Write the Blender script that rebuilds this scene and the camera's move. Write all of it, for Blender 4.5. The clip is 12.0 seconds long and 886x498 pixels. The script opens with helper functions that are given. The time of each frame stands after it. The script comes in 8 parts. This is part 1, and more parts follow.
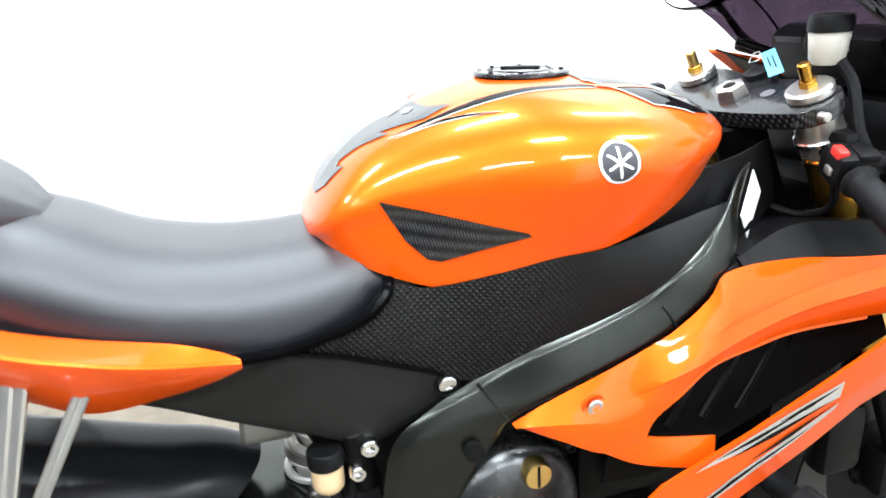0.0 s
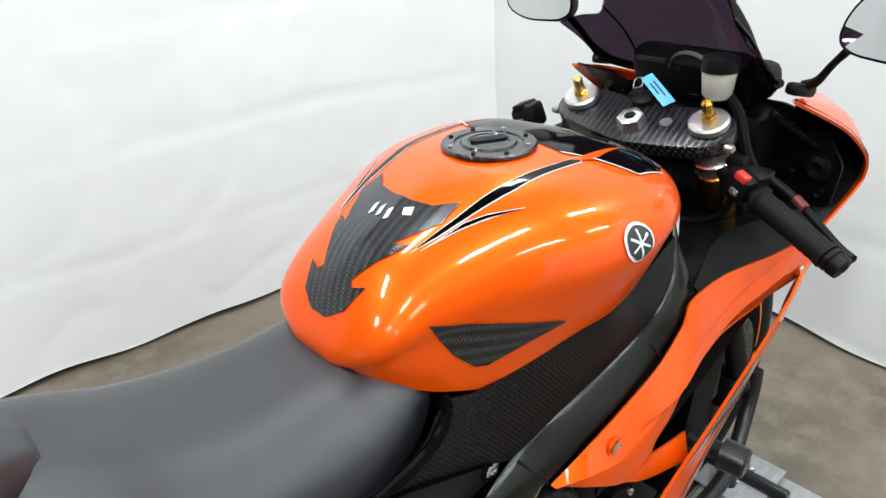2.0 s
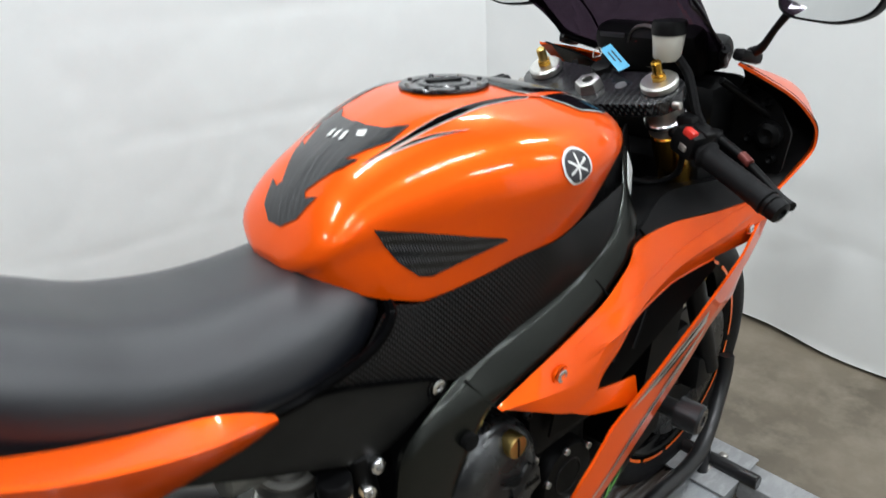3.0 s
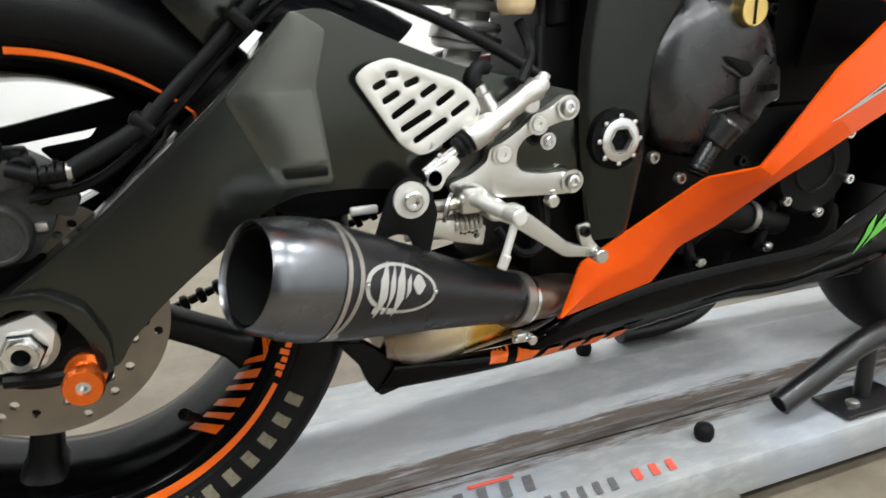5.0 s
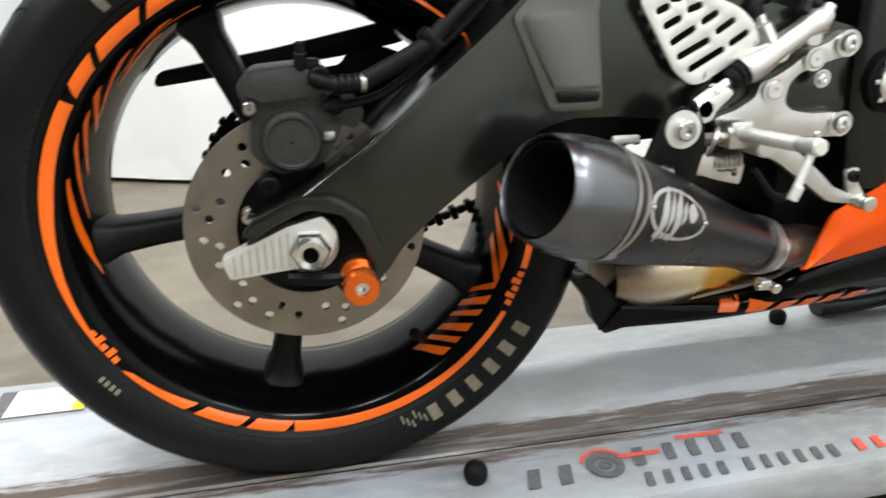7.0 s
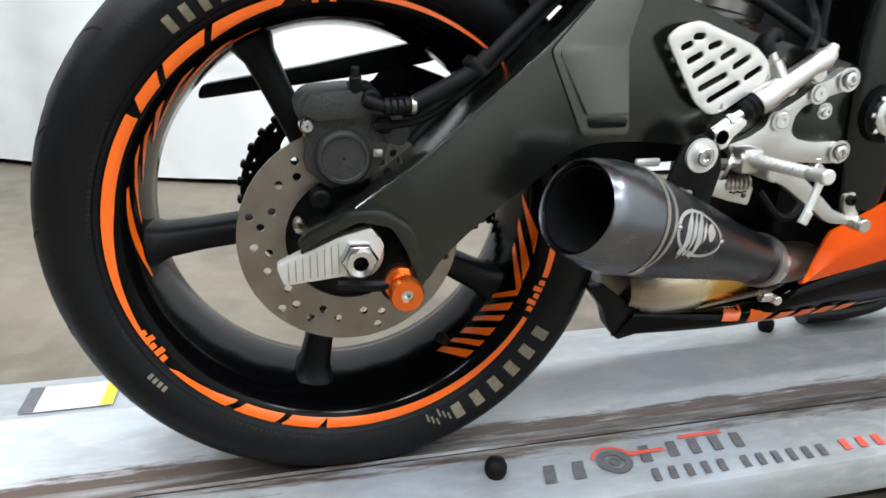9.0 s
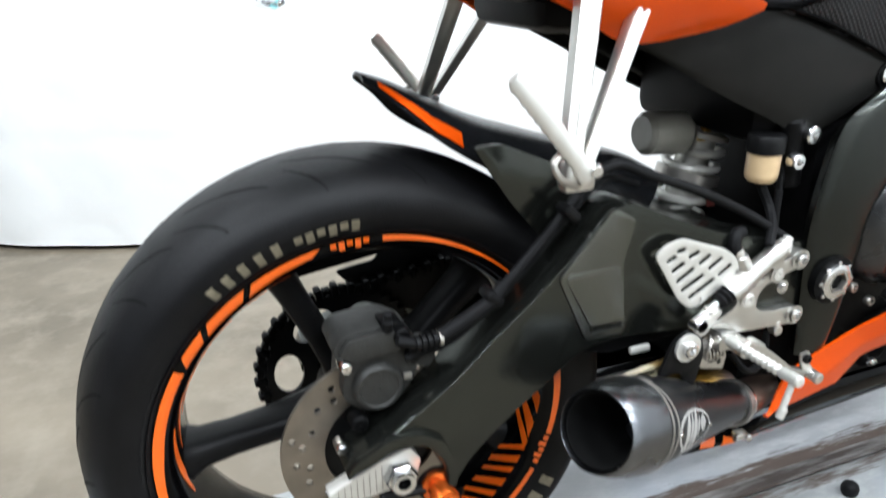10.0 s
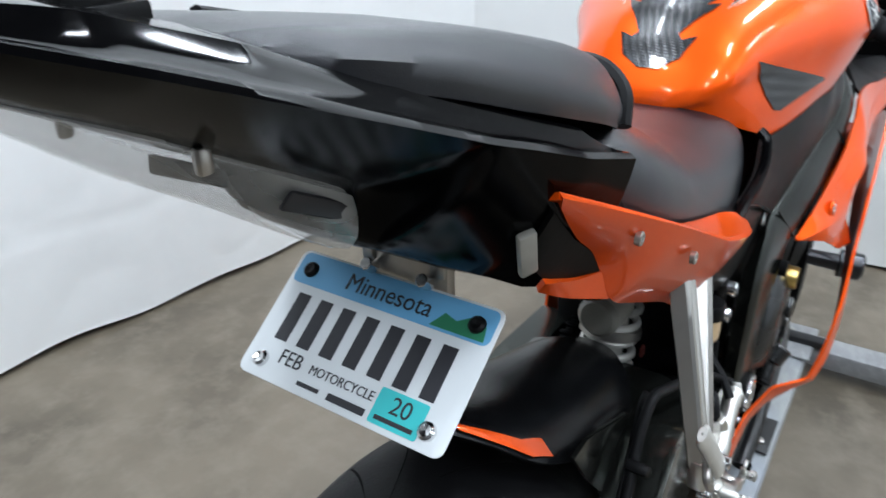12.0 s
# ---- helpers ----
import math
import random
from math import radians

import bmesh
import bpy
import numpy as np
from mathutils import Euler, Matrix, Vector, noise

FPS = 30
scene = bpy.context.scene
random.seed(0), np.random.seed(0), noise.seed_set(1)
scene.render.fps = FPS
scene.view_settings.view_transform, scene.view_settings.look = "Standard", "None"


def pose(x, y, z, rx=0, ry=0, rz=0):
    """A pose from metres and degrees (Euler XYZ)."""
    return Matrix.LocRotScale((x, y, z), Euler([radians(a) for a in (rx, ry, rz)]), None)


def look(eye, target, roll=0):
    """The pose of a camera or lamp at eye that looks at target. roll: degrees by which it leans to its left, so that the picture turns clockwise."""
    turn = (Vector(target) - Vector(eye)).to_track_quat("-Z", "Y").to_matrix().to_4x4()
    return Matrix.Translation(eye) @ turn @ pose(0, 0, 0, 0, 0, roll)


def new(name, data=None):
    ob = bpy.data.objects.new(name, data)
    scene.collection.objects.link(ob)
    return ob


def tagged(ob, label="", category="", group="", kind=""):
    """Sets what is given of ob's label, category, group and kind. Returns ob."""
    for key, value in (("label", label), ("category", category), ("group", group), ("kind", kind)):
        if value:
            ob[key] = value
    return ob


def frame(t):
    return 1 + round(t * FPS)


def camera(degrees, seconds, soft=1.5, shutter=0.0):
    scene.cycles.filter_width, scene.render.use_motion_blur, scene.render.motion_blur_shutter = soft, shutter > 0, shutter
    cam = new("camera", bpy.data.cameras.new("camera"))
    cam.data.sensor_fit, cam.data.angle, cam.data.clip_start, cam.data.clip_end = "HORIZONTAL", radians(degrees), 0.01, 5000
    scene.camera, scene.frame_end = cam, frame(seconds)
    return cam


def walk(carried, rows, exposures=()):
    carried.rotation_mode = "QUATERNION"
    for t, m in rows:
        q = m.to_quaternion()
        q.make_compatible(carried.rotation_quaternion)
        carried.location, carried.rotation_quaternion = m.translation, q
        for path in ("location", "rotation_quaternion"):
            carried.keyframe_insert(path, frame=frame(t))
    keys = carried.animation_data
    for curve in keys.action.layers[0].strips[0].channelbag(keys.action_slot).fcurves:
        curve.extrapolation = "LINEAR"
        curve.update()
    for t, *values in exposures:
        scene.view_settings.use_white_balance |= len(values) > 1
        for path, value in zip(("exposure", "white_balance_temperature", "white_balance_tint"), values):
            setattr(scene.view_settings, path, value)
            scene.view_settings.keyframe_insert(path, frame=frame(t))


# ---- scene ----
cam = camera(65.1, 12.0, 1.5, 0.35)
# seconds, eye, target, lean
PATH = [
    (0, (0.417, -0.781, 1.082), (0.937, 1.02, 0.383), -3.8),
    (0.5, (0.325, -0.679, 1.191), (1.068, 0.959, 0.315), -4.7),
    (1, (0.22, -0.59, 1.267), (1.35, 0.791, 0.364), -3.6),
    (1.5, (0.2, -0.547, 1.271), (1.353, 0.776, 0.311), -4.0),
    (2, (0.194, -0.537, 1.269), (1.359, 0.776, 0.311), -3.8),
    (2.5, (0.174, -0.569, 1.252), (1.378, 0.764, 0.372), -4.0),
    (3, (0.166, -0.654, 1.166), (1.359, 0.711, 0.32), -2.9),
    (3.5, (0.225, -0.791, 1.013), (1.23, 0.743, 0.214), -1.4),
    (3.7, (0.223, -0.813, 0.941), (1.178, 0.759, 0.154), -1.1),
    (5.3, (0.124, -0.74, 0.531), (0.787, 1.047, -0.074), -1.5),
    (5.5, (0.126, -0.742, 0.53), (0.792, 1.045, -0.074), -1.3),
    (6, (0.123, -0.744, 0.53), (0.784, 1.042, -0.081), -0.5),
    (6.5, (0.08, -0.739, 0.524), (0.651, 1.069, -0.114), -1.1),
    (7, (-0.005, -0.724, 0.516), (0.386, 1.117, -0.163), -0.5),
    (7.2, (-0.028, -0.72, 0.514), (0.338, 1.115, -0.192), 0.0),
    (8.8, (-0.063, -0.741, 0.531), (0.346, 1.088, -0.168), 1.4),
    (9, (-0.073, -0.752, 0.542), (0.393, 1.07, -0.137), 1.4),
    (9.5, (-0.133, -0.761, 0.634), (0.439, 1.029, -0.05), 0.8),
    (10, (-0.161, -0.7, 0.794), (0.508, 1.025, 0.037), -0.7),
    (10.5, (-0.202, -0.589, 0.944), (0.566, 1.086, 0.166), -1.3),
    (11, (-0.33, -0.495, 1.077), (0.866, 0.937, 0.355), -0.4),
    (11.5, (-0.333, -0.359, 1.062), (0.982, 0.943, 0.304), -1.6),
    (12, (-0.322, -0.27, 1.053), (1.148, 0.757, 0.169), -1.7),
]
walk(cam, [(t, look(eye, target, lean)) for t, eye, target, lean in PATH], [(0, 1.65, 6250, 10), (0.5, 1.38, 6300, 10), (1, 0.9, 6450, 10), (1.5, 0.6, 6450, 10), (2.5, 0.35, 6400, 10), (3.1, 0.13, 6400, 10), (3.6, 0.08, 6450, 10), (5.3, 0.98, 6650, 10), (7.2, 0.95, 6600, 10), (8.8, 0.92, 6300, 10), (9.5, 1.04, 6200, 10), (10.5, 1.17, 6150, 10), (11, 1.02, 6000, 10), (11.5, 0.6, 5950, 10), (12, 0.32, 5950, 10)])

# ---- world and lights ----
world = bpy.data.worlds.new("world")
scene.world = world
world.use_nodes = True
world.node_tree.nodes["Background"].inputs[0].default_value = (0.9, 0.95, 1.0, 1)
world.node_tree.nodes["Background"].inputs[1].default_value = 0.25


def lamp(x, y, z, sx, sy, power, yaw=0):
    d = bpy.data.lights.new("ceiling_tube_light", "AREA")
    d.shape, d.size, d.size_y, d.energy, d.color = "RECTANGLE", sx, sy, power, (0.93, 0.975, 1.0)
    ob = new("ceiling_tube_light", d)
    ob.matrix_world = pose(x, y, z, 0, 0, yaw)
    return tagged(ob, "long white workshop tube light under the ceiling", "light", "ceiling lights")


for lx in (-2.3, -0.9, 0.5, 1.9):
    for ly in (-2.4, -0.9, 0.7):
        lamp(lx, ly, 3.05, 0.62, 0.13, 20)

# ---- materials ----


def mat(name, color, rough=0.5, metal=0.0, coat=0.0, grain=0.0, scale=40.0, bump=0.0, bscale=300.0, rvar=0.0, alpha=1.0, spec=0.5):
    m = bpy.data.materials.new(name)
    m.use_nodes = True
    nt = m.node_tree
    b = nt.nodes["Principled BSDF"]
    b.inputs["Base Color"].default_value = (*color, 1)
    b.inputs["Roughness"].default_value = rough
    b.inputs["Metallic"].default_value = metal
    b.inputs["Coat Weight"].default_value = coat
    b.inputs["Coat Roughness"].default_value = 0.03
    b.inputs["Specular IOR Level"].default_value = spec if max(color) > 0.02 or coat > 0 else spec * 0.25
    b.inputs["Alpha"].default_value = alpha
    tc = nt.nodes.new("ShaderNodeTexCoord")
    if grain > 0:
        n1 = nt.nodes.new("ShaderNodeTexNoise")
        n1.inputs["Scale"].default_value = scale
        n1.inputs["Detail"].default_value = 6
        nt.links.new(tc.outputs["Object"], n1.inputs["Vector"])
        mx = nt.nodes.new("ShaderNodeMix")
        mx.data_type = "RGBA"
        mx.inputs["A"].default_value = (*[c * (1 - grain) for c in color], 1)
        mx.inputs["B"].default_value = (*[min(1, c * (1 + grain)) for c in color], 1)
        nt.links.new(n1.outputs["Fac"], mx.inputs["Factor"])
        nt.links.new(mx.outputs["Result"], b.inputs["Base Color"])
    if rvar > 0:
        n3 = nt.nodes.new("ShaderNodeTexNoise")
        n3.inputs["Scale"].default_value = scale * 0.35
        n3.inputs["Detail"].default_value = 4
        nt.links.new(tc.outputs["Object"], n3.inputs["Vector"])
        mr = nt.nodes.new("ShaderNodeMapRange")
        mr.inputs["To Min"].default_value = max(0.02, rough - rvar)
        mr.inputs["To Max"].default_value = min(1, rough + rvar)
        nt.links.new(n3.outputs["Fac"], mr.inputs["Value"])
        nt.links.new(mr.outputs["Result"], b.inputs["Roughness"])
    if bump > 0:
        n2 = nt.nodes.new("ShaderNodeTexNoise")
        n2.inputs["Scale"].default_value = bscale
        n2.inputs["Detail"].default_value = 3
        nt.links.new(tc.outputs["Object"], n2.inputs["Vector"])
        bp = nt.nodes.new("ShaderNodeBump")
        bp.inputs["Strength"].default_value = bump
        bp.inputs["Distance"].default_value = 0.001
        nt.links.new(n2.outputs["Fac"], bp.inputs["Height"])
        nt.links.new(bp.outputs["Normal"], b.inputs["Normal"])
    return m


def carbon(name, size, rough=0.25, coat=1.0, light=0.06):
    """Woven look: two crossing sets of yarns, the broad one lighter."""
    m = mat(name, (0.02, 0.02, 0.022), rough, 0.2, coat)
    nt = m.node_tree
    b = nt.nodes["Principled BSDF"]
    tc = nt.nodes.new("ShaderNodeTexCoord")
    mp = nt.nodes.new("ShaderNodeMapping")
    mp.inputs["Scale"].default_value = (1 / size, 1 / size, 1 / size)
    mp.inputs["Rotation"].default_value = (radians(40), radians(8), radians(12))
    nt.links.new(tc.outputs["Object"], mp.inputs["Vector"])
    bands = []
    for axis in ("X", "Y"):
        w = nt.nodes.new("ShaderNodeTexWave")
        w.wave_type, w.bands_direction, w.wave_profile = "BANDS", axis, "TRI"
        w.inputs["Scale"].default_value = 0.42 if axis == "X" else 0.16
        nt.links.new(mp.outputs["Vector"], w.inputs["Vector"])
        bands.append(w)
    ch = nt.nodes.new("ShaderNodeMath")
    ch.operation = "MULTIPLY"
    nt.links.new(bands[0].outputs["Fac"], ch.inputs[0])
    nt.links.new(bands[1].outputs["Fac"], ch.inputs[1])
    mx = nt.nodes.new("ShaderNodeMix")
    mx.data_type = "RGBA"
    mx.inputs["A"].default_value = (0.003, 0.003, 0.0035, 1)
    mx.inputs["B"].default_value = (light, light, light * 1.07, 1)
    nt.links.new(ch.outputs[0], mx.inputs["Factor"])
    nt.links.new(mx.outputs["Result"], b.inputs["Base Color"])
    bp = nt.nodes.new("ShaderNodeBump")
    bp.inputs["Strength"].default_value = 0.25
    bp.inputs["Distance"].default_value = 0.0006
    nt.links.new(ch.outputs[0], bp.inputs["Height"])
    nt.links.new(bp.outputs["Normal"], b.inputs["Normal"])
    return m


ORANGE = mat("orange_paint", (0.83, 0.090, 0.0016), 0.34, 0.36, 0.65, 0.04, 500, spec=0.08)
ORANGE.node_tree.nodes["Principled BSDF"].inputs["Coat IOR"].default_value = 1.39
GLOSSBLACK = mat("gloss_black", (0.0012, 0.0012, 0.0014), 0.08, 0.0, 0.0, 0.2, 30, spec=0.5)
MATTBLACK = mat("matt_black_plastic", (0.0035, 0.0035, 0.0038), 0.45, 0, 0, 0.25, 60, 0.15, 900, 0.1, spec=0.6)
COVERBLACK = mat("satin_cover_plastic", (0.0150, 0.0150, 0.0140), 0.36, 0, 0, 0.2, 50, 0.12, 900, 0.07, spec=0.34)
DEEPBLACK = mat("dark_engine_black", (0.002, 0.002, 0.0022), 0.5, 0, 0, 0.3, 40, 0.1, 200, 0.12, spec=0.4)
# Gloss black with its reflections taken out, for down-facing sides and seat seams.
DULLEDBLACK = mat("gloss_black_dulled", (0.0012, 0.0012, 0.0014), 0.16, 0, 0, 0.2, 40, spec=0.10)
# Lit copy of the swingarm satin; its lighter colour paints in the panel's sheen.
SWINGLIT = mat("swingarm_satin_lit", (0.118, 0.122, 0.109), 0.24, 0.88, 0, 0.14, 40, 0.06, 1200, 0.06)
FRAMEGREY = mat("frame_satin_grey", (0.028, 0.030, 0.027), 0.23, 0.85, 0, 0.14, 40, 0.08, 1000, 0.06)
SWINGBLACK = mat("swingarm_satin_black", (0.050, 0.053, 0.047), 0.17, 0.88, 0, 0.14, 22, 0.08, 900, 0.04)
HUGGERBLACK = mat("hugger_satin_plastic", (0.006, 0.0063, 0.007), 0.24, 0.0, 0.0, 0.2, 40, 0.1, 900, 0.06, spec=0.5)
CASTGREY = mat("engine_cover_grey", (0.056, 0.057, 0.058), 0.28, 0.8, 0, 0.2, 60, 0.15, 700, 0.08)
CALIPER = mat("rough_caliper_casting", (0.030, 0.030, 0.028), 0.5, 0.35, 0, 0.4, 90, 0.6, 350, 0.12)
ALU = mat("cast_aluminium", (0.60, 0.59, 0.56), 0.30, 0.95, 0, 0.08, 60, 0.12, 900, 0.08)
SATINALU = mat("satin_aluminium", (0.66, 0.65, 0.61), 0.42, 0.6, 0, 0.06, 60, 0.05, 1200, 0.06)
CHROME = mat("bright_steel", (0.7, 0.7, 0.7), 0.18, 1.0, 0, 0.05, 80, 0, rvar=0.07)
STEEL = mat("worn_steel", (0.42, 0.40, 0.37), 0.35, 0.9, 0, 0.15, 80, 0.1, 600, 0.1)
DISC = mat("brake_disc_steel", (0.25, 0.22, 0.185), 0.38, 0.9, 0, 0.35, 30, 0.25, 500, 0.12)
GOLD = mat("gold_anodised", (0.52, 0.28, 0.035), 0.22, 1.0, 0.3, 0.1, 50, rvar=0.05)
BRASS = mat("brass_cap", (0.72, 0.52, 0.18), 0.3, 1.0, 0, 0.08, 50)
RIMBLACK = mat("rim_gloss_black", (0.0015, 0.0015, 0.0017), 0.14, 0, 0.0, 0.2, 40, spec=0.5)
RUBBER = mat("tyre_rubber", (0.0045, 0.0045, 0.005), 0.48, 0, 0, 0.6, 26, 0.35, 500, 0.16, spec=0.7)
GRIP = mat("grip_rubber", (0.006, 0.006, 0.0065), 0.55, 0, 0, 0.2, 60, 0.3, 800)
VINYL = mat("seat_vinyl", (0.0075, 0.0085, 0.0115), 0.34, 0, 0.0, 0.12, 25, 0.3, 1500, 0.06)
VINYL.node_tree.nodes["Principled BSDF"].inputs["Specular IOR Level"].default_value = 0.50
VINYL.node_tree.nodes["Principled BSDF"].inputs["Coat Weight"].default_value = 0.25
VINYL.node_tree.nodes["Principled BSDF"].inputs["Coat Roughness"].default_value = 0.42
TANORANGE = mat("orange_rim_tape", (0.85, 0.13, 0.002), 0.35, 0, 0.4, 0.05, 60)
ANODORANGE = mat("orange_anodised", (0.85, 0.16, 0.02), 0.25, 0.85, 0.2, 0.06, 80)
WHITEPAINT = mat("white_decal", (0.70, 0.70, 0.68), 0.35, 0, 0.2, 0.04, 60)
TYREPRINT = mat("tyre_print", (0.16, 0.140, 0.095), 0.7, 0, 0, 0.5, 220, 0.2, 900)
EMBOSS = mat("raised_tyre_rubber", (0.016, 0.016, 0.016), 0.5, 0, 0, 0.3, 80)
SILVERPRINT = mat("silver_print", (0.5, 0.49, 0.47), 0.4, 0.5, 0, 0.1, 300)
MUFFLER = mat("muffler_black", (0.044, 0.045, 0.048), 0.28, 0.85, 0, 0.15, 40, 0.05, 1000, 0.05)
TIPSTEEL = mat("dark_polished_steel", (0.150, 0.156, 0.168), 0.27, 1.0, 0, 0.12, 40, 0.05, 1000, 0.04)
# Near-black for scuffs and bores; also paints shade into solid hollows, slots, grooves.
SHADESCUFFBLACK = mat("hole_shade_and_scuff_black", (0.003, 0.003, 0.003), 0.9, 0, 0, 0.2, 50)
TITAN = mat("heat_tinted_steel", (0.62, 0.47, 0.26), 0.27, 1.0, 0, 0.3, 14, 0, rvar=0.08)


def heat_bands(m, x0, x1):
    """Straw, gold and brown temper colours along the pipe."""
    nt = m.node_tree
    tc = nt.nodes.new("ShaderNodeTexCoord")
    ns = nt.nodes.new("ShaderNodeTexNoise")
    ns.inputs["Scale"].default_value = 22
    sp = nt.nodes.new("ShaderNodeSeparateXYZ")
    mr = nt.nodes.new("ShaderNodeMapRange")
    mr.inputs["From Min"].default_value = x0
    mr.inputs["From Max"].default_value = x1
    ad = nt.nodes.new("ShaderNodeMath")
    ad.operation = "MULTIPLY_ADD"
    ad.inputs[1].default_value = 0.22
    rp = nt.nodes.new("ShaderNodeValToRGB")
    cr = rp.color_ramp
    cr.elements[0].position, cr.elements[0].color = 0.1, (0.20, 0.15, 0.11, 1)
    cr.elements[1].position, cr.elements[1].color = 1.0, (0.16, 0.11, 0.10, 1)
    for p, c in ((0.38, (0.50, 0.43, 0.33, 1)), (0.56, (0.85, 0.74, 0.50, 1)), (0.64, (0.75, 0.42, 0.08, 1)), (0.80, (0.62, 0.36, 0.07, 1))):
        cr.elements.new(p).color = c
    nt.links.new(tc.outputs["Object"], ns.inputs["Vector"])
    nt.links.new(tc.outputs["Object"], sp.inputs["Vector"])
    nt.links.new(sp.outputs["X"], mr.inputs["Value"])
    nt.links.new(ns.outputs["Fac"], ad.inputs[0])
    nt.links.new(mr.outputs["Result"], ad.inputs[2])
    nt.links.new(ad.outputs["Value"], rp.inputs["Fac"])
    nt.links.new(rp.outputs["Color"], nt.nodes["Principled BSDF"].inputs["Base Color"])


heat_bands(TITAN, 0.30, 0.50)
EXHAUSTDARK = mat("brown_heated_pipe", (0.20, 0.14, 0.11), 0.3, 0.9, 0, 0.35, 25, 0, rvar=0.08)
RED = mat("red_plastic", (0.62, 0.03, 0.02), 0.4, 0, 0, 0.05, 50)
BLUETAG = mat("blue_paper_tag", (0.12, 0.45, 0.68), 0.55, 0, 0, 0.08, 80)
INK = mat("dark_ink", (0.02, 0.02, 0.025), 0.5, 0, 0, 0.1, 200)
PLATEWHITE = mat("plate_white", (0.74, 0.77, 0.78), 0.4, 0, 0.1, 0.03, 40)
PLATEBLUE = mat("plate_blue", (0.16, 0.42, 0.68), 0.4, 0, 0.1, 0.12, 30)
PLATEGREEN = mat("plate_green", (0.03, 0.2, 0.1), 0.5, 0, 0, 0.2, 60)
TEAL = mat("teal_sticker", (0.06, 0.55, 0.56), 0.4, 0, 0.1, 0.05, 60)
NECTAR = mat("fluid_amber", (0.62, 0.45, 0.26), 0.3, 0, 0.3, 0.1, 50)
MILKY = mat("milky_plastic", (0.40, 0.39, 0.34), 0.35, 0, 0.2, 0.10, 50)
CLEARLENS = mat("smoked_clear_lens", (0.80, 0.82, 0.83), 0.08, 0.0, 1.0, 0.2, 25, alpha=0.34)
MARKERGREY = mat("grey_marker_plastic", (0.26, 0.25, 0.22), 0.3, 0, 0.3, 0.15, 90)
REDTRANS = mat("dark_red_ring", (0.14, 0.03, 0.025), 0.4, 0.3, 0, 0.1, 50)
GREEN = mat("green_decal", (0.12, 0.6, 0.06), 0.4, 0, 0.3, 0.05, 50)
YELLOW = mat("yellow_label", (0.8, 0.72, 0.03), 0.5, 0, 0, 0.05, 50)
REDINK = mat("red_print", (0.7, 0.09, 0.06), 0.5, 0, 0, 0.15, 200)
GREYINK = mat("dark_grey_print", (0.10, 0.10, 0.105), 0.5, 0, 0, 0.5, 160)
MIRRORGLASS = mat("mirror_glass", (0.85, 0.86, 0.86), 0.02, 1.0)
CARBON = carbon("carbon_fibre", 0.0038, 0.25, 0.36, 0.058)


def side_grip():
    """Moulded diamond texture that runs out towards the smooth front of the panel."""
    m = mat("textured_side_grip", (0.006, 0.006, 0.006), 0.38, 0, 0, 0.2, 50, spec=0.6)
    nt = m.node_tree
    b = nt.nodes["Principled BSDF"]
    tc = nt.nodes.new("ShaderNodeTexCoord")
    sep = nt.nodes.new("ShaderNodeSeparateXYZ")
    nt.links.new(tc.outputs["Object"], sep.inputs[0])
    fade = nt.nodes.new("ShaderNodeMapRange")
    fade.interpolation_type = "SMOOTHSTEP"
    fade.inputs["From Min"].default_value, fade.inputs["From Max"].default_value = 0.775, 0.665
    nt.links.new(sep.outputs["X"], fade.inputs["Value"])
    mp = nt.nodes.new("ShaderNodeMapping")
    mp.inputs["Rotation"].default_value = (0, radians(38), 0)
    nt.links.new(tc.outputs["Object"], mp.inputs["Vector"])
    waves = []
    for axis, sc in (("X", 62), ("Z", 62)):
        w = nt.nodes.new("ShaderNodeTexWave")
        w.wave_type, w.bands_direction, w.wave_profile = "BANDS", axis, "SIN"
        w.inputs["Scale"].default_value = sc
        nt.links.new(mp.outputs["Vector"], w.inputs["Vector"])
        waves.append(w)
    mul = nt.nodes.new("ShaderNodeMath")
    mul.operation = "MULTIPLY"
    nt.links.new(waves[0].outputs["Fac"], mul.inputs[0])
    nt.links.new(waves[1].outputs["Fac"], mul.inputs[1])
    amt = nt.nodes.new("ShaderNodeMath")
    amt.operation = "MULTIPLY"
    nt.links.new(mul.outputs[0], amt.inputs[0])
    nt.links.new(fade.outputs["Result"], amt.inputs[1])
    bp = nt.nodes.new("ShaderNodeBump")
    bp.inputs["Strength"].default_value = 0.9
    bp.inputs["Distance"].default_value = 0.0012
    nt.links.new(amt.outputs[0], bp.inputs["Height"])
    nt.links.new(bp.outputs["Normal"], b.inputs["Normal"])
    return m


CARBONGRIP = side_grip()


def smoke_screen():
    m = mat("smoked_screen", (0.01, 0.008, 0.012), 0.05)
    nt = m.node_tree
    out = nt.nodes["Material Output"]
    tr = nt.nodes.new("ShaderNodeBsdfTransparent")
    tr.inputs[0].default_value = (0.215, 0.175, 0.215, 1)
    gl = nt.nodes.new("ShaderNodeBsdfGlossy")
    gl.inputs["Roughness"].default_value = 0.04
    mx = nt.nodes.new("ShaderNodeMixShader")
    mx.inputs[0].default_value = 0.045
    nt.links.new(tr.outputs[0], mx.inputs[1])
    nt.links.new(gl.outputs[0], mx.inputs[2])
    nt.links.new(mx.outputs[0], out.inputs[0])
    return m


SMOKE = smoke_screen()


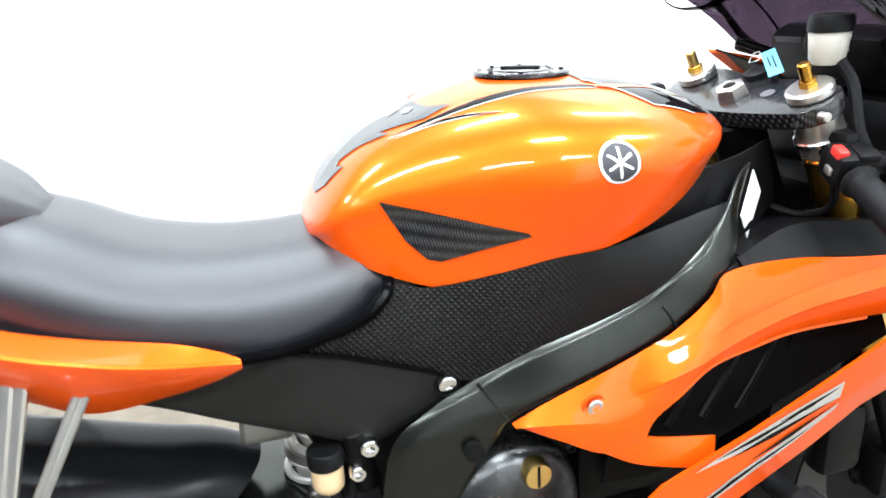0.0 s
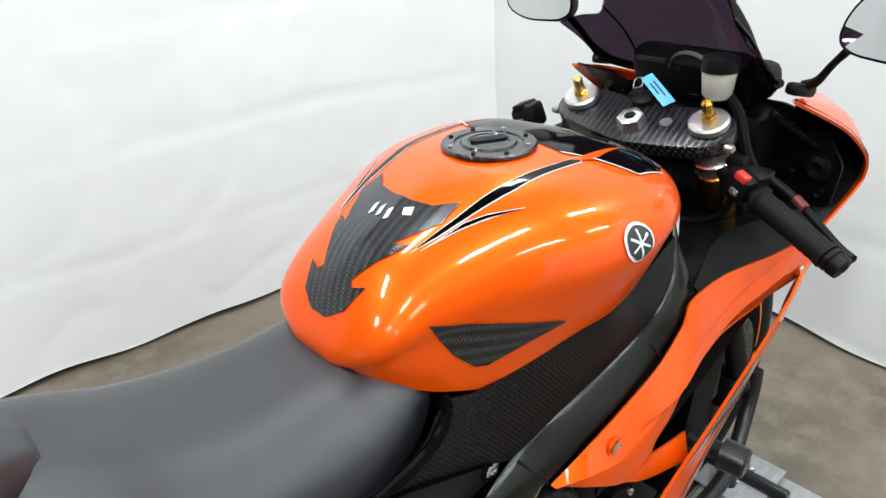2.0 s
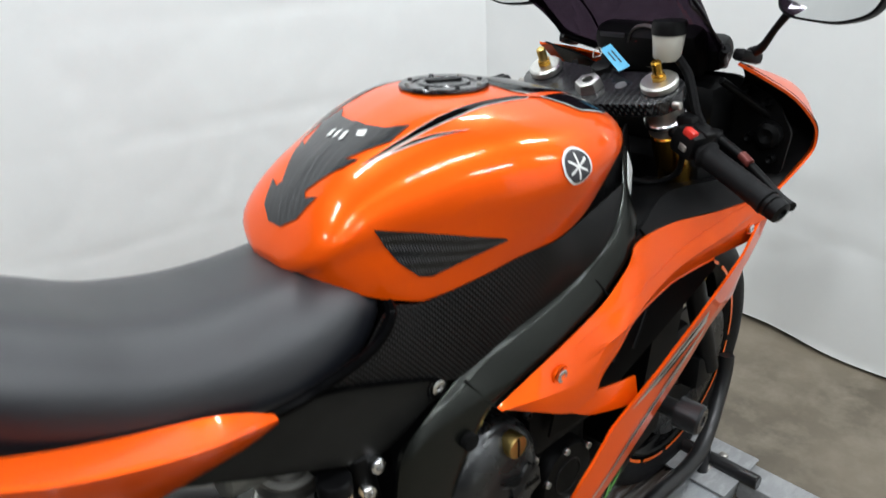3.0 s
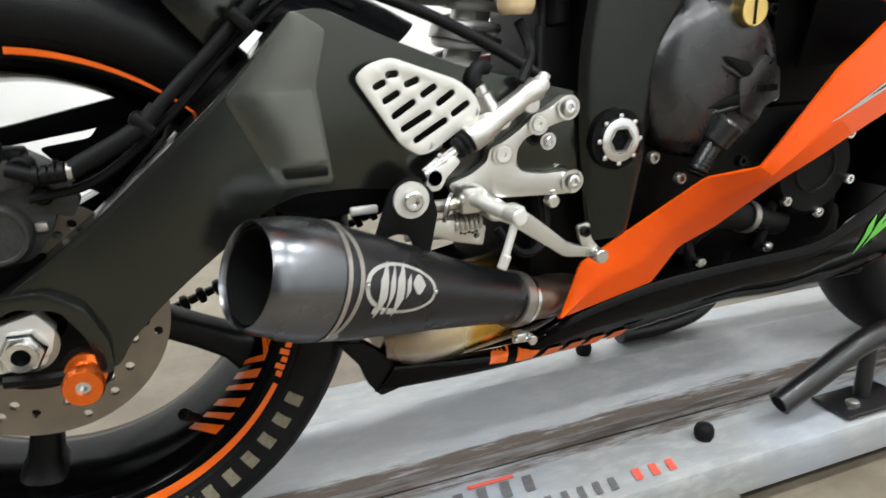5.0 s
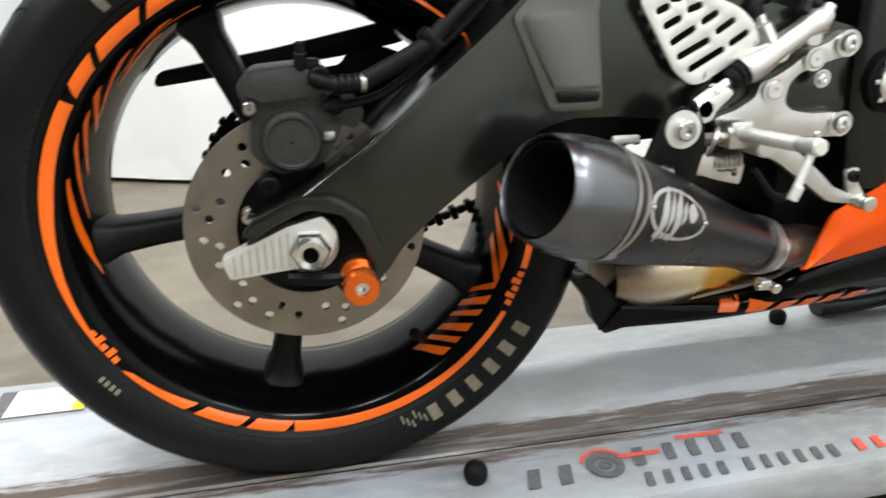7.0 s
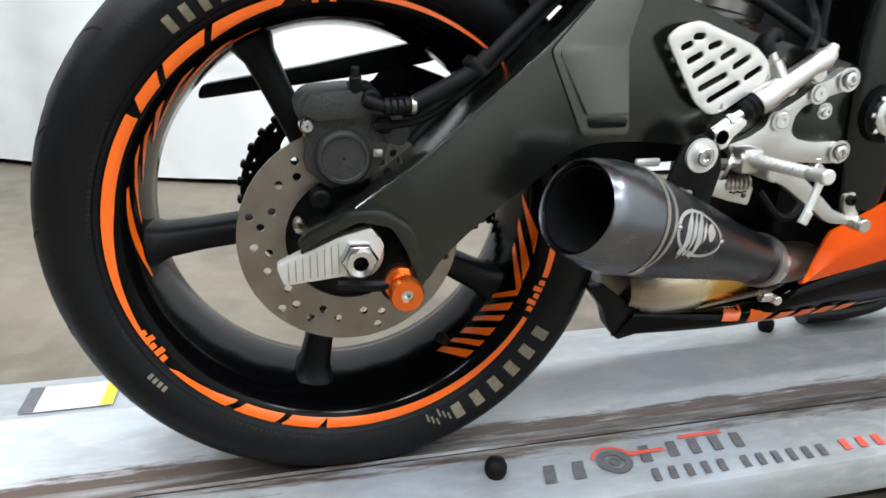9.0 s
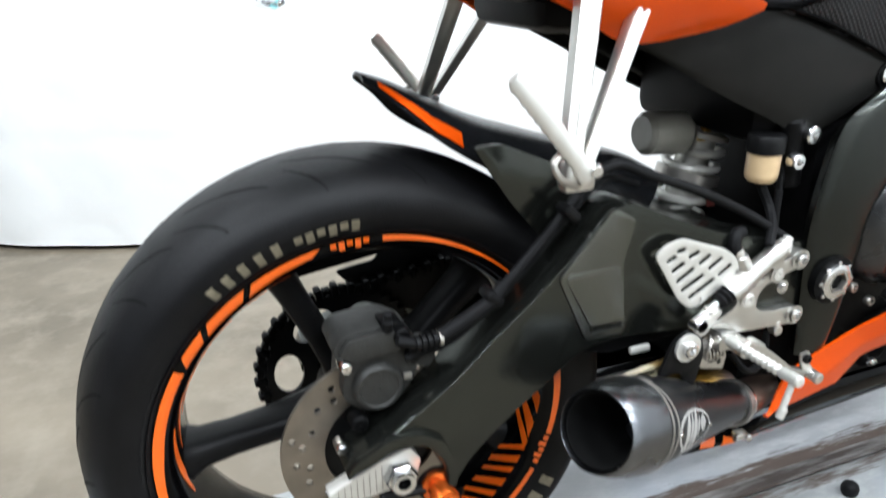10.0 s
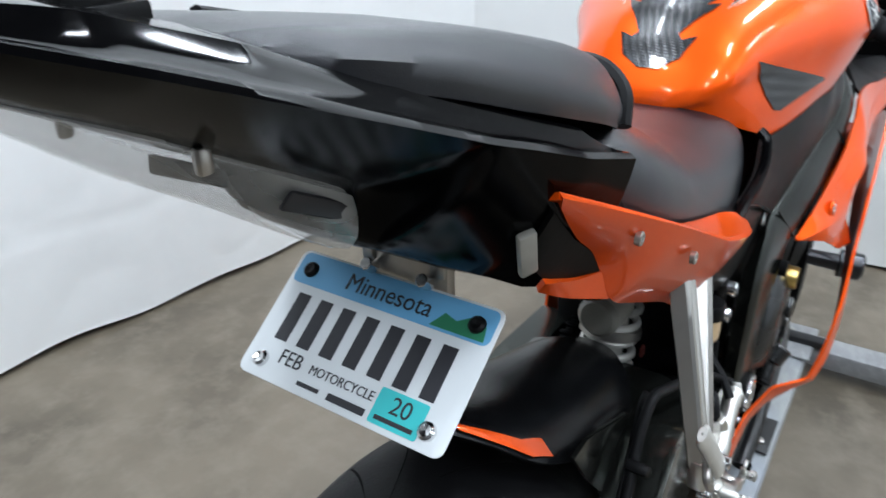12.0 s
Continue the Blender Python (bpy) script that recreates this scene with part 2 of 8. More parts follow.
def layered(name, c1, c2, c3, s1, s2, rough, metal=0.0, bump=0.2, stretch=(1, 1, 1)):
    """Two noises over one another: broad stains and fine grain."""
    m = mat(name, c1, rough, metal)
    nt = m.node_tree
    b = nt.nodes["Principled BSDF"]
    tc = nt.nodes.new("ShaderNodeTexCoord")
    mp = nt.nodes.new("ShaderNodeMapping")
    mp.inputs["Scale"].default_value = stretch
    nt.links.new(tc.outputs["Object"], mp.inputs["Vector"])
    col = None
    for s, other, lo, hi in ((s1, c2, 0.42, 0.68), (s2, c3, 0.45, 0.75)):
        n = nt.nodes.new("ShaderNodeTexNoise")
        n.inputs["Scale"].default_value = s
        n.inputs["Detail"].default_value = 8
        n.inputs["Roughness"].default_value = 0.6
        nt.links.new(mp.outputs["Vector"], n.inputs["Vector"])
        r = nt.nodes.new("ShaderNodeMapRange")
        r.inputs["From Min"].default_value, r.inputs["From Max"].default_value = lo, hi
        nt.links.new(n.outputs["Fac"], r.inputs["Value"])
        mx = nt.nodes.new("ShaderNodeMix")
        mx.data_type = "RGBA"
        nt.links.new(r.outputs["Result"], mx.inputs["Factor"])
        if col is None:
            mx.inputs["A"].default_value = (*c1, 1)
        else:
            nt.links.new(col, mx.inputs["A"])
        mx.inputs["B"].default_value = (*other, 1)
        col = mx.outputs["Result"]
    nt.links.new(col, b.inputs["Base Color"])
    bp = nt.nodes.new("ShaderNodeBump")
    bp.inputs["Strength"].default_value = bump
    bp.inputs["Distance"].default_value = 0.002
    nt.links.new(n.outputs["Fac"], bp.inputs["Height"])
    nt.links.new(bp.outputs["Normal"], b.inputs["Normal"])
    return m


CONCRETE = layered("sealed_concrete", (0.165, 0.138, 0.100), (0.086, 0.071, 0.050), (0.20, 0.172, 0.130), 2.1, 13, 0.45, 0, 0.3)
CURTAIN = layered("white_vinyl_curtain", (0.78, 0.79, 0.78), (0.762, 0.772, 0.765), (0.79, 0.80, 0.79), 2.0, 14, 0.42, 0, 0.06)
DARKWALL = layered("dark_workshop_wall", (0.06, 0.06, 0.06), (0.045, 0.045, 0.045), (0.075, 0.075, 0.075), 1.0, 20, 0.8)
GALV = layered("painted_silver_steel", (0.30, 0.305, 0.31), (0.22, 0.225, 0.23), (0.36, 0.365, 0.37), 5, 60, 0.5, 0.1, 0.15, (0.4, 1, 1))
RUSTY = layered("rust_stained_steel", (0.10, 0.075, 0.06), (0.035, 0.022, 0.017), (0.42, 0.41, 0.40), 11, 34, 0.65, 0.1, 0.6, (0.16, 1, 1))


def streaked(name, base, y0, y1, amount):
    """Silver paint with a ragged rust streak along the strip between y0 and y1, and worn bluish patches."""
    m = layered(name, *base, 5, 60, 0.5, 0.1, 0.2, (0.4, 1, 1))
    nt = m.node_tree
    b = nt.nodes["Principled BSDF"]
    old = b.inputs["Base Color"].links[0].from_socket
    tc = nt.nodes.new("ShaderNodeTexCoord")
    sep = nt.nodes.new("ShaderNodeSeparateXYZ")
    nt.links.new(tc.outputs["Object"], sep.inputs[0])
    mp = nt.nodes.new("ShaderNodeMapping")
    mp.inputs["Scale"].default_value = (3.5, 30, 30)
    nt.links.new(tc.outputs["Object"], mp.inputs["Vector"])
    n = nt.nodes.new("ShaderNodeTexNoise")
    n.inputs["Scale"].default_value = 2.6
    n.inputs["Detail"].default_value = 9
    n.inputs["Roughness"].default_value = 0.72
    nt.links.new(mp.outputs["Vector"], n.inputs["Vector"])
    up = nt.nodes.new("ShaderNodeMapRange")
    up.interpolation_type = "SMOOTHSTEP"
    up.inputs["From Min"].default_value, up.inputs["From Max"].default_value = y0, (y0 + y1) / 2
    down = nt.nodes.new("ShaderNodeMapRange")
    down.interpolation_type = "SMOOTHSTEP"
    down.inputs["From Min"].default_value, down.inputs["From Max"].default_value = y1, (y0 + y1) / 2
    for r in (up, down):
        nt.links.new(sep.outputs["Y"], r.inputs["Value"])
    mul = nt.nodes.new("ShaderNodeMath")
    mul.operation = "MULTIPLY"
    nt.links.new(up.outputs["Result"], mul.inputs[0])
    nt.links.new(down.outputs["Result"], mul.inputs[1])
    add = nt.nodes.new("ShaderNodeMath")
    add.operation = "MULTIPLY_ADD"
    add.inputs[1].default_value = amount
    nt.links.new(mul.outputs[0], add.inputs[0])
    nt.links.new(n.outputs["Fac"], add.inputs[2])
    cut = nt.nodes.new("ShaderNodeMapRange")
    cut.inputs["From Min"].default_value, cut.inputs["From Max"].default_value = 0.70, 0.84
    nt.links.new(add.outputs[0], cut.inputs["Value"])
    ramp = nt.nodes.new("ShaderNodeValToRGB")
    ramp.color_ramp.elements[0].color = (0.15, 0.105, 0.08, 1)
    ramp.color_ramp.elements[1].color = (0.035, 0.020, 0.015, 1)
    nt.links.new(n.outputs["Fac"], ramp.inputs["Fac"])
    n2 = nt.nodes.new("ShaderNodeTexNoise")
    n2.inputs["Scale"].default_value = 3.2
    n2.inputs["Detail"].default_value = 5
    nt.links.new(tc.outputs["Object"], n2.inputs["Vector"])
    blue = nt.nodes.new("ShaderNodeMapRange")
    blue.inputs["From Min"].default_value, blue.inputs["From Max"].default_value = 0.52, 0.72
    blue.inputs["To Max"].default_value = 0.55
    nt.links.new(n2.outputs["Fac"], blue.inputs["Value"])
    m1 = nt.nodes.new("ShaderNodeMix")
    m1.data_type = "RGBA"
    nt.links.new(blue.outputs["Result"], m1.inputs["Factor"])
    nt.links.new(old, m1.inputs["A"])
    m1.inputs["B"].default_value = (0.34, 0.38, 0.46, 1)
    m2 = nt.nodes.new("ShaderNodeMix")
    m2.data_type = "RGBA"
    nt.links.new(cut.outputs["Result"], m2.inputs["Factor"])
    nt.links.new(m1.outputs["Result"], m2.inputs["A"])
    nt.links.new(ramp.outputs["Color"], m2.inputs["B"])
    nt.links.new(m2.outputs["Result"], b.inputs["Base Color"])
    return m


SILVER = ((0.43, 0.44, 0.45), (0.34, 0.35, 0.37), (0.49, 0.50, 0.51))
CHANNELSTEEL = streaked("stained_channel_steel", SILVER, -0.085, 0.020, 0.40)
RAILPAINT = ((0.34, 0.352, 0.350), (0.25, 0.26, 0.265), (0.39, 0.40, 0.395))
RAILSTEEL = streaked("stained_rail_steel", RAILPAINT, -0.122, -0.060, 0.30)
TUBEBLACK = mat("black_painted_tube", (0.008, 0.008, 0.009), 0.35, 0.1, 0.2, 0.3, 40, 0.1, 300, 0.12)

# ---- mesh helpers ----


def part(name, bm, material, parent=None, label="", smooth=40, loc=None):
    """Link a bmesh as one mesh object, under a thing or a part."""
    bmesh.ops.recalc_face_normals(bm, faces=bm.faces)
    me = bpy.data.meshes.new(name)
    bm.to_mesh(me)
    bm.free()
    if smooth:
        me.polygons.foreach_set("use_smooth", [True] * len(me.polygons))
        me.set_sharp_from_angle(angle=radians(smooth))
    me.materials.append(material)
    ob = new(name, me)
    if loc is not None:
        ob.location = loc
    if parent is not None:
        ob.parent = parent
        if parent.type == "MESH" and loc is None:
            ob.location = -Vector(parent.location) if parent.location.length > 0 else (0, 0, 0)
    if label:
        ob["label"] = label
    return ob


def empty(name, at=(0, 0, 0)):
    ob = new(name)
    ob.location = at
    return ob


def spline(pts, n):
    """n points evenly spread along a smooth curve through pts (any dimension)."""
    p = np.array(pts, float)
    d = np.r_[0, np.cumsum(np.linalg.norm(np.diff(p, axis=0), axis=1) ** 0.7 + 1e-9)]
    q = np.vstack([2 * p[0] - p[1], p, 2 * p[-1] - p[-2]])
    dd = np.r_[-(d[1] - d[0]), d, d[-1] + d[-1] - d[-2]]
    fine = []
    for i in range(1, len(q) - 2):
        m = 24
        for k in range(m):
            u = k / m
            h = dd[i + 1] - dd[i]
            t0 = (q[i + 1] - q[i - 1]) / (dd[i + 1] - dd[i - 1]) * h
            t1 = (q[i + 2] - q[i]) / (dd[i + 2] - dd[i]) * h
            fine.append((2 * u ** 3 - 3 * u ** 2 + 1) * q[i] + (u ** 3 - 2 * u ** 2 + u) * t0 + (3 * u ** 2 - 2 * u ** 3) * q[i + 1] + (u ** 3 - u ** 2) * t1)
    fine.append(q[-2])
    fine = np.array(fine)
    s = np.r_[0, np.cumsum(np.linalg.norm(np.diff(fine, axis=0), axis=1))]
    at = np.linspace(0, s[-1], n)
    return np.stack([np.interp(at, s, fine[:, k]) for k in range(p.shape[1])], 1)


def polyline(pts, n):
    """n points evenly spread along straight pieces."""
    p = np.array(pts, float)
    s = np.r_[0, np.cumsum(np.linalg.norm(np.diff(p, axis=0), axis=1))]
    at = np.linspace(0, s[-1], n)
    return np.stack([np.interp(at, s, p[:, k]) for k in range(p.shape[1])], 1)


def grid(rows, close_u=False, close_v=False, caps=False):
    """A bmesh from rows of points of equal length."""
    bm = bmesh.new()
    vs = [[bm.verts.new(p) for p in r] for r in rows]
    n, m = len(vs), len(vs[0])
    for i in range(n if close_u else n - 1):
        for j in range(m if close_v else m - 1):
            bm.faces.new((vs[i][j], vs[(i + 1) % n][j], vs[(i + 1) % n][(j + 1) % m], vs[i][(j + 1) % m]))
    if caps:
        bm.faces.new(vs[0])
        bm.faces.new(vs[-1])
    return bm


def thicken(bm, t):
    """Give an open sheet a thickness."""
    bmesh.ops.recalc_face_normals(bm, faces=bm.faces)
    bmesh.ops.solidify(bm, geom=bm.faces[:], thickness=t)
    return bm


def tube(pts, r, n=24, sides=10, smooth=True):
    """A round tube along a curve; r is one radius or one for each point given."""
    p = spline(pts, n) if smooth else np.array(pts, float)
    n = len(p)
    rr = np.interp(np.linspace(0, 1, n), np.linspace(0, 1, len(r)), r) if isinstance(r, (list, tuple)) else np.full(n, r)
    rows = []
    up = Vector((0.13, 0.31, 0.94)).normalized()
    for i in range(n):
        t = Vector(p[min(i + 1, n - 1)] - p[max(i - 1, 0)]).normalized()
        a = (up - t * up.dot(t)).normalized()
        b = t.cross(a)
        up = a
        rows.append([Vector(p[i]) + (a * math.cos(k * math.tau / sides) + b * math.sin(k * math.tau / sides)) * rr[i] for k in range(sides)])
    return grid(rows, close_v=True, caps=True)


def lathe(profile, axis="y", centre=(0, 0, 0), n=48, start=0.0, sweep=math.tau, closed=True):
    """Turn (along, radius) pairs round an axis. closed: the profile is a loop."""
    full = abs(sweep - math.tau) < 1e-6
    rows = []
    for k in range(n if full else n + 1):
        a = start + sweep * k / n
        row = []
        for h, r in profile:
            c, s = r * math.cos(a), r * math.sin(a)
            v = {"y": (c, h, s), "x": (h, c, s), "z": (c, s, h)}[axis]
            row.append((v[0] + centre[0], v[1] + centre[1], v[2] + centre[2]))
        rows.append(row)
    return grid(rows, close_u=full, close_v=closed, caps=(closed and not full))


def merge(*bms):
    out = bmesh.new()
    for b in bms:
        me = bpy.data.meshes.new("tmp")
        b.to_mesh(me)
        b.free()
        out.from_mesh(me)
        bpy.data.meshes.remove(me)
    return out


def moved(bm, m):
    bmesh.ops.transform(bm, matrix=m, verts=bm.verts)
    return bm


def fill(loops):
    """A flat face with holes in the x-z plane: the first loop is the outline."""
    bm = bmesh.new()
    edges = []
    for lp in loops:
        vs = [bm.verts.new((p[0], 0, p[1])) for p in lp]
        edges += [bm.edges.new((vs[i], vs[(i + 1) % len(vs)])) for i in range(len(vs))]
    bmesh.ops.triangle_fill(bm, use_beauty=True, use_dissolve=False, edges=edges)
    return bm


def slab(loops, y0, y1, bevel=0.0, seg=2):
    """A plate with the outline (and holes) in x-z, from y0 to y1, its rims rounded."""
    bm = fill(loops)
    bmesh.ops.translate(bm, verts=bm.verts, vec=(0, y0, 0))
    faces = bm.faces[:]
    r = bmesh.ops.extrude_face_region(bm, geom=faces)
    bmesh.ops.translate(bm, verts=[v for v in r["geom"] if isinstance(v, bmesh.types.BMVert)], vec=(0, y1 - y0, 0))
    bmesh.ops.recalc_face_normals(bm, faces=bm.faces)
    if bevel:
        es = [e for e in bm.edges if len(e.link_faces) == 2 and e.calc_face_angle(0) > 0.9 and abs(e.verts[0].co.y - e.verts[1].co.y) < 1e-6]
        bmesh.ops.bevel(bm, geom=es, offset=bevel, segments=seg, affect="EDGES", profile=0.5, clamp_overlap=True)
    return bm


def rounded(pts, r, n=4):
    """Round the corners of a flat outline."""
    out = []
    m = len(pts)
    for i in range(m):
        p, a, b = (Vector(pts[i]), Vector(pts[i - 1]), Vector(pts[(i + 1) % m]))
        ra = min(r, (a - p).length * 0.45)
        rb = min(r, (b - p).length * 0.45)
        s, e = p + (a - p).normalized() * ra, p + (b - p).normalized() * rb
        for k in range(n + 1):
            t = k / n
            out.append(tuple((1 - t) ** 2 * s + 2 * t * (1 - t) * p + t * t * e))
    return out


def circle(cx, cz, r, n=24, r2=None, turn=0.0):
    """A ring of points; r2 makes it oval, turned by that many degrees."""
    out = []
    ct, st = math.cos(radians(turn)), math.sin(radians(turn))
    for k in range(n):
        a, b = r * math.cos(math.tau * k / n), (r2 or r) * math.sin(math.tau * k / n)
        out.append((cx + a * ct - b * st, cz + a * st + b * ct))
    return out


def slot(cx, cz, half, r, turn, n=6):
    """A slot with round ends."""
    c, s = math.cos(radians(turn)), math.sin(radians(turn))
    out = []
    for sign in (1, -1):
        for k in range(n + 1):
            a = -math.pi / 2 + math.pi * k / n
            u, v = sign * (half + r * math.cos(a)), sign * r * math.sin(a)
            out.append((cx + u * c - v * s, cz + u * s + v * c))
    return out


def box(cx, cy, cz, sx, sy, sz, bevel=0.004):
    bm = bmesh.new()
    bmesh.ops.create_cube(bm, size=1)
    bmesh.ops.scale(bm, vec=(sx, sy, sz), verts=bm.verts)
    if bevel:
        bmesh.ops.bevel(bm, geom=bm.edges[:], offset=bevel, segments=2, affect="EDGES", profile=0.5)
    return moved(bm, Matrix.Translation((cx, cy, cz)))


def rod(a, b, r, sides=14, chamfer=0.0):
    """A straight bar from a to b; its ends are chamfered."""
    a, b = Vector(a), Vector(b)
    d = (b - a).normalized()
    c = chamfer or r * 0.15
    p = [a, a + d * c, b - d * c, b]
    rr = [r - c, r, r, r - c]
    u = d.orthogonal().normalized()
    w = d.cross(u)
    return grid([[p[i] + (u * math.cos(k * math.tau / sides) + w * math.sin(k * math.tau / sides)) * rr[i] for k in range(sides)] for i in range(4)], close_v=True, caps=True)


def socket_screw(x, y, z, r=0.008, h=0.006, side=-1):
    """A socket-head screw whose head looks out to that side."""
    pr = [(0, r * 0.98), (h * 0.85, r), (h, r * 0.85), (h, r * 0.5), (h * 0.5, r * 0.45), (h * 0.5, 0.0005), (0, 0.0005)]
    return lathe([(a * side, b) for a, b in pr], "y", (x, y, z), 18)


def loft_panel(upper, lower, n=40, m=12, bulge=0.0, thick=0.004, roll=0.0, smooth=True, ridge=0.0):
    """A curved sheet between two edge lines; bulge pushes its middle out to the right, roll turns its rims inward, ridge folds it along its middle."""
    f = spline if smooth else polyline
    a, b = f(upper, n), f(lower, n)
    rows = []
    for i in range(n):
        row = []
        for j in range(m + 1):
            v = j / m
            p = a[i] * (1 - v) + b[i] * v
            p[1] -= bulge * 4 * v * (1 - v) * min(1, 6 * i / n, 6 * (n - 1 - i) / n)
            p[1] -= ridge * min(v / 0.5, (1 - v) / 0.5)
            e = min(v, 1 - v)
            p[1] += roll * max(0, 1 - e / 0.12) ** 2
            row.append(p)
        rows.append(row)
    return thicken(grid(rows), thick)


# ---- the room ----
FLOOR = -0.055
WX0, WX1, WY0, WY1, TOP = -3.2, 3.4, -3.4, 3.0, 3.2

floor = part("floor", box((WX0 + WX1) / 2, (WY0 + WY1) / 2, FLOOR - 0.05, WX1 - WX0 + 0.4, WY1 - WY0 + 0.4, 0.1, 0), CONCRETE)
tagged(floor, "grey-brown sealed concrete workshop floor with faint stains", "floor", kind="structure")
ceiling = part("ceiling", box((WX0 + WX1) / 2, (WY0 + WY1) / 2, TOP + 0.05, WX1 - WX0 + 0.4, WY1 - WY0 + 0.4, 0.1, 0), DARKWALL)
tagged(ceiling, "plain dark workshop ceiling", "ceiling", kind="structure")
for nm, cx, cy, sx, sy in (("wall_south", 0.1, WY0 - 0.05, WX1 - WX0, 0.1), ("wall_north", 0.1, WY1 + 0.05, WX1 - WX0, 0.1), ("wall_west", WX0 - 0.05, (WY0 + WY1) / 2, 0.1, WY1 - WY0 + 0.2), ("wall_east", WX1 + 0.05, (WY0 + WY1) / 2, 0.1, WY1 - WY0 + 0.2)):
    w = part(nm, box(cx, cy, (FLOOR + TOP) / 2, sx, sy, TOP - FLOOR, 0), DARKWALL)
    tagged(w, "plain dark workshop wall around the bay", "wall", kind="structure")


def curtain(name, pts, seed, label):
    """A hanging sheet with soft folds; its foot hangs a little above the floor and wanders in and out."""
    base = spline(pts, 320)
    rows = []
    for j in range(111):
        v = (j / 110) ** 1.25
        z = FLOOR + 0.020 + (TOP - 0.35 - FLOOR) * v
        row = []
        for i, p in enumerate(base):
            t = base[min(i + 1, 319)] - base[max(i - 1, 0)]
            nrm = Vector((-t[1], t[0], 0)).normalized()
            s = i / 319
            low = (1 - v) ** 4
            d = 0.042 * noise.noise((s * 7 + seed, v * 0.35, seed)) + 0.011 * noise.noise((s * 22 + seed, v * 0.5, 3.1))
            d += 0.0035 * sum(math.exp(-((z + 0.012 * noise.noise((s * 5, zc, seed)) - zc) / 0.009) ** 2) for zc in (0.30, 0.62, 0.95, 1.28, 1.62))
            d += 0.0024 * (1 - abs(noise.noise((s * 20 - v * 6, v * 9 + s * 8, seed + 4)))) ** 9 + 0.0010 * (1 - abs(noise.noise((s * 34 + v * 9, v * 17 - s * 9, seed + 9)))) ** 9
            d += 0.0005 * noise.noise((s * 90, v * 30, seed)) + low * (0.028 * noise.noise((s * 8, seed, 7.7)) + 0.010 * noise.noise((s * 30, v * 4, seed)))
            row.append((p[0] + nrm.x * d, p[1] + nrm.y * d, z + 0.012 * noise.noise((s * 20, seed, 1)) * (1 - v)))
        rows.append(row)
    ob = part(name, thicken(grid(rows), 0.003), CURTAIN, smooth=80)
    part("hem", tube([(r[0], r[1], r[2]) for r in rows[0][::3]], 0.004, 140, 6), CURTAIN, ob)
    part("edge_fold", tube([tuple(r[-1]) for r in rows[::6]], 0.011, 40, 8), CURTAIN, ob)
    return tagged(ob, label, "curtain")


curtain("curtain", [(-3.1, 2.45), (-1.9, 2.2), (-1.0, 2.0), (-0.64, 1.76), (-0.3, 1.60), (-0.08, 1.54), (0.2, 1.60), (0.45, 1.59), (0.75, 1.52), (1.0, 1.475), (1.3, 1.485), (1.75, 1.36), (2.13, 1.17)], 1.7, "creased white vinyl curtain hanging behind the motorcycle")
# The southern run is unseen, added as a white reflector for swingarm and engine.
curtain("curtain", [(2.08, 1.24), (2.11, 0.9), (2.17, 0.25), (2.15, -0.1), (2.16, -0.6), (2.2, -1.4), (2.3, -2.6), (2.15, -2.95), (1.8, -3.12), (1.2, -3.16), (0.7, -3.2), (0.25, -3.22)], 8.3, "white vinyl curtain ahead of the front wheel, carried on unseen as a reflector")

# ---- the dolly ----
dolly = empty("motorcycle_dolly", (0, 0, 0))
tagged(dolly, "silver painted steel motorcycle dolly with rust-stained channel", "dolly")
DX0, DX1 = -0.72, 1.47


def rail(profile, x0, x1, n=30):
    """A folded sheet: a section in (y, z) drawn along x."""
    xs = np.linspace(x0, x1, n)
    return thicken(grid([[(x, p[0], p[1]) for p in profile] for x in xs]), 0.004)


part("near_rail", rail([(-0.186, -0.028), (-0.193, 0.018), (-0.189, 0.027), (-0.180, 0.030), (-0.085, 0.030), (-0.078, 0.026)], DX0, DX1), RAILSTEEL, dolly)
part("channel_side", rail([(-0.077, 0.027), (-0.066, 0.018), (-0.040, 0.0125)], DX0, DX1), RUSTY, dolly, "rust-stained inner lip of the channel")
part("channel_floor", rail([(-0.0395, 0.0125), (0.0, 0.0120), (0.030, 0.0125), (0.075, 0.021), (0.098, 0.030)], DX0, DX1), CHANNELSTEEL, dolly)
part("far_rail", rail([(0.099, 0.031), (0.195, 0.031), (0.205, 0.024), (0.208, -0.028)], DX0, DX1), RAILSTEEL, dolly)
for bx, by in ((0.155, -0.128), (0.726, -0.135), (0.715, 0.135), (0.16, 0.14)):
    z0 = 0.030 if by < 0 else 0.031
    part("rubber_bumper", lathe([(z0, 0.0005), (z0, 0.0105), (z0 + 0.006, 0.0128), (z0 + 0.013, 0.0130), (z0 + 0.019, 0.0105), (z0 + 0.022, 0.006), (z0 + 0.023, 0.0005)], "z", (bx, by, 0), 20), GRIP, dolly, "black rubber bumper")
for cx, cy in ((-0.55, -0.185), (0.70, -0.185), (1.36, -0.15), (-0.55, 0.16), (0.80, 0.16), (1.36, 0.16)):
    caster = part("caster", merge(box(cx, cy, -0.012, 0.05, 0.045, 0.006, 0.001), box(cx, cy - 0.014, -0.026, 0.026, 0.003, 0.028, 0.001), box(cx, cy + 0.014, -0.026, 0.026, 0.003, 0.028, 0.001)), STEEL, dolly)
    part("wheel", lathe([(-0.010, 0.004), (-0.010, 0.020), (-0.008, 0.022), (0.008, 0.022), (0.010, 0.020), (0.010, 0.004)], "y", (cx, cy, FLOOR + 0.0225), 24), GRIP, caster)
for s in (-1, 1):
    part("cross_arm", box(1.44, s * 0.36, -0.002, 0.075, 0.34, 0.05, 0.005), GALV, dolly)
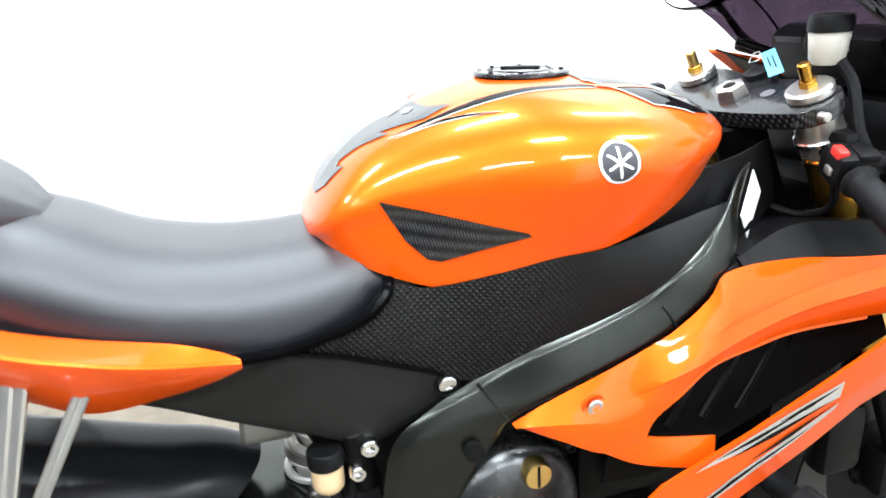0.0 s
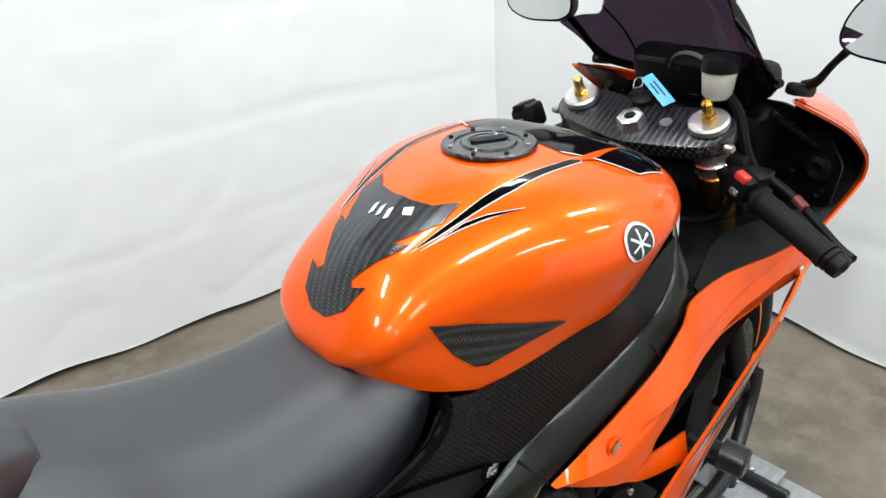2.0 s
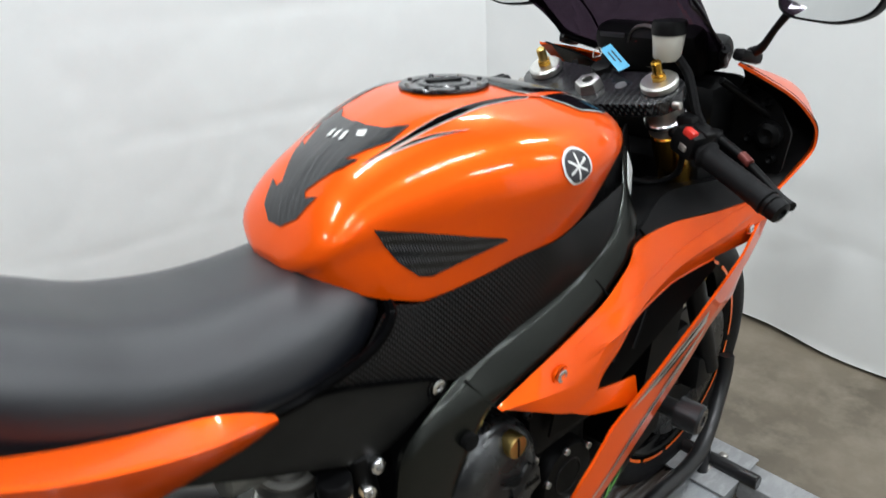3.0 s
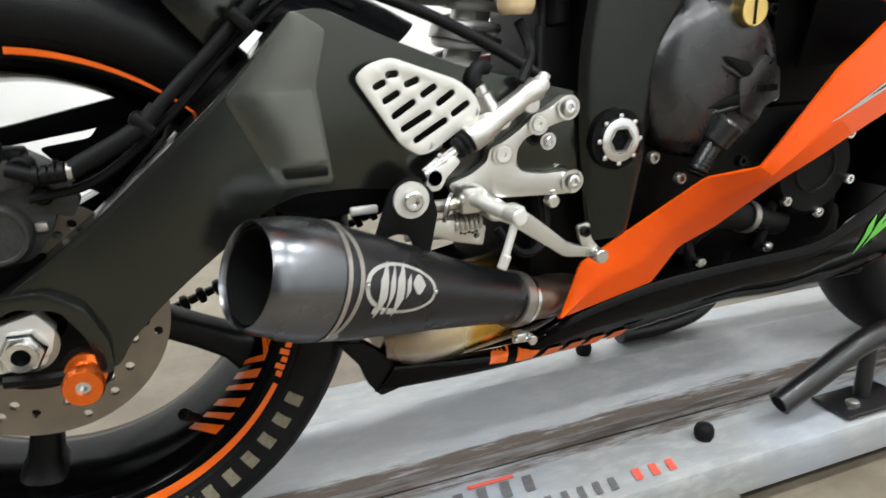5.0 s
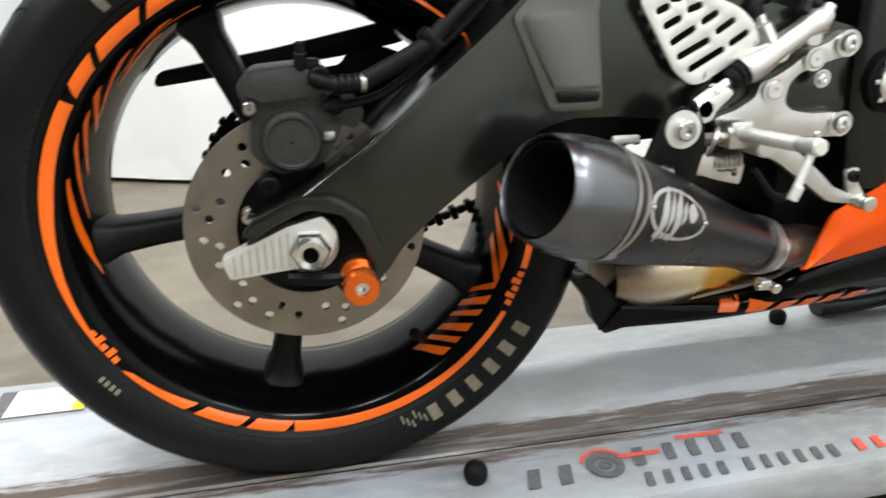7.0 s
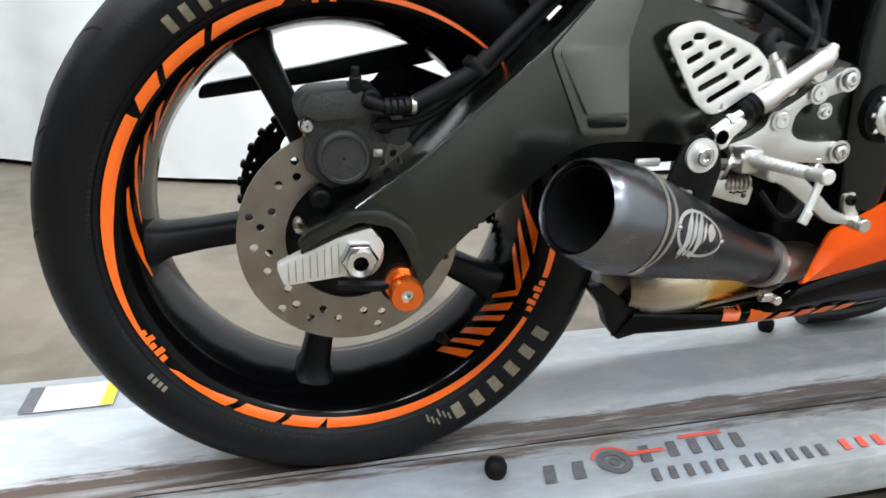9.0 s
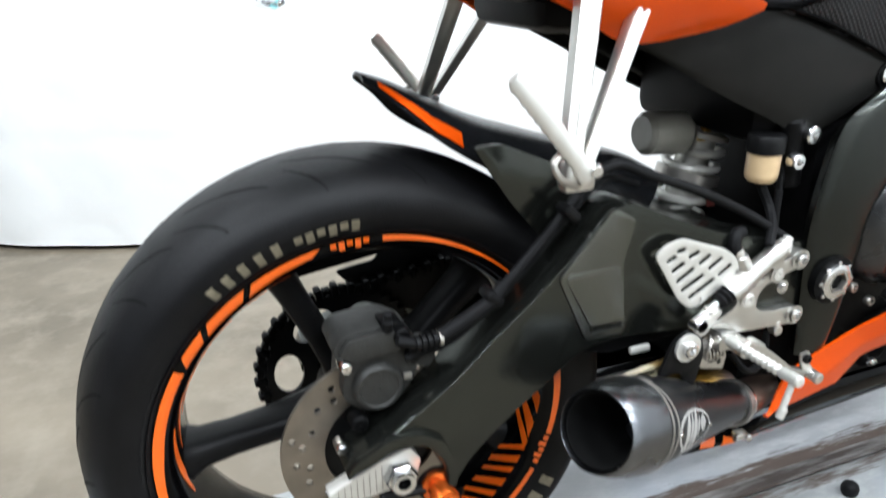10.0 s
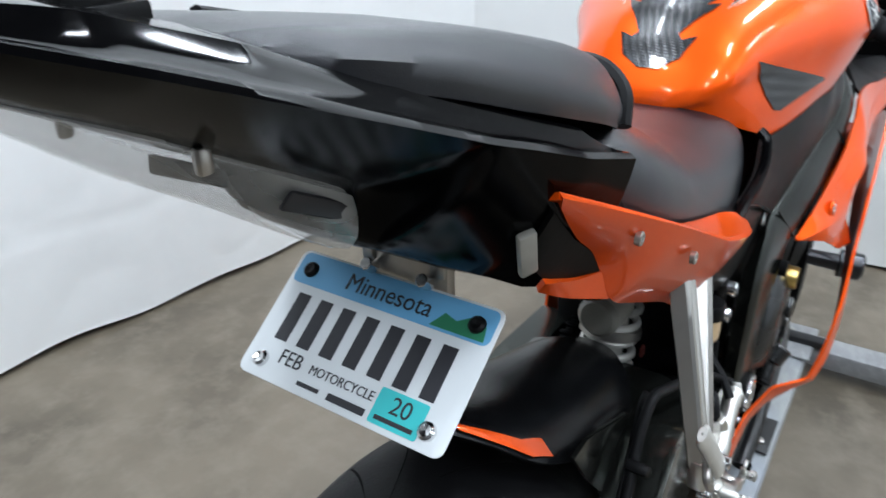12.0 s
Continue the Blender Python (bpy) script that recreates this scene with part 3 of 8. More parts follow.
part("end_plate", box(1.40, 0, 0.036, 0.16, 0.40, 0.006, 0.002), GALV, dolly)
for bx, by in ((1.37, -0.13), (1.43, -0.14), (1.40, 0.13)):
    part("bolt", lathe([(0.039, 0.0005), (0.039, 0.010), (0.048, 0.010), (0.050, 0.006), (0.050, 0.0005)], "z", (bx, by, 0), 6), STEEL, dolly)
# print on the near rail, in two lines
def blocks(n, x, y, w, h, step, material, label_text=""):
    """A row of plain slanted print bars on the near rail."""
    for k in range(n):
        x0 = x + step * k
        q = h * 0.25
        bm = fill([[(x0, 0), (x0 + w * 0.55, 0), (x0 + w * 0.55 + q, h), (x0 + q, h)]])
        for v in bm.verts:
            v.co = Vector((v.co.x, y + v.co.z, 0.0324))
        part("print_bar", thicken(bm, 0.0004), material, dolly, label_text if k == 0 else "")


blocks(2, 0.205, -0.158, 0.026, 0.030, 0.036, GREYINK, "dark grey print bar")
blocks(1, 0.333, -0.146, 0.024, 0.030, 0.036, GREYINK)
blocks(4, 0.372, -0.143, 0.022, 0.028, 0.030, GREYINK)
blocks(5, 0.330, -0.180, 0.016, 0.021, 0.0215, GREYINK)
blocks(6, 0.448, -0.180, 0.016, 0.021, 0.0215, GREYINK)
blocks(3, 0.592, -0.176, 0.019, 0.020, 0.0245, REDINK, "red print bar")
part("printed_wheel", lathe([(0.0325, 0.012), (0.0330, 0.012), (0.0330, 0.021), (0.0325, 0.021)], "z", (0.300, -0.138, 0), 32), GREYINK, dolly)
part("printed_wheel", lathe([(0.0325, 0.003), (0.0330, 0.003), (0.0330, 0.008), (0.0325, 0.008)], "z", (0.300, -0.138, 0), 24), GREYINK, dolly)
part("printed_arc", lathe([(0.0325, 0.024), (0.0330, 0.024), (0.0330, 0.028), (0.0325, 0.028)], "z", (0.300, -0.138, 0), 24, 0.4, 2.4), REDINK, dolly)
part("printed_arrow", box(0.43, -0.110, 0.0328, 0.06, 0.006, 0.0005, 0), REDINK, dolly)
part("printed_arrow", box(0.345, -0.128, 0.0328, 0.05, 0.006, 0.0005, 0), REDINK, dolly)
# warning label on the far rail
paper = part("paper_label", box(-0.349, 0.141, 0.0334, 0.112, 0.062, 0.0008, 0), WHITEPAINT, dolly, "white paper label with a yellow end and grey end")
part("yellow_end", box(-0.3005, 0.141, 0.0342, 0.015, 0.062, 0.0006, 0), YELLOW, paper)
part("grey_end", box(-0.396, 0.141, 0.0342, 0.018, 0.062, 0.0006, 0), GREYINK, paper)
for k in range(9):
    part("text_bar", box(-0.348, 0.167 - k * 0.0064, 0.0341, 0.070 - 0.014 * (k % 3), 0.0016, 0.0004, 0), SILVERPRINT, paper)

# ---- wheel chock round the front tyre ----
chock = empty("wheel_chock", (1.2, 0, 0.03))
tagged(chock, "black tubular steel wheel chock bolted to the dolly", "wheel chock")


def under(parent, name, bm, material, label_text=""):
    ob = part(name, bm, material, None, label_text)
    ob.parent = parent
    ob.matrix_parent_inverse = Matrix.Translation(-Vector(parent.location))
    return ob


for s, first in ((-1, [(0.835, -0.150, 0.062), (0.90, -0.152, 0.094), (0.97, -0.151, 0.124)]), (1, [(0.79, 0.145, 0.048), (0.88, 0.147, 0.048), (0.95, 0.148, 0.060), (1.00, 0.148, 0.098)])):
    under(chock, "side_tube", tube(first + [(1.05, s * 0.148, 0.134), (1.15, s * 0.142, 0.126), (1.27, s * 0.134, 0.106), (1.34, s * 0.125, 0.104), (1.40, s * 0.112, 0.128), (1.45, s * 0.100, 0.175), (1.478, s * 0.094, 0.225), (1.486, s * 0.090, 0.265)], 0.0165, 80, 14), TUBEBLACK)
    under(chock, "foot_post", rod((1.36, s * 0.126, 0.030), (1.36, s * 0.126, 0.104), 0.013, 12), TUBEBLACK)
# Black plug on the tube's end paints the shade of an open mouth.
under(chock, "tube_mouth_shade", rod((0.8340, -0.150, 0.0612), (0.8365, -0.150, 0.0625), 0.0125, 14), SHADESCUFFBLACK)
under(chock, "foot_plate", box(0.985, -0.155, 0.0365, 0.12, 0.06, 0.006, 0.002), TUBEBLACK)
under(chock, "foot_bolt", lathe([(0.039, 0.0005), (0.039, 0.009), (0.046, 0.009), (0.048, 0.005), (0.048, 0.0005)], "z", (0.955, -0.165, 0), 6), STEEL)
under(chock, "foot_post", rod((0.99, -0.150, 0.039), (0.99, -0.150, 0.124), 0.011, 12), TUBEBLACK)
under(chock, "cross_tube", rod((1.40, -0.235, 0.045), (1.40, 0.235, 0.045), 0.0165, 16), TUBEBLACK)

# ---- the motorcycle ----
bike = empty("motorcycle", (0, 0, 0))
tagged(bike, "orange and black sport motorcycle with carbon trim, parked on a dolly", "motorcycle")
AX, AZ = 0.0, 0.316
FX, FZ = 1.338, 0.300

TYRE = [(-0.070, 0.226), (-0.079, 0.235), (-0.0865, 0.249), (-0.089, 0.263), (-0.085, 0.275), (-0.073, 0.287), (-0.052, 0.2965), (-0.027, 0.3020), (0, 0.304)]


def tyre_bm(cx, cz, prof, n=96):
    full = prof + [(-a, r) for a, r in prof[-2::-1]]
    inner = [(full[-1][0] - 0.012, full[-1][1] - 0.002), (full[0][0] + 0.012, full[0][1] - 0.002)]
    return lathe(full + inner, "y", (cx, 0, cz), n)


def arc_strip(r0, r1, y, a0, a1, cx, cz, n=24, y1=None):
    """A thin curved band on the flank of a wheel."""
    rows = []
    for k in range(n + 1):
        a = radians(a0 + (a1 - a0) * k / n)
        rows.append([(cx + r * math.cos(a), yy, cz + r * math.sin(a)) for r, yy in ((r0, y if y1 is None else y1), (r1, y))])
    return thicken(grid(rows), 0.0008)


def wheel(name, cx, cz, w, tyre_prof, spokes, first):
    wh = part(name, lathe([(-w, 0.224), (-w, 0.231), (-w + 0.006, 0.2315), (-w + 0.012, 0.222), (0, 0.214), (w - 0.012, 0.222), (w - 0.006, 0.2315), (w, 0.231), (w, 0.224), (w - 0.008, 0.212), (w * 0.80, 0.204), (w * 0.45, 0.1965), (0, 0.199), (-w * 0.6, 0.206), (-w + 0.008, 0.213)], "y", (cx, 0, cz), 96), RIMBLACK, bike, "black cast wheel with orange rim tape")
    part("tyre", tyre_bm(cx, cz, tyre_prof), RUBBER, wh, "worn black road tyre")
    part("hub", lathe([(-0.06, 0.02), (-0.06, 0.034), (-0.04, 0.044), (0.04, 0.044), (0.06, 0.034), (0.06, 0.02)], "y", (cx, 0, cz), 40), MATTBLACK, wh)
    for k in range(spokes):
        a = radians(first + 360 / spokes * k)
        d, e = Vector((math.cos(a), 0, math.sin(a))), Vector((-math.sin(a), 0, math.cos(a)))
        rows = []
        for r, hw, hy in ((0.036, 0.026, 0.034), (0.06, 0.018, 0.030), (0.10, 0.0145, 0.026), (0.15, 0.015, 0.024), (0.185, 0.017, 0.026), (0.200, 0.023, 0.032), (0.207, 0.031, 0.036)):
            c = Vector((cx, 0, cz)) + d * r
            rows.append([c + e * hw * math.copysign(abs(math.cos(q)) ** 0.6, math.cos(q)) + Vector((0, hy * math.copysign(abs(math.sin(q)) ** 0.6, math.sin(q)), 0)) for q in [math.tau * j / 16 for j in range(16)]])
        part("spoke", grid(rows, close_v=True, caps=True), MATTBLACK, wh)
    return wh


rear_wheel = wheel("rear_wheel", AX, AZ, 0.0765, TYRE, 5, -101)
FT = [(a * 0.68, 0.226 + (r - 0.226) * (0.300 - 0.226) / (0.304 - 0.226)) for a, r in TYRE]
front_wheel = wheel("front_wheel", FX, FZ, 0.050, FT, 5, -60)

# rear brake disc with drilled holes
holes = []
for k in range(24):
    a = radians(k * 15)
    for q, rr in ((0, 0.100), (5, 0.088)) if k % 2 else ((3, 0.094), (8, 0.081)):
        if (k + q) % 4 != 1:
            b = a + radians(q)
            holes.append(circle(rr * math.cos(b), AZ + rr * math.sin(b), 0.0042, 10))
part("brake_disc", slab([circle(0, AZ, 0.110, 72), *holes, circle(0, AZ, 0.064, 48)], -0.098, -0.093), DISC, rear_wheel, "drilled steel brake disc")
part("disc_carrier", lathe([(-0.092, 0.025), (-0.095, 0.04), (-0.092, 0.070), (-0.086, 0.072), (-0.07, 0.045), (-0.06, 0.025)], "y", (AX, 0, AZ), 40), MATTBLACK, rear_wheel)
# sprocket and chain on the far side
teeth = []
for k in range(88):
    a = math.tau * k / 88
    r = 0.108 if k % 2 else 0.099
    teeth.append((r * math.cos(a), AZ + r * math.sin(a)))
wins = [circle(0.071 * math.cos(a), AZ + 0.071 * math.sin(a), 0.028, 18, 0.019, math.degrees(a) + 90) for a in [math.tau * k / 6 for k in range(6)]]
part("sprocket", slab([teeth, *wins, circle(0, AZ, 0.035, 24)], 0.075, 0.081), MATTBLACK, rear_wheel, "large dark rear sprocket with cut-outs")


# swingarm
sw = part("swingarm", slab([rounded([(-0.055, 0.318), (-0.045, 0.336), (-0.005, 0.359), (0.055, 0.403), (0.110, 0.450), (0.160, 0.493), (0.200, 0.531), (0.233, 0.566), (0.258, 0.571), (0.310, 0.547), (0.377, 0.520), (0.45, 0.502), (0.56, 0.475), (0.585, 0.440), (0.56, 0.405), (0.44, 0.398), (0.33, 0.411), (0.274, 0.4165), (0.232, 0.4165), (0.203, 0.408), (0.170, 0.382), (0.134, 0.356), (0.104, 0.332), (0.078, 0.307), (0.066, 0.286), (0.055, 0.286), (0.048, 0.318), (0.030, 0.345), (0.002, 0.352), (-0.03, 0.336)], 0.012)], -0.152, -0.098, 0.010, 4), SWINGBLACK, bike, "satin black aluminium swingarm")
part("swingarm_far_arm", slab([rounded([(-0.055, 0.300), (-0.045, 0.338), (0.07, 0.395), (0.20, 0.44), (0.41, 0.48), (0.56, 0.475), (0.585, 0.440), (0.56, 0.405), (0.33, 0.37), (0.12, 0.310), (0.0, 0.285)], 0.012)], 0.098, 0.150, 0.012, 3), SWINGBLACK, sw)
# Black infill added under the arm, standing in for the shade of its recess.
part("arm_underside_shade", slab([rounded([(0.200, 0.425), (0.205, 0.400), (0.26, 0.388), (0.33, 0.392), (0.44, 0.392), (0.54, 0.40), (0.54, 0.45)], 0.01)], -0.135, -0.100, 0.006, 3), DEEPBLACK, sw)
part("swingarm_bridge", box(0.36, 0, 0.46, 0.16, 0.21, 0.10, 0.02), SWINGBLACK, sw)

# muffler
muf_a, muf_b = Vector((0.171, -0.2435, 0.3815)), Vector((0.4504, -0.1420, 0.2760))


def along(a, b, prof, n=48, oval=1.0):
    """Turn (distance, radius) pairs round the line from a to b."""
    d = (b - a).normalized()
    u = Vector((0, 0, 1)) - d * d.z
    u.normalize()
    w = d.cross(u)
    return grid([[a + d * h + (u * math.cos(math.tau * k / n) + w * math.sin(math.tau * k / n) * oval) * r for h, r in prof] for k in range(n)], close_u=True, close_v=True)


L = (muf_b - muf_a).length
CONE = [(0.056, 0.0490), (0.10, 0.0455), (0.15, 0.0400), (0.20, 0.0345), (0.25, 0.0292), (L - 0.012, 0.0262)]
muffler = part("muffler", along(muf_a, muf_b, [(0.050, 0.0480)] + CONE + [(L - 0.012, 0.021), (0.06, 0.040)], 64), MUFFLER, bike, "short matt black conical muffler")
part("muffler_tip", along(muf_a, muf_b, [(0.0, 0.0385), (-0.003, 0.0400), (-0.002, 0.0412), (0.012, 0.0450), (0.030, 0.0482), (0.046, 0.0494), (0.054, 0.0492), (0.055, 0.037), (0.10, 0.034), (0.10, 0.001), (0.099, 0.001), (0.099, 0.032), (0.03, 0.0365)], 64), TIPSTEEL, muffler)
part("tip_bore", along(muf_a, muf_b, [(0.002, 0.0370), (0.030, 0.0362), (0.098, 0.0318), (0.098, 0.0300), (0.030, 0.0340), (0.002, 0.0360)], 48), SHADESCUFFBLACK, muffler)

# tank, a smooth loft across x
TX = [0.478, 0.484, 0.494, 0.507, 0.526, 0.555, 0.61, 0.66, 0.71, 0.766, 0.82, 0.87, 0.915, 0.945]
TZT = [0.848, 0.858, 0.877, 0.895, 0.915, 0.937, 0.961, 0.977, 0.986, 0.985, 0.980, 0.971, 0.955, 0.940]
TZB = [0.836, 0.833, 0.827, 0.821, 0.812, 0.800, 0.786, 0.797, 0.806, 0.815, 0.832, 0.853, 0.873, 0.886]
TWB = [0.020, 0.040, 0.068, 0.085, 0.100, 0.116, 0.136, 0.150, 0.160, 0.171, 0.172, 0.160, 0.135, 0.105]
TZM = [0.846, 0.850, 0.858, 0.865, 0.872, 0.878, 0.885, 0.891, 0.896, 0.902, 0.908, 0.911, 0.912, 0.912]
TWM = [0.030, 0.058, 0.082, 0.096, 0.106, 0.116, 0.140, 0.164, 0.187, 0.202, 0.203, 0.188, 0.158, 0.125]


def tank_ring(x):
    f = lambda a: float(np.interp(x, TX, a))
    zt, zb, wb, zm, wm = f(TZT), f(TZB), f(TWB), f(TZM), f(TWM)
    scoop = 0.05 * max(0.0, 1 - abs(x - 0.62) / 0.14)
    half = [(wb, zb), (wb + (wm - wb) * (0.50 - scoop), zb + (zm - zb) * 0.45), (wm - 0.004, zm - 0.012), (wm, zm), (wm * 0.955, zm + (zt - zm) * 0.28), (wm * 0.80, zm + (zt - zm) * 0.62), (wm * 0.46, zm + (zt - zm) * 0.90), (0, zt)]
    h = spline(half, 22)
    return [(x, -p[0], p[1]) for p in h] + [(x, p[0], p[1]) for p in h[-2::-1]]


tx = spline([(x, 0) for x in TX], 64)[:, 0]
for arr in (TZT, TZB, TWB, TZM, TWM):
    sm = spline(list(zip(TX, arr)), 200)
    arr[:] = list(np.interp(np.linspace(0.478, 0.945, 60), sm[:, 0], sm[:, 1]))
TX = list(np.linspace(0.478, 0.945, 60))
rings = [tank_ring(x) for x in tx]
tank_bm = grid(rings)
tank_bm.faces.new([v for v in tank_bm.verts][:len(rings[0])])
tank_bm.faces.new([v for v in tank_bm.verts][-len(rings[0]):])
bmesh.ops.recalc_face_normals(tank_bm, faces=tank_bm.faces)
from mathutils.bvhtree import BVHTree
TANKTREE = BVHTree.FromBMesh(tank_bm)
tank = part("fuel_tank", tank_bm, ORANGE, bike, "glossy orange fuel tank with carbon pads", 60)
part("tank_lower_fill", slab([[(0.58, 0.78), (0.765, 0.815), (0.92, 0.870), (0.92, 0.70), (0.56, 0.70)]], -0.10, 0.10), DEEPBLACK, bike)

# rider seat: loft across x
def seat_loft(xs, top, edge, half, crown=0.35, n=40, shoulder=0.72):
    """A cushion: top line, side edge height and half width along x."""
    sx = np.linspace(xs[0], xs[-1], n)
    t, e, h = (np.interp(sx, *np.array(spline(list(zip(xs, a)), 200)).T) for a in (top, edge, half))
    rows = []
    for i in range(n):
        half_ring = spline([(h[i] * 0.97, e[i] - 0.004), (h[i], e[i] + 0.010), (h[i] * 0.93, e[i] + (t[i] - e[i]) * 0.55), (h[i] * shoulder, e[i] + (t[i] - e[i]) * 0.86), (h[i] * crown, t[i] - 0.002), (0, t[i])], 16)
        rows.append([(sx[i], -p[0], p[1]) for p in half_ring] + [(sx[i], p[0], p[1]) for p in half_ring[-2::-1]])
    return grid(rows, caps=True)


seat = part("rider_seat", seat_loft([0.10, 0.15, 0.19, 0.24, 0.30, 0.37, 0.43, 0.48, 0.52, 0.548], [0.905, 0.915, 0.911, 0.891, 0.860, 0.842, 0.837, 0.838, 0.840, 0.829], [0.866, 0.843, 0.818, 0.795, 0.776, 0.757, 0.744, 0.752, 0.764, 0.782], [0.075, 0.105, 0.122, 0.131, 0.135, 0.135, 0.133, 0.127, 0.118, 0.104], 0.40, 60, 0.66), VINYL, bike, "smooth black vinyl rider seat", 60)
pillion = part("pillion_seat", seat_loft([-0.150, -0.12, -0.06, 0.0, 0.06, 0.11, 0.155, 0.195, 0.222], [1.012, 1.014, 1.007, 0.998, 0.985, 0.972, 0.956, 0.931, 0.904], [1.000, 0.993, 0.978, 0.959, 0.940, 0.924, 0.908, 0.896, 0.889], [0.040, 0.076, 0.091, 0.098, 0.105, 0.107, 0.098, 0.072, 0.035], 0.62, 60, 0.80), VINYL, bike, "small black passenger seat pad", 60)

# tail: pointed black shell whose sides tuck in below a crease
def shell(xs, top, wtop, mid, wmid, bot, wbot, n=50):
    sx = np.linspace(xs[0], xs[-1], n)
    f = [np.interp(sx, *np.array(spline(list(zip(xs, a)), 200)).T) for a in (top, wtop, mid, wmid, bot, wbot)]
    rows = []
    for i in range(n):
        t, wt, m_, wm, b, wb = [a[i] for a in f]
        hr = spline([(wb, b), (wm * 0.98, m_ - (m_ - b) * 0.25), (wm, m_), (wt + (wm - wt) * 0.45, m_ + (t - m_) * 0.72), (wt, t), (0, t + 0.002)], 18)
        rows.append([(sx[i], -p[0], p[1]) for p in hr] + [(sx[i], p[0], p[1]) for p in hr[-2::-1]])
    return grid(rows, caps=True)


def keel(sections, n=60):
    """A shell from sections (x, centre z, shoulder y z, crease y z, foot y z), mirrored about the middle."""
    p = np.array(sections, float)
    sx = np.linspace(p[0, 0], p[-1, 0], n)
    f = [np.interp(sx, p[:, 0], p[:, k]) for k in range(p.shape[1])]
    for k in range(1, p.shape[1]):
        for _ in range(2):
            f[k][1:-1] = (f[k][:-2] + 2 * f[k][1:-1] + f[k][2:]) / 4
    rows = []
    for i in range(n):
        tz, ys, zs, yc, zc, yf, zf = [a[i] for a in f[1:]]
        hr = [(0, zf - 0.004), (yf * 0.6, zf - 0.003), (yf, zf)]
        hr += [(yf + (yc - yf) * v + 0.010 * math.sin(math.pi * v) * (zc - zf) / 0.08, zf + (zc - zf) * v) for v in (0.15, 0.3, 0.45, 0.6, 0.75, 0.88, 0.96)]
        hr += [(yc, zc), (yc - 0.004, zc + 0.003)]
        hr += [(yc - 0.004 + (ys - yc + 0.004) * v, zc + 0.003 + (zs - zc - 0.003) * v - 0.003 * math.sin(math.pi * v)) for v in (0.25, 0.5, 0.75)]
        hr += [(ys, zs), (ys * 0.55, zs + (tz - zs) * 0.7), (0, tz)]
        rows.append([(sx[i], -a, b) for a, b in hr] + [(sx[i], a, b) for a, b in hr[-2:0:-1]])
    return grid(rows, close_v=True, caps=True)


tail = part("tail_cowl", keel([(-0.252, 1.036, 0.004, 1.0355, 0.010, 1.033, 0.005, 1.030), (-0.235, 1.036, 0.030, 1.034, 0.060, 1.022, 0.030, 1.010), (-0.210, 1.033, 0.058, 1.030, 0.096, 1.013, 0.042, 0.997), (-0.160, 1.020, 0.077, 1.013, 0.115, 0.994, 0.050, 0.970), (-0.100, 1.000, 0.088, 0.987, 0.126, 0.971, 0.053, 0.938), (-0.085, 0.995, 0.090, 0.982, 0.128, 0.965, 0.053, 0.929), (-0.074, 0.990, 0.092, 0.977, 0.130, 0.961, 0.052, 0.893), (-0.05, 0.982, 0.096, 0.968, 0.134, 0.953, 0.058, 0.880), (0.0, 0.966, 0.102, 0.950, 0.140, 0.935, 0.074, 0.848), (0.057, 0.940, 0.107, 0.932, 0.144, 0.919, 0.084, 0.817)], 90), GLOSSBLACK, bike, "gloss black pointed tail cowl", 28)
def dull_underside(ob, material, limit):
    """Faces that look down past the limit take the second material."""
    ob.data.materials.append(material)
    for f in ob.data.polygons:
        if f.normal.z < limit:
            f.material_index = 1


# Down-facing sides get the dulled copy, which paints out the floor's reflection.
dull_underside(tail, DULLEDBLACK, -0.12)
undertail = part("undertail", shell([0.045, 0.09, 0.14, 0.19, 0.23], [0.90, 0.885, 0.86, 0.83, 0.80], [0.10, 0.105, 0.105, 0.10, 0.09], [0.865, 0.845, 0.825, 0.80, 0.775], [0.108, 0.112, 0.112, 0.108, 0.10], [0.820, 0.800, 0.778, 0.757, 0.742], [0.078, 0.082, 0.084, 0.082, 0.07]), GLOSSBLACK, bike, "gloss black undertail", 50)
dull_underside(undertail, DULLEDBLACK, 0.1)


def panel(name, upper, lower, material, parent, label_text="", bulge=0.0, roll=0.0, n=40, m=10, thick=0.004, smooth=True, both=False, ridge=0.0, sharp=60):
    ob = part(name, loft_panel(upper, lower, n, m, bulge, thick, roll, smooth, ridge), material, parent, label_text, sharp)
    if both:
        mir = [[(p[0], -p[1], p[2]) for p in c] for c in (upper, lower)]
        part(name, loft_panel(mir[0], mir[1], n, m, -bulge, thick, -roll, smooth), material, parent, "", 60)
    return ob


CREASE = [(-0.018, -0.131, 0.921), (0.055, -0.149, 0.887), (0.13, -0.163, 0.851), (0.20, -0.172, 0.817), (0.26, -0.174, 0.796), (0.31, -0.170, 0.780), (0.355, -0.160, 0.767), (0.388, -0.152, 0.758)]
panel("tail_side_panel", CREASE, [(-0.012, -0.128, 0.912), (0.023, -0.124, 0.880), (0.051, -0.123, 0.859), (0.070, -0.122, 0.836), (0.088, -0.124, 0.806), (0.119, -0.126, 0.789), (0.189, -0.130, 0.756), (0.245, -0.132, 0.727), (0.315, -0.138, 0.732), (0.360, -0.145, 0.742), (0.388, -0.149, 0.752)], ORANGE, bike, "glossy orange tail side panel", 0.004, 0.0, 60, both=True)
panel("tail_panel_strip", [(0.010, -0.110, 0.852), (0.04, -0.116, 0.841), (0.074, -0.122, 0.834)], [(0.014, -0.104, 0.843), (0.04, -0.112, 0.827), (0.090, -0.123, 0.804)], ORANGE, bike, "", 0.0, 0.0, both=True)
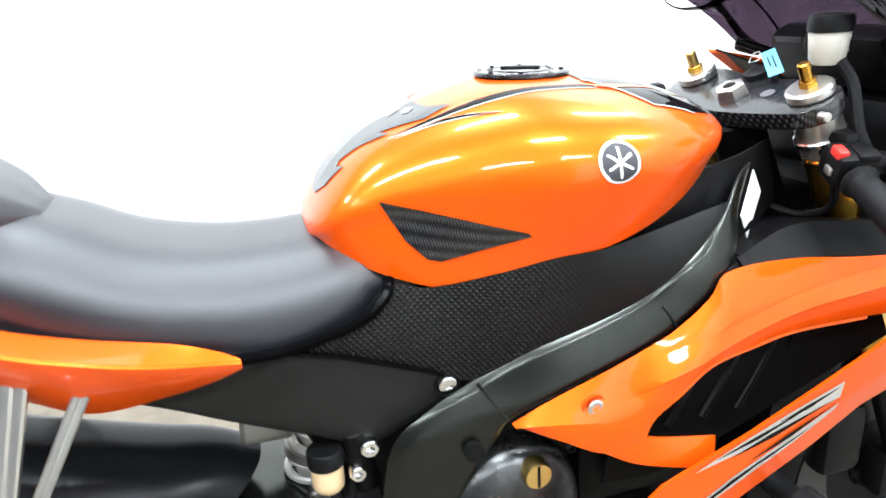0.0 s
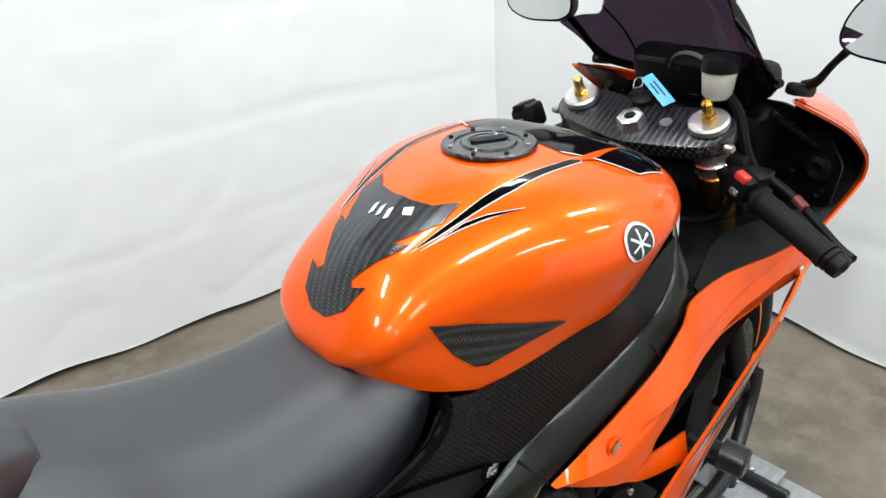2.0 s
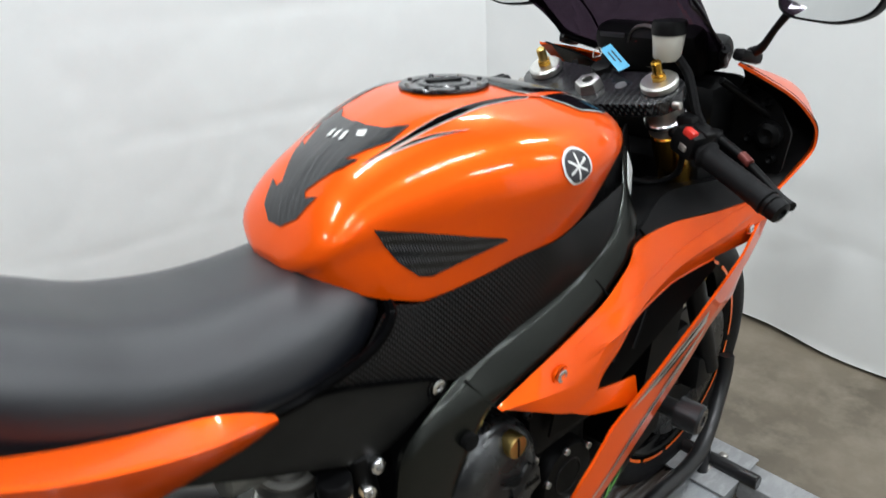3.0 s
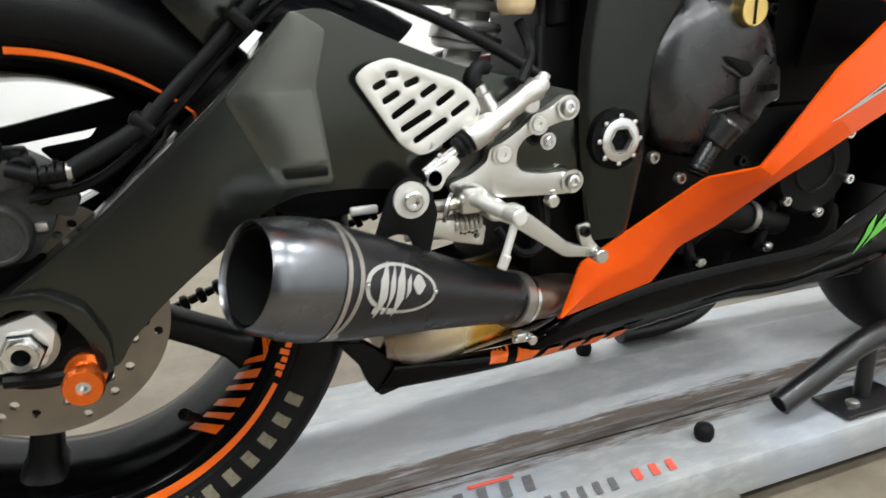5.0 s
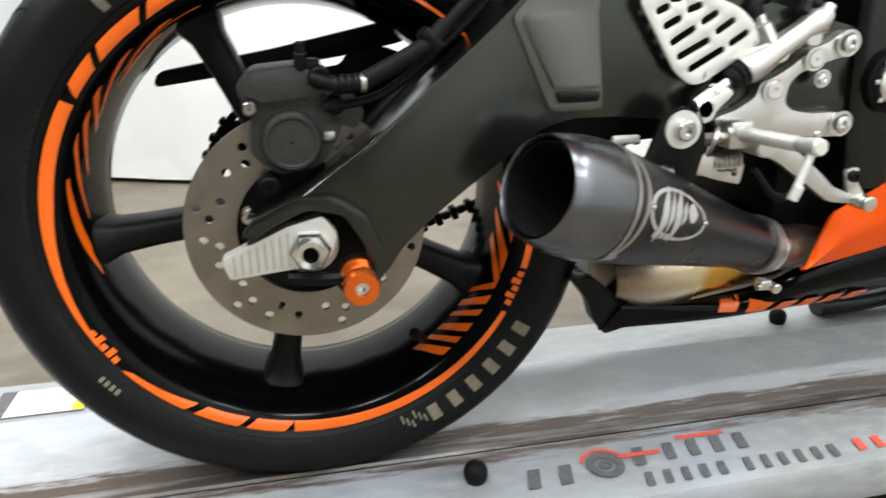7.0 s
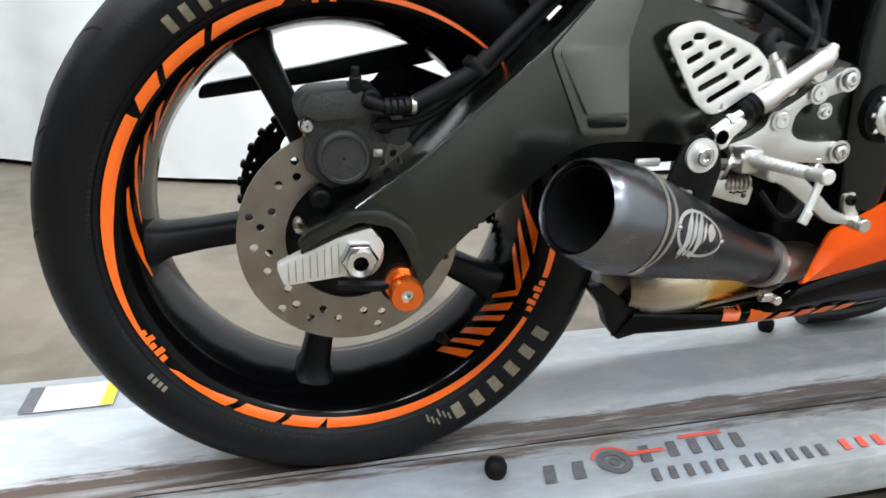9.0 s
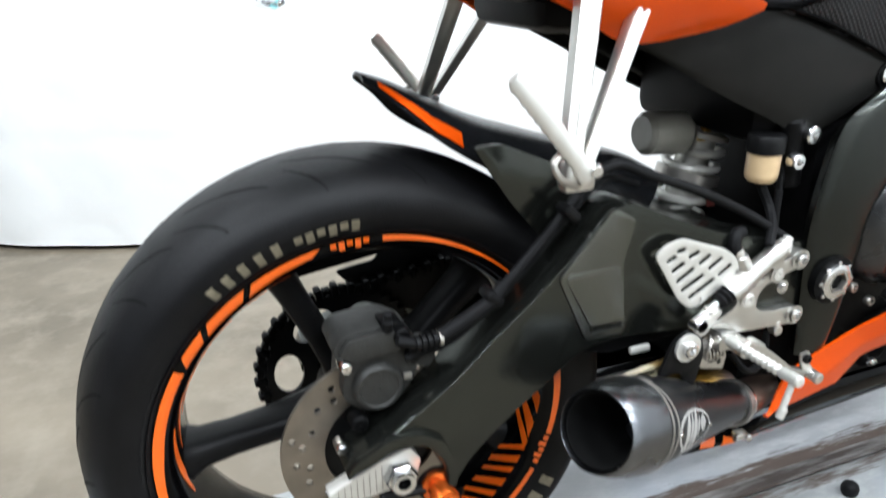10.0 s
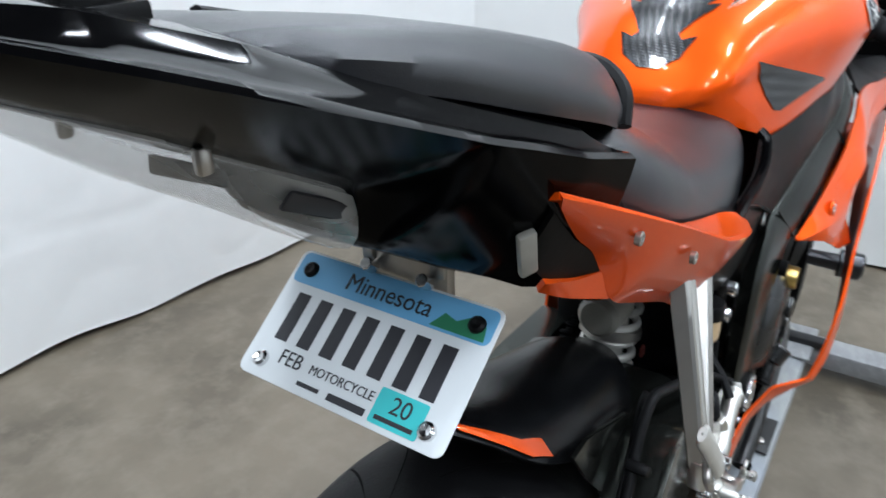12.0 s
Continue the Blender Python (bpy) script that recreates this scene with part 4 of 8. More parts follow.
panel("tail_panel_ledge", [(-0.014, -0.121, 0.917), (0.055, -0.132, 0.886), (0.13, -0.132, 0.850), (0.20, -0.133, 0.820), (0.26, -0.136, 0.801), (0.33, -0.140, 0.783), (0.365, -0.147, 0.772), (0.388, -0.149, 0.759)], [(x, y, z + 0.0004) for x, y, z in CREASE], ORANGE, bike, "", 0.0, 0.0, both=True)
panel("under_seat_cover", [(0.20, -0.122, 0.760), (0.28, -0.124, 0.748), (0.36, -0.128, 0.752), (0.40, -0.134, 0.754), (0.50, -0.138, 0.726), (0.61, -0.140, 0.686)], [(0.262, -0.116, 0.722), (0.310, -0.117, 0.700), (0.365, -0.119, 0.672), (0.440, -0.122, 0.638), (0.512, -0.126, 0.612), (0.598, -0.134, 0.652)], COVERBLACK, bike, "matt black under-seat side cover", 0.003, 0.003, both=True)
panel("side_grip_panel", [(0.430, -0.138, 0.756), (0.50, -0.138, 0.768), (0.545, -0.132, 0.800), (0.586, -0.134, 0.790), (0.66, -0.152, 0.800), (0.72, -0.164, 0.811), (0.762, -0.173, 0.815), (0.813, -0.167, 0.820), (0.868, -0.159, 0.827), (0.915, -0.152, 0.833), (0.942, -0.148, 0.835)], [(0.434, -0.138, 0.750), (0.50, -0.141, 0.730), (0.57, -0.142, 0.701), (0.626, -0.146, 0.676), (0.68, -0.155, 0.699), (0.72, -0.160, 0.713), (0.77, -0.166, 0.728), (0.82, -0.173, 0.749), (0.852, -0.179, 0.771), (0.887, -0.175, 0.796), (0.916, -0.163, 0.816), (0.944, -0.147, 0.8345)], CARBONGRIP, bike, "black side panel with textured knee grip", 0.004, 0.0, 90, 12)
panel("tank_recess", [(0.70, -0.138, 0.835), (0.78, -0.140, 0.850), (0.87, -0.136, 0.870), (0.96, -0.118, 0.872), (1.00, -0.104, 0.868)], [(0.70, -0.136, 0.760), (0.78, -0.142, 0.775), (0.87, -0.142, 0.795), (0.96, -0.125, 0.815), (1.00, -0.108, 0.820)], MATTBLACK, bike, "black recess under the tank front")
# frame spar
panel("frame_spar", [(1.002, -0.108, 0.866), (0.968, -0.130, 0.854), (0.945, -0.147, 0.836), (0.916, -0.165, 0.817), (0.887, -0.177, 0.797), (0.852, -0.181, 0.772), (0.82, -0.175, 0.750), (0.77, -0.168, 0.729), (0.69, -0.159, 0.703), (0.626, -0.150, 0.676), (0.568, -0.155, 0.652), (0.528, -0.158, 0.624), (0.510, -0.160, 0.56), (0.504, -0.160, 0.50), (0.512, -0.160, 0.40), (0.522, -0.158, 0.335)], [(1.004, -0.106, 0.857), (0.976, -0.129, 0.831), (0.956, -0.150, 0.816), (0.940, -0.176, 0.790), (0.912, -0.193, 0.766), (0.884, -0.195, 0.740), (0.840, -0.194, 0.708), (0.80, -0.192, 0.690), (0.75, -0.188, 0.671), (0.70, -0.181, 0.650), (0.658, -0.172, 0.628), (0.640, -0.170, 0.605), (0.618, -0.168, 0.57), (0.600, -0.166, 0.53), (0.588, -0.165, 0.47), (0.580, -0.163, 0.40), (0.570, -0.160, 0.335)], FRAMEGREY, bike, "satin dark grey aluminium frame spar", 0.003, 0.004, 70, 12, 0.02)
panel("frame_head", [(0.80, -0.10, 0.85), (0.95, -0.12, 0.875), (1.06, -0.07, 0.88)], [(0.80, -0.12, 0.72), (0.95, -0.145, 0.78), (1.07, -0.08, 0.80)], DEEPBLACK, bike, "", 0.0, 0.0, both=True)
part("frame_sticker", thicken(grid([[(0.969, -0.139, 0.812), (1.007, -0.109, 0.856)], [(0.988, -0.131, 0.778), (1.019, -0.111, 0.827)]]), 0.0012), WHITEPAINT, bike, "white sticker on the frame head")
for s in (-1, 1):
    part("inner_duct", slab([rounded([(0.78, 0.56), (0.88, 0.68), (0.98, 0.745), (1.12, 0.755), (1.27, 0.745), (1.27, 0.69), (1.16, 0.645), (1.05, 0.60), (0.95, 0.53), (0.84, 0.50)], 0.02)], s * 0.128, s * 0.134, 0.002), MATTBLACK, bike)
# right upper fairing
panel("upper_fairing", [(0.657, -0.177, 0.631), (0.70, -0.187, 0.656), (0.75, -0.194, 0.677), (0.80, -0.199, 0.698), (0.84, -0.201, 0.716), (0.885, -0.201, 0.748), (0.905, -0.199, 0.773), (0.985, -0.200, 0.776), (1.076, -0.214, 0.768), (1.15, -0.228, 0.765), (1.20, -0.238, 0.762)], [(0.660, -0.178, 0.627), (0.70, -0.208, 0.617), (0.75, -0.219, 0.594), (0.79, -0.224, 0.600), (0.803, -0.224, 0.628), (0.835, -0.225, 0.651), (0.88, -0.218, 0.674), (0.94, -0.211, 0.681), (1.00, -0.208, 0.687), (1.10, -0.214, 0.688), (1.16, -0.218, 0.685), (1.215, -0.228, 0.690)], ORANGE, bike, "glossy orange upper side fairing", 0.005, 0.0, 70, 12, ridge=0.007, sharp=20)
panel("fairing_hole_rim", [(0.79, -0.2235, 0.600), (0.803, -0.2235, 0.628), (0.835, -0.2245, 0.651), (0.88, -0.2175, 0.674), (0.94, -0.2105, 0.681), (1.00, -0.2075, 0.687), (1.10, -0.2135, 0.688)], [(0.795, -0.190, 0.596), (0.812, -0.185, 0.628), (0.842, -0.182, 0.648), (0.885, -0.178, 0.670), (0.94, -0.175, 0.677), (1.00, -0.172, 0.683), (1.10, -0.180, 0.684)], ORANGE, bike, "", 0.0, 0.0)
panel("fairing_bridge", [(0.785, -0.224, 0.610), (0.82, -0.222, 0.598), (0.890, -0.222, 0.582)], [(0.745, -0.218, 0.596), (0.79, -0.225, 0.572), (0.88, -0.236, 0.548)], ORANGE, bike, "", 0.002, 0.0)
panel("opening_liner", [(0.79, -0.172, 0.605), (0.84, -0.166, 0.655), (0.92, -0.162, 0.678), (1.02, -0.162, 0.684), (1.16, -0.170, 0.690)], [(0.78, -0.160, 0.500), (0.86, -0.170, 0.505), (0.95, -0.175, 0.540), (1.05, -0.178, 0.580), (1.18, -0.180, 0.630)], DEEPBLACK, bike, "dark liner behind the fairing opening")
panel("lower_fairing", [(1.204, -0.236, 0.738), (1.143, -0.240, 0.685), (1.086, -0.242, 0.659), (1.014, -0.244, 0.630), (0.913, -0.246, 0.590), (0.859, -0.247, 0.573), (0.804, -0.248, 0.554), (0.760, -0.250, 0.522), (0.737, -0.250, 0.506), (0.697, -0.245, 0.458), (0.665, -0.234, 0.411), (0.637, -0.193, 0.396), (0.600, -0.170, 0.361), (0.545, -0.160, 0.328), (0.513, -0.158, 0.311), (0.492, -0.157, 0.258)], [(1.303, -0.200, 0.690), (1.291, -0.200, 0.655), (1.230, -0.204, 0.615), (1.196, -0.208, 0.581), (1.110, -0.216, 0.563), (1.033, -0.224, 0.531), (0.953, -0.232, 0.504), (0.878, -0.240, 0.480), (0.831, -0.244, 0.463), (0.768, -0.247, 0.438), (0.721, -0.246, 0.416), (0.691, -0.235, 0.396), (0.668, -0.180, 0.338), (0.636, -0.162, 0.314), (0.606, -0.158, 0.276), (0.489, -0.157, 0.252)], ORANGE, bike, "glossy orange lower side fairing with striped decals", 0.0, 0.0, 110, 10, smooth=False, ridge=0.005, sharp=24)
panel("belly_pan", [(0.322, -0.105, 0.207), (0.402, -0.112, 0.208), (0.456, -0.120, 0.212), (0.495, -0.145, 0.240), (0.610, -0.154, 0.270), (0.735, -0.166, 0.284), (0.844, -0.168, 0.291), (0.90, -0.166, 0.314), (0.97, -0.160, 0.345), (1.05, -0.15, 0.385)], [(0.300, -0.099, 0.176), (0.40, -0.108, 0.180), (0.52, -0.118, 0.189), (0.656, -0.128, 0.207), (0.735, -0.134, 0.219), (0.81, -0.136, 0.217), (0.90, -0.134, 0.219), (0.98, -0.130, 0.225), (1.05, -0.125, 0.24)], GLOSSBLACK, bike, "gloss black belly pan", 0.010, 0.004)
part("belly_floor", box(0.68, 0, 0.20, 0.72, 0.17, 0.012, 0.003), GLOSSBLACK, bike)
part("engine_sump", box(0.80, -0.03, 0.262, 0.36, 0.12, 0.10, 0.02), DEEPBLACK, bike)
panel("belly_pan", [(0.270, 0.105, 0.232), (0.495, 0.148, 0.248), (0.75, 0.170, 0.285), (1.05, 0.17, 0.34)], [(0.305, 0.085, 0.176), (0.52, 0.092, 0.186), (0.78, 0.105, 0.205), (1.05, 0.10, 0.26)], GLOSSBLACK, bike)
# left fairing seen through gaps
panel("left_fairing", [(0.66, 0.18, 0.63), (0.90, 0.20, 0.73), (1.15, 0.23, 0.76)], [(0.55, 0.16, 0.28), (0.80, 0.20, 0.30), (1.10, 0.22, 0.40)], ORANGE, bike)

# engine mass and covers
engine = part("engine_block", box(0.73, 0, 0.45, 0.40, 0.25, 0.36, 0.03), DEEPBLACK, bike, "black engine block")
part("cylinder_head", box(0.86, 0, 0.56, 0.22, 0.30, 0.22, 0.03), DEEPBLACK, engine)
part("gearbox_case", box(0.62, 0, 0.34, 0.30, 0.24, 0.20, 0.03), DEEPBLACK, engine)
part("clutch_cover", lathe([(-0.12, 0.001), (-0.12, 0.090), (-0.150, 0.088), (-0.163, 0.083), (-0.174, 0.072), (-0.181, 0.056), (-0.183, 0.04), (-0.183, 0.001)], "y", (0.662, 0, 0.497), 64), CASTGREY, engine, "dark grey cast clutch cover")
part("small_cover", lathe([(-0.11, 0.001), (-0.11, 0.062), (-0.140, 0.061), (-0.148, 0.055), (-0.148, 0.001)], "y", (0.842, 0, 0.381), 48), DEEPBLACK, engine)
part("radiator", slab([[(0.98, 0.34), (1.06, 0.36), (1.12, 0.66), (1.04, 0.68)]], -0.17, 0.17), DEEPBLACK, bike)

# forks
FD = Vector((math.sin(radians(24)), 0, -math.cos(radians(24))))
for s in (-1, 1):
    top = Vector((1.078, s * 0.107, 0.945))
    fork = part("fork_leg", rod(top + FD * 0.024, top + FD * 0.088, 0.0275, 28), STEEL, bike, "gold and silver upside-down fork leg")
    part("gold_tube", rod(top + FD * 0.086, top + FD * 0.42, 0.0268, 28), GOLD, fork)
    part("lower_tube", rod(top + FD * 0.40, top + FD * 0.70, 0.0205, 24), MATTBLACK, fork)
    part("top_cap", rod(top + FD * 0.010, top + FD * -0.004, 0.0275, 28, 0.003), ALU, fork)
    part("adjuster_base", rod(top + FD * -0.003, top + FD * -0.012, 0.011, 6, 0.001), GOLD, fork)
    part("adjuster", rod(top + FD * -0.010, top + FD * -0.034, 0.0075, 16, 0.002), GOLD if s < 0 else BRASS, fork)
    part("axle_clamp", box(FX, s * 0.090, FZ + 0.01, 0.06, 0.05, 0.08, 0.012), MATTBLACK, fork)


# ---- decals and trim on the tank ----
def tree_of(ob):
    bm = bmesh.new()
    bm.from_mesh(ob.data)
    t = BVHTree.FromBMesh(bm)
    bm.free()
    return t


def decal(name, poly, tree, way, material, parent, lift=0.0010, label_text="", fine=0.010, thick=0.0006):
    """A flat outline laid onto a surface. way 'z': poly in (x, y), dropped from above; 'y': poly in (x, z), pressed on from the right; 'Y': from the left."""
    bm = fill([poly])
    for _ in range(5):
        es = [e for e in bm.edges if e.calc_length() > fine]
        if not es:
            break
        bmesh.ops.subdivide_edges(bm, edges=es, cuts=1)
        bmesh.ops.triangulate(bm, faces=bm.faces[:])
    drop = []
    for v in bm.verts:
        a, b = v.co.x, v.co.z
        org, d = {"z": ((a, b, 2), (0, 0, -1)), "y": ((a, -2, b), (0, 1, 0)), "Y": ((a, 2, b), (0, -1, 0))}[way]
        p, nrm, _, _ = tree.ray_cast(Vector(org), Vector(d))
        if p is None:
            drop.append(v)
            continue
        if nrm.dot(Vector(d)) > 0:
            nrm = -nrm
        v.co = p + nrm * lift
    bmesh.ops.delete(bm, geom=drop, context="VERTS")
    return part(name, bm, material, parent, label_text, 60)


def inset(poly, d):
    """The outline drawn in by d."""
    area = sum(poly[i - 1][0] * poly[i][1] - poly[i][0] * poly[i - 1][1] for i in range(len(poly)))
    out = []
    for i in range(len(poly)):
        a, p, b = Vector(poly[i - 1]), Vector(poly[i]), Vector(poly[(i + 1) % len(poly)])
        n1, n2 = (Vector((-(q - r).y, (q - r).x)).normalized() for q, r in ((p, a), (b, p)))
        m = (n1 + n2).normalized() if (n1 + n2).length > 0.2 else n1
        out.append(tuple(p + m * d * (1 if area > 0 else -1) / max(0.35, m.dot(n1))))
    return out


half_pad = [(0.494, -0.012), (0.503, -0.034), (0.525, -0.046), (0.519, -0.030), (0.524, -0.024), (0.560, -0.049), (0.576, -0.056), (0.567, -0.040), (0.594, -0.055), (0.612, -0.066), (0.643, -0.064), (0.624, -0.042), (0.618, -0.014)]
pad = half_pad + [(x, -y) for x, y in half_pad[::-1]]
decal("tank_pad", pad, TANKTREE, "z", CARBON, tank, 0.0016, "domed carbon fibre tank pad", 0.008)
for k in range(3):
    decal("pad_print", [(0.596, 0.022 - 0.012 * k), (0.602, 0.019 - 0.012 * k), (0.588, 0.014 - 0.012 * k), (0.584, 0.018 - 0.012 * k)], TANKTREE, "z", WHITEPAINT, tank, 0.0026)
decal("pad_print", [(0.606, -0.016), (0.612, -0.026), (0.602, -0.032), (0.598, -0.022)], TANKTREE, "z", WHITEPAINT, tank, 0.0026)
stripe = [(0.570, -0.063), (0.627, -0.0725), (0.666, -0.0765), (0.707, -0.083), (0.752, -0.0885), (0.806, -0.0945), (0.793, -0.1045), (0.741, -0.099), (0.695, -0.0955), (0.663, -0.089), (0.628, -0.0815), (0.600, -0.0745)]
prong = [(0.577, -0.0695), (0.600, -0.0760), (0.628, -0.0830), (0.650, -0.0940), (0.684, -0.1165), (0.646, -0.0980), (0.618, -0.0850)]
for s in (1, -1):
    decal("tank_stripe", [(x, y * s) for x, y in stripe], TANKTREE, "z", WHITEPAINT, tank, 0.0008, "white-edged black tank stripe")
    decal("tank_stripe", [(x, y * s) for x, y in prong], TANKTREE, "z", WHITEPAINT, tank, 0.0008)
    decal("stripe_core", [(x, y * s) for x, y in inset(prong, 0.0010)], TANKTREE, "z", GLOSSBLACK, tank, 0.0014)
    decal("stripe_core", [(x, y * s) for x, y in inset(stripe, 0.0012)], TANKTREE, "z", GLOSSBLACK, tank, 0.0014)
front_half = [(0.799, 0.0), (0.793, -0.076), (0.814, -0.108), (0.838, -0.150), (0.880, -0.152), (0.922, -0.128), (0.944, -0.100)]
decal("tank_front_cover", front_half + [(x, -y) for x, y in front_half[:0:-1]], TANKTREE, "z", GLOSSBLACK, tank, 0.0012, "gloss black front cover of the tank")
for s in (1, -1):
    decal("cover_edge_line", [(x, y * s) for x, y in [(0.793, -0.074), (0.814, -0.106), (0.838, -0.1495), (0.885, -0.151), (0.885, -0.1525), (0.837, -0.1510), (0.8125, -0.1075), (0.7915, -0.0752)]], TANKTREE, "z", WHITEPAINT, tank, 0.0018)
    decal("cover_flash", [(x, y * s) for x, y in [(0.784, -0.096), (0.891, -0.093), (0.810, -0.108)]], TANKTREE, "z", ORANGE, tank, 0.0018)
knee = [(0.546, 0.884), (0.556, 0.882), (0.686, 0.845), (0.690, 0.841), (0.645, 0.830), (0.602, 0.818), (0.588, 0.821), (0.568, 0.842)]
decal("knee_pad", knee, TANKTREE, "y", CARBON, tank, 0.0016, "triangular carbon fibre knee pad", 0.008)
decal("knee_pad", knee, TANKTREE, "Y", CARBON, tank, 0.0016, "", 0.008)
for w in "yY":
    badge = decal("tank_badge", circle(0.769, 0.914, 0.0205, 32, 0.0195), TANKTREE, w, WHITEPAINT, tank, 0.0022, "round silver and black tank badge", 0.006)
    decal("badge_field", circle(0.769, 0.914, 0.0178, 32, 0.0168), TANKTREE, w, INK, badge, 0.0028, "", 0.006)
    for k in range(3):
        decal("badge_bar", slot(0.769, 0.914, 0.0125, 0.0013, 60 * k + 30), TANKTREE, w, WHITEPAINT, badge, 0.0032, "", 0.006)
cap_m = Matrix.Translation((0.751, -0.002, 0.9835)) @ Euler((0, radians(2), 0)).to_matrix().to_4x4()
fcap = part("fuel_cap", moved(lathe([(0.0, 0.001), (0.0, 0.057), (0.003, 0.057), (0.0048, 0.055), (0.0048, 0.041), (0.003, 0.040), (0.003, 0.034), (0.0055, 0.032), (0.0060, 0.026), (0.0045, 0.024), (0.0060, 0.020), (0.0060, 0.001)], "z", (0, 0, 0), 56), cap_m), CARBON, tank, "round carbon-look fuel filler cap")
for k in range(8):
    a = math.tau * (k + 0.5) / 8
    part("cap_screw", moved(lathe([(0.006, 0.0003), (0.006, 0.003), (0.0085, 0.0028), (0.0085, 0.0003)], "z", (0.048 * math.cos(a), 0.048 * math.sin(a), -0.0018), 10), cap_m), MATTBLACK if k % 3 else STEEL, fcap)
part("cap_flap", moved(slab([slot(0, 0, 0.016, 0.0075, 25)], 0, 0.004, 0.001), cap_m @ Matrix.Translation((0, 0, 0.005)) @ Euler((radians(90), 0, 0)).to_matrix().to_4x4()), MATTBLACK, fcap)

# ---- steering head ----
fwd = Vector((math.cos(radians(24)), 0, math.sin(radians(24))))
HEAD = Matrix(((fwd.x, 0, -FD.x, 1.057), (0, 1, 0, 0), (fwd.z, 0, -FD.z, 0.925), (0, 0, 0, 1)))  # u forward, v left, w up the steering axis


def flat(loops, w0, w1, bevel=0.002):
    """A plate in the plane of the top clamp."""
    bm = slab(loops, 0, w1 - w0, bevel)
    bmesh.ops.transform(bm, matrix=HEAD @ Matrix.Translation((0, 0, w0)) @ Matrix(((1, 0, 0, 0), (0, 0, 1, 0), (0, 1, 0, 0), (0, 0, 0, 1))), verts=bm.verts)
    return bm


clamp = part("top_clamp", flat([rounded([(0.062, -0.10), (0.050, 0), (0.062, 0.10), (0.050, 0.138), (0.015, 0.146), (-0.012, 0.128), (-0.028, 0.06), (-0.038, 0), (-0.028, -0.06), (-0.012, -0.128), (0.015, -0.146), (0.050, -0.138)], 0.02)], -0.022, 0.0, 0.004), CARBON, bike, "carbon-covered top yoke of the fork")
part("stem_nut", moved(lathe([(0, 0.010), (0, 0.0215), (0.004, 0.0220), (0.016, 0.0195), (0.017, 0.017), (0.017, 0.009), (0.006, 0.009)], "z", (0, 0, 0), 6), HEAD), ALU, clamp, "silver hexagonal steering stem nut")
part("stem_bore", moved(lathe([(0.004, 0.0002), (0.004, 0.0092), (0.010, 0.0092), (0.010, 0.0002)], "z", (0, 0, 0), 18), HEAD), SHADESCUFFBLACK, clamp)
part("clamp_print", flat([circle(0.018, -0.045, 0.009, 20)], 0.0005, 0.0010, 0), GREYINK, clamp)
for s in (-1, 1):
    part("pinch_bolt", moved(rod((0.005, s * 0.140, -0.010), (0.005, s * 0.152, -0.010), 0.006, 12), HEAD), STEEL, clamp)
part("lower_clamp", flat([rounded([(0.06, -0.13), (0.06, 0.13), (0.02, 0.145), (-0.03, 0.06), (-0.03, -0.06), (0.02, -0.145)], 0.02)], -0.315, -0.28, 0.004), DEEPBLACK, bike)
part("steering_head", rod((1.06, 0, 0.90), (1.15, 0, 0.70), 0.035, 20), DEEPBLACK, bike)
# ignition key with its paper tag
key = part("ignition_switch", moved(lathe([(0, 0.001), (0, 0.017), (0.008, 0.016), (0.010, 0.012), (0.010, 0.001)], "z", (0.052, 0.012, 0), 24), HEAD), MATTBLACK, clamp)
tag = empty("key_tag", (1.118, 0.012, 0.962))
tagged(tag, "blue paper key tag hanging from the ignition key", "key tag")
tagm = Matrix.Translation((1.110, -0.006, 0.965)) @ Euler((radians(18), radians(-22), radians(-38))).to_matrix().to_4x4()
under(tag, "tag", moved(box(0, 0, 0, 0.019, 0.078, 0.0012, 0.0004), tagm), BLUETAG)
under(tag, "text_bar", moved(box(0.003, 0.0, 0.0009, 0.0022, 0.040, 0.0004, 0), tagm), INK)
under(tag, "text_bar", moved(box(-0.003, 0.004, 0.0009, 0.0022, 0.030, 0.0004, 0), tagm), INK)
under(tag, "ring", tube([(1.105, 0.032, 0.962), (1.115, 0.036, 0.972), (1.118, 0.028, 0.976), (1.112, 0.022, 0.966), (1.105, 0.032, 0.962)], 0.0009, 20, 6), STEEL)

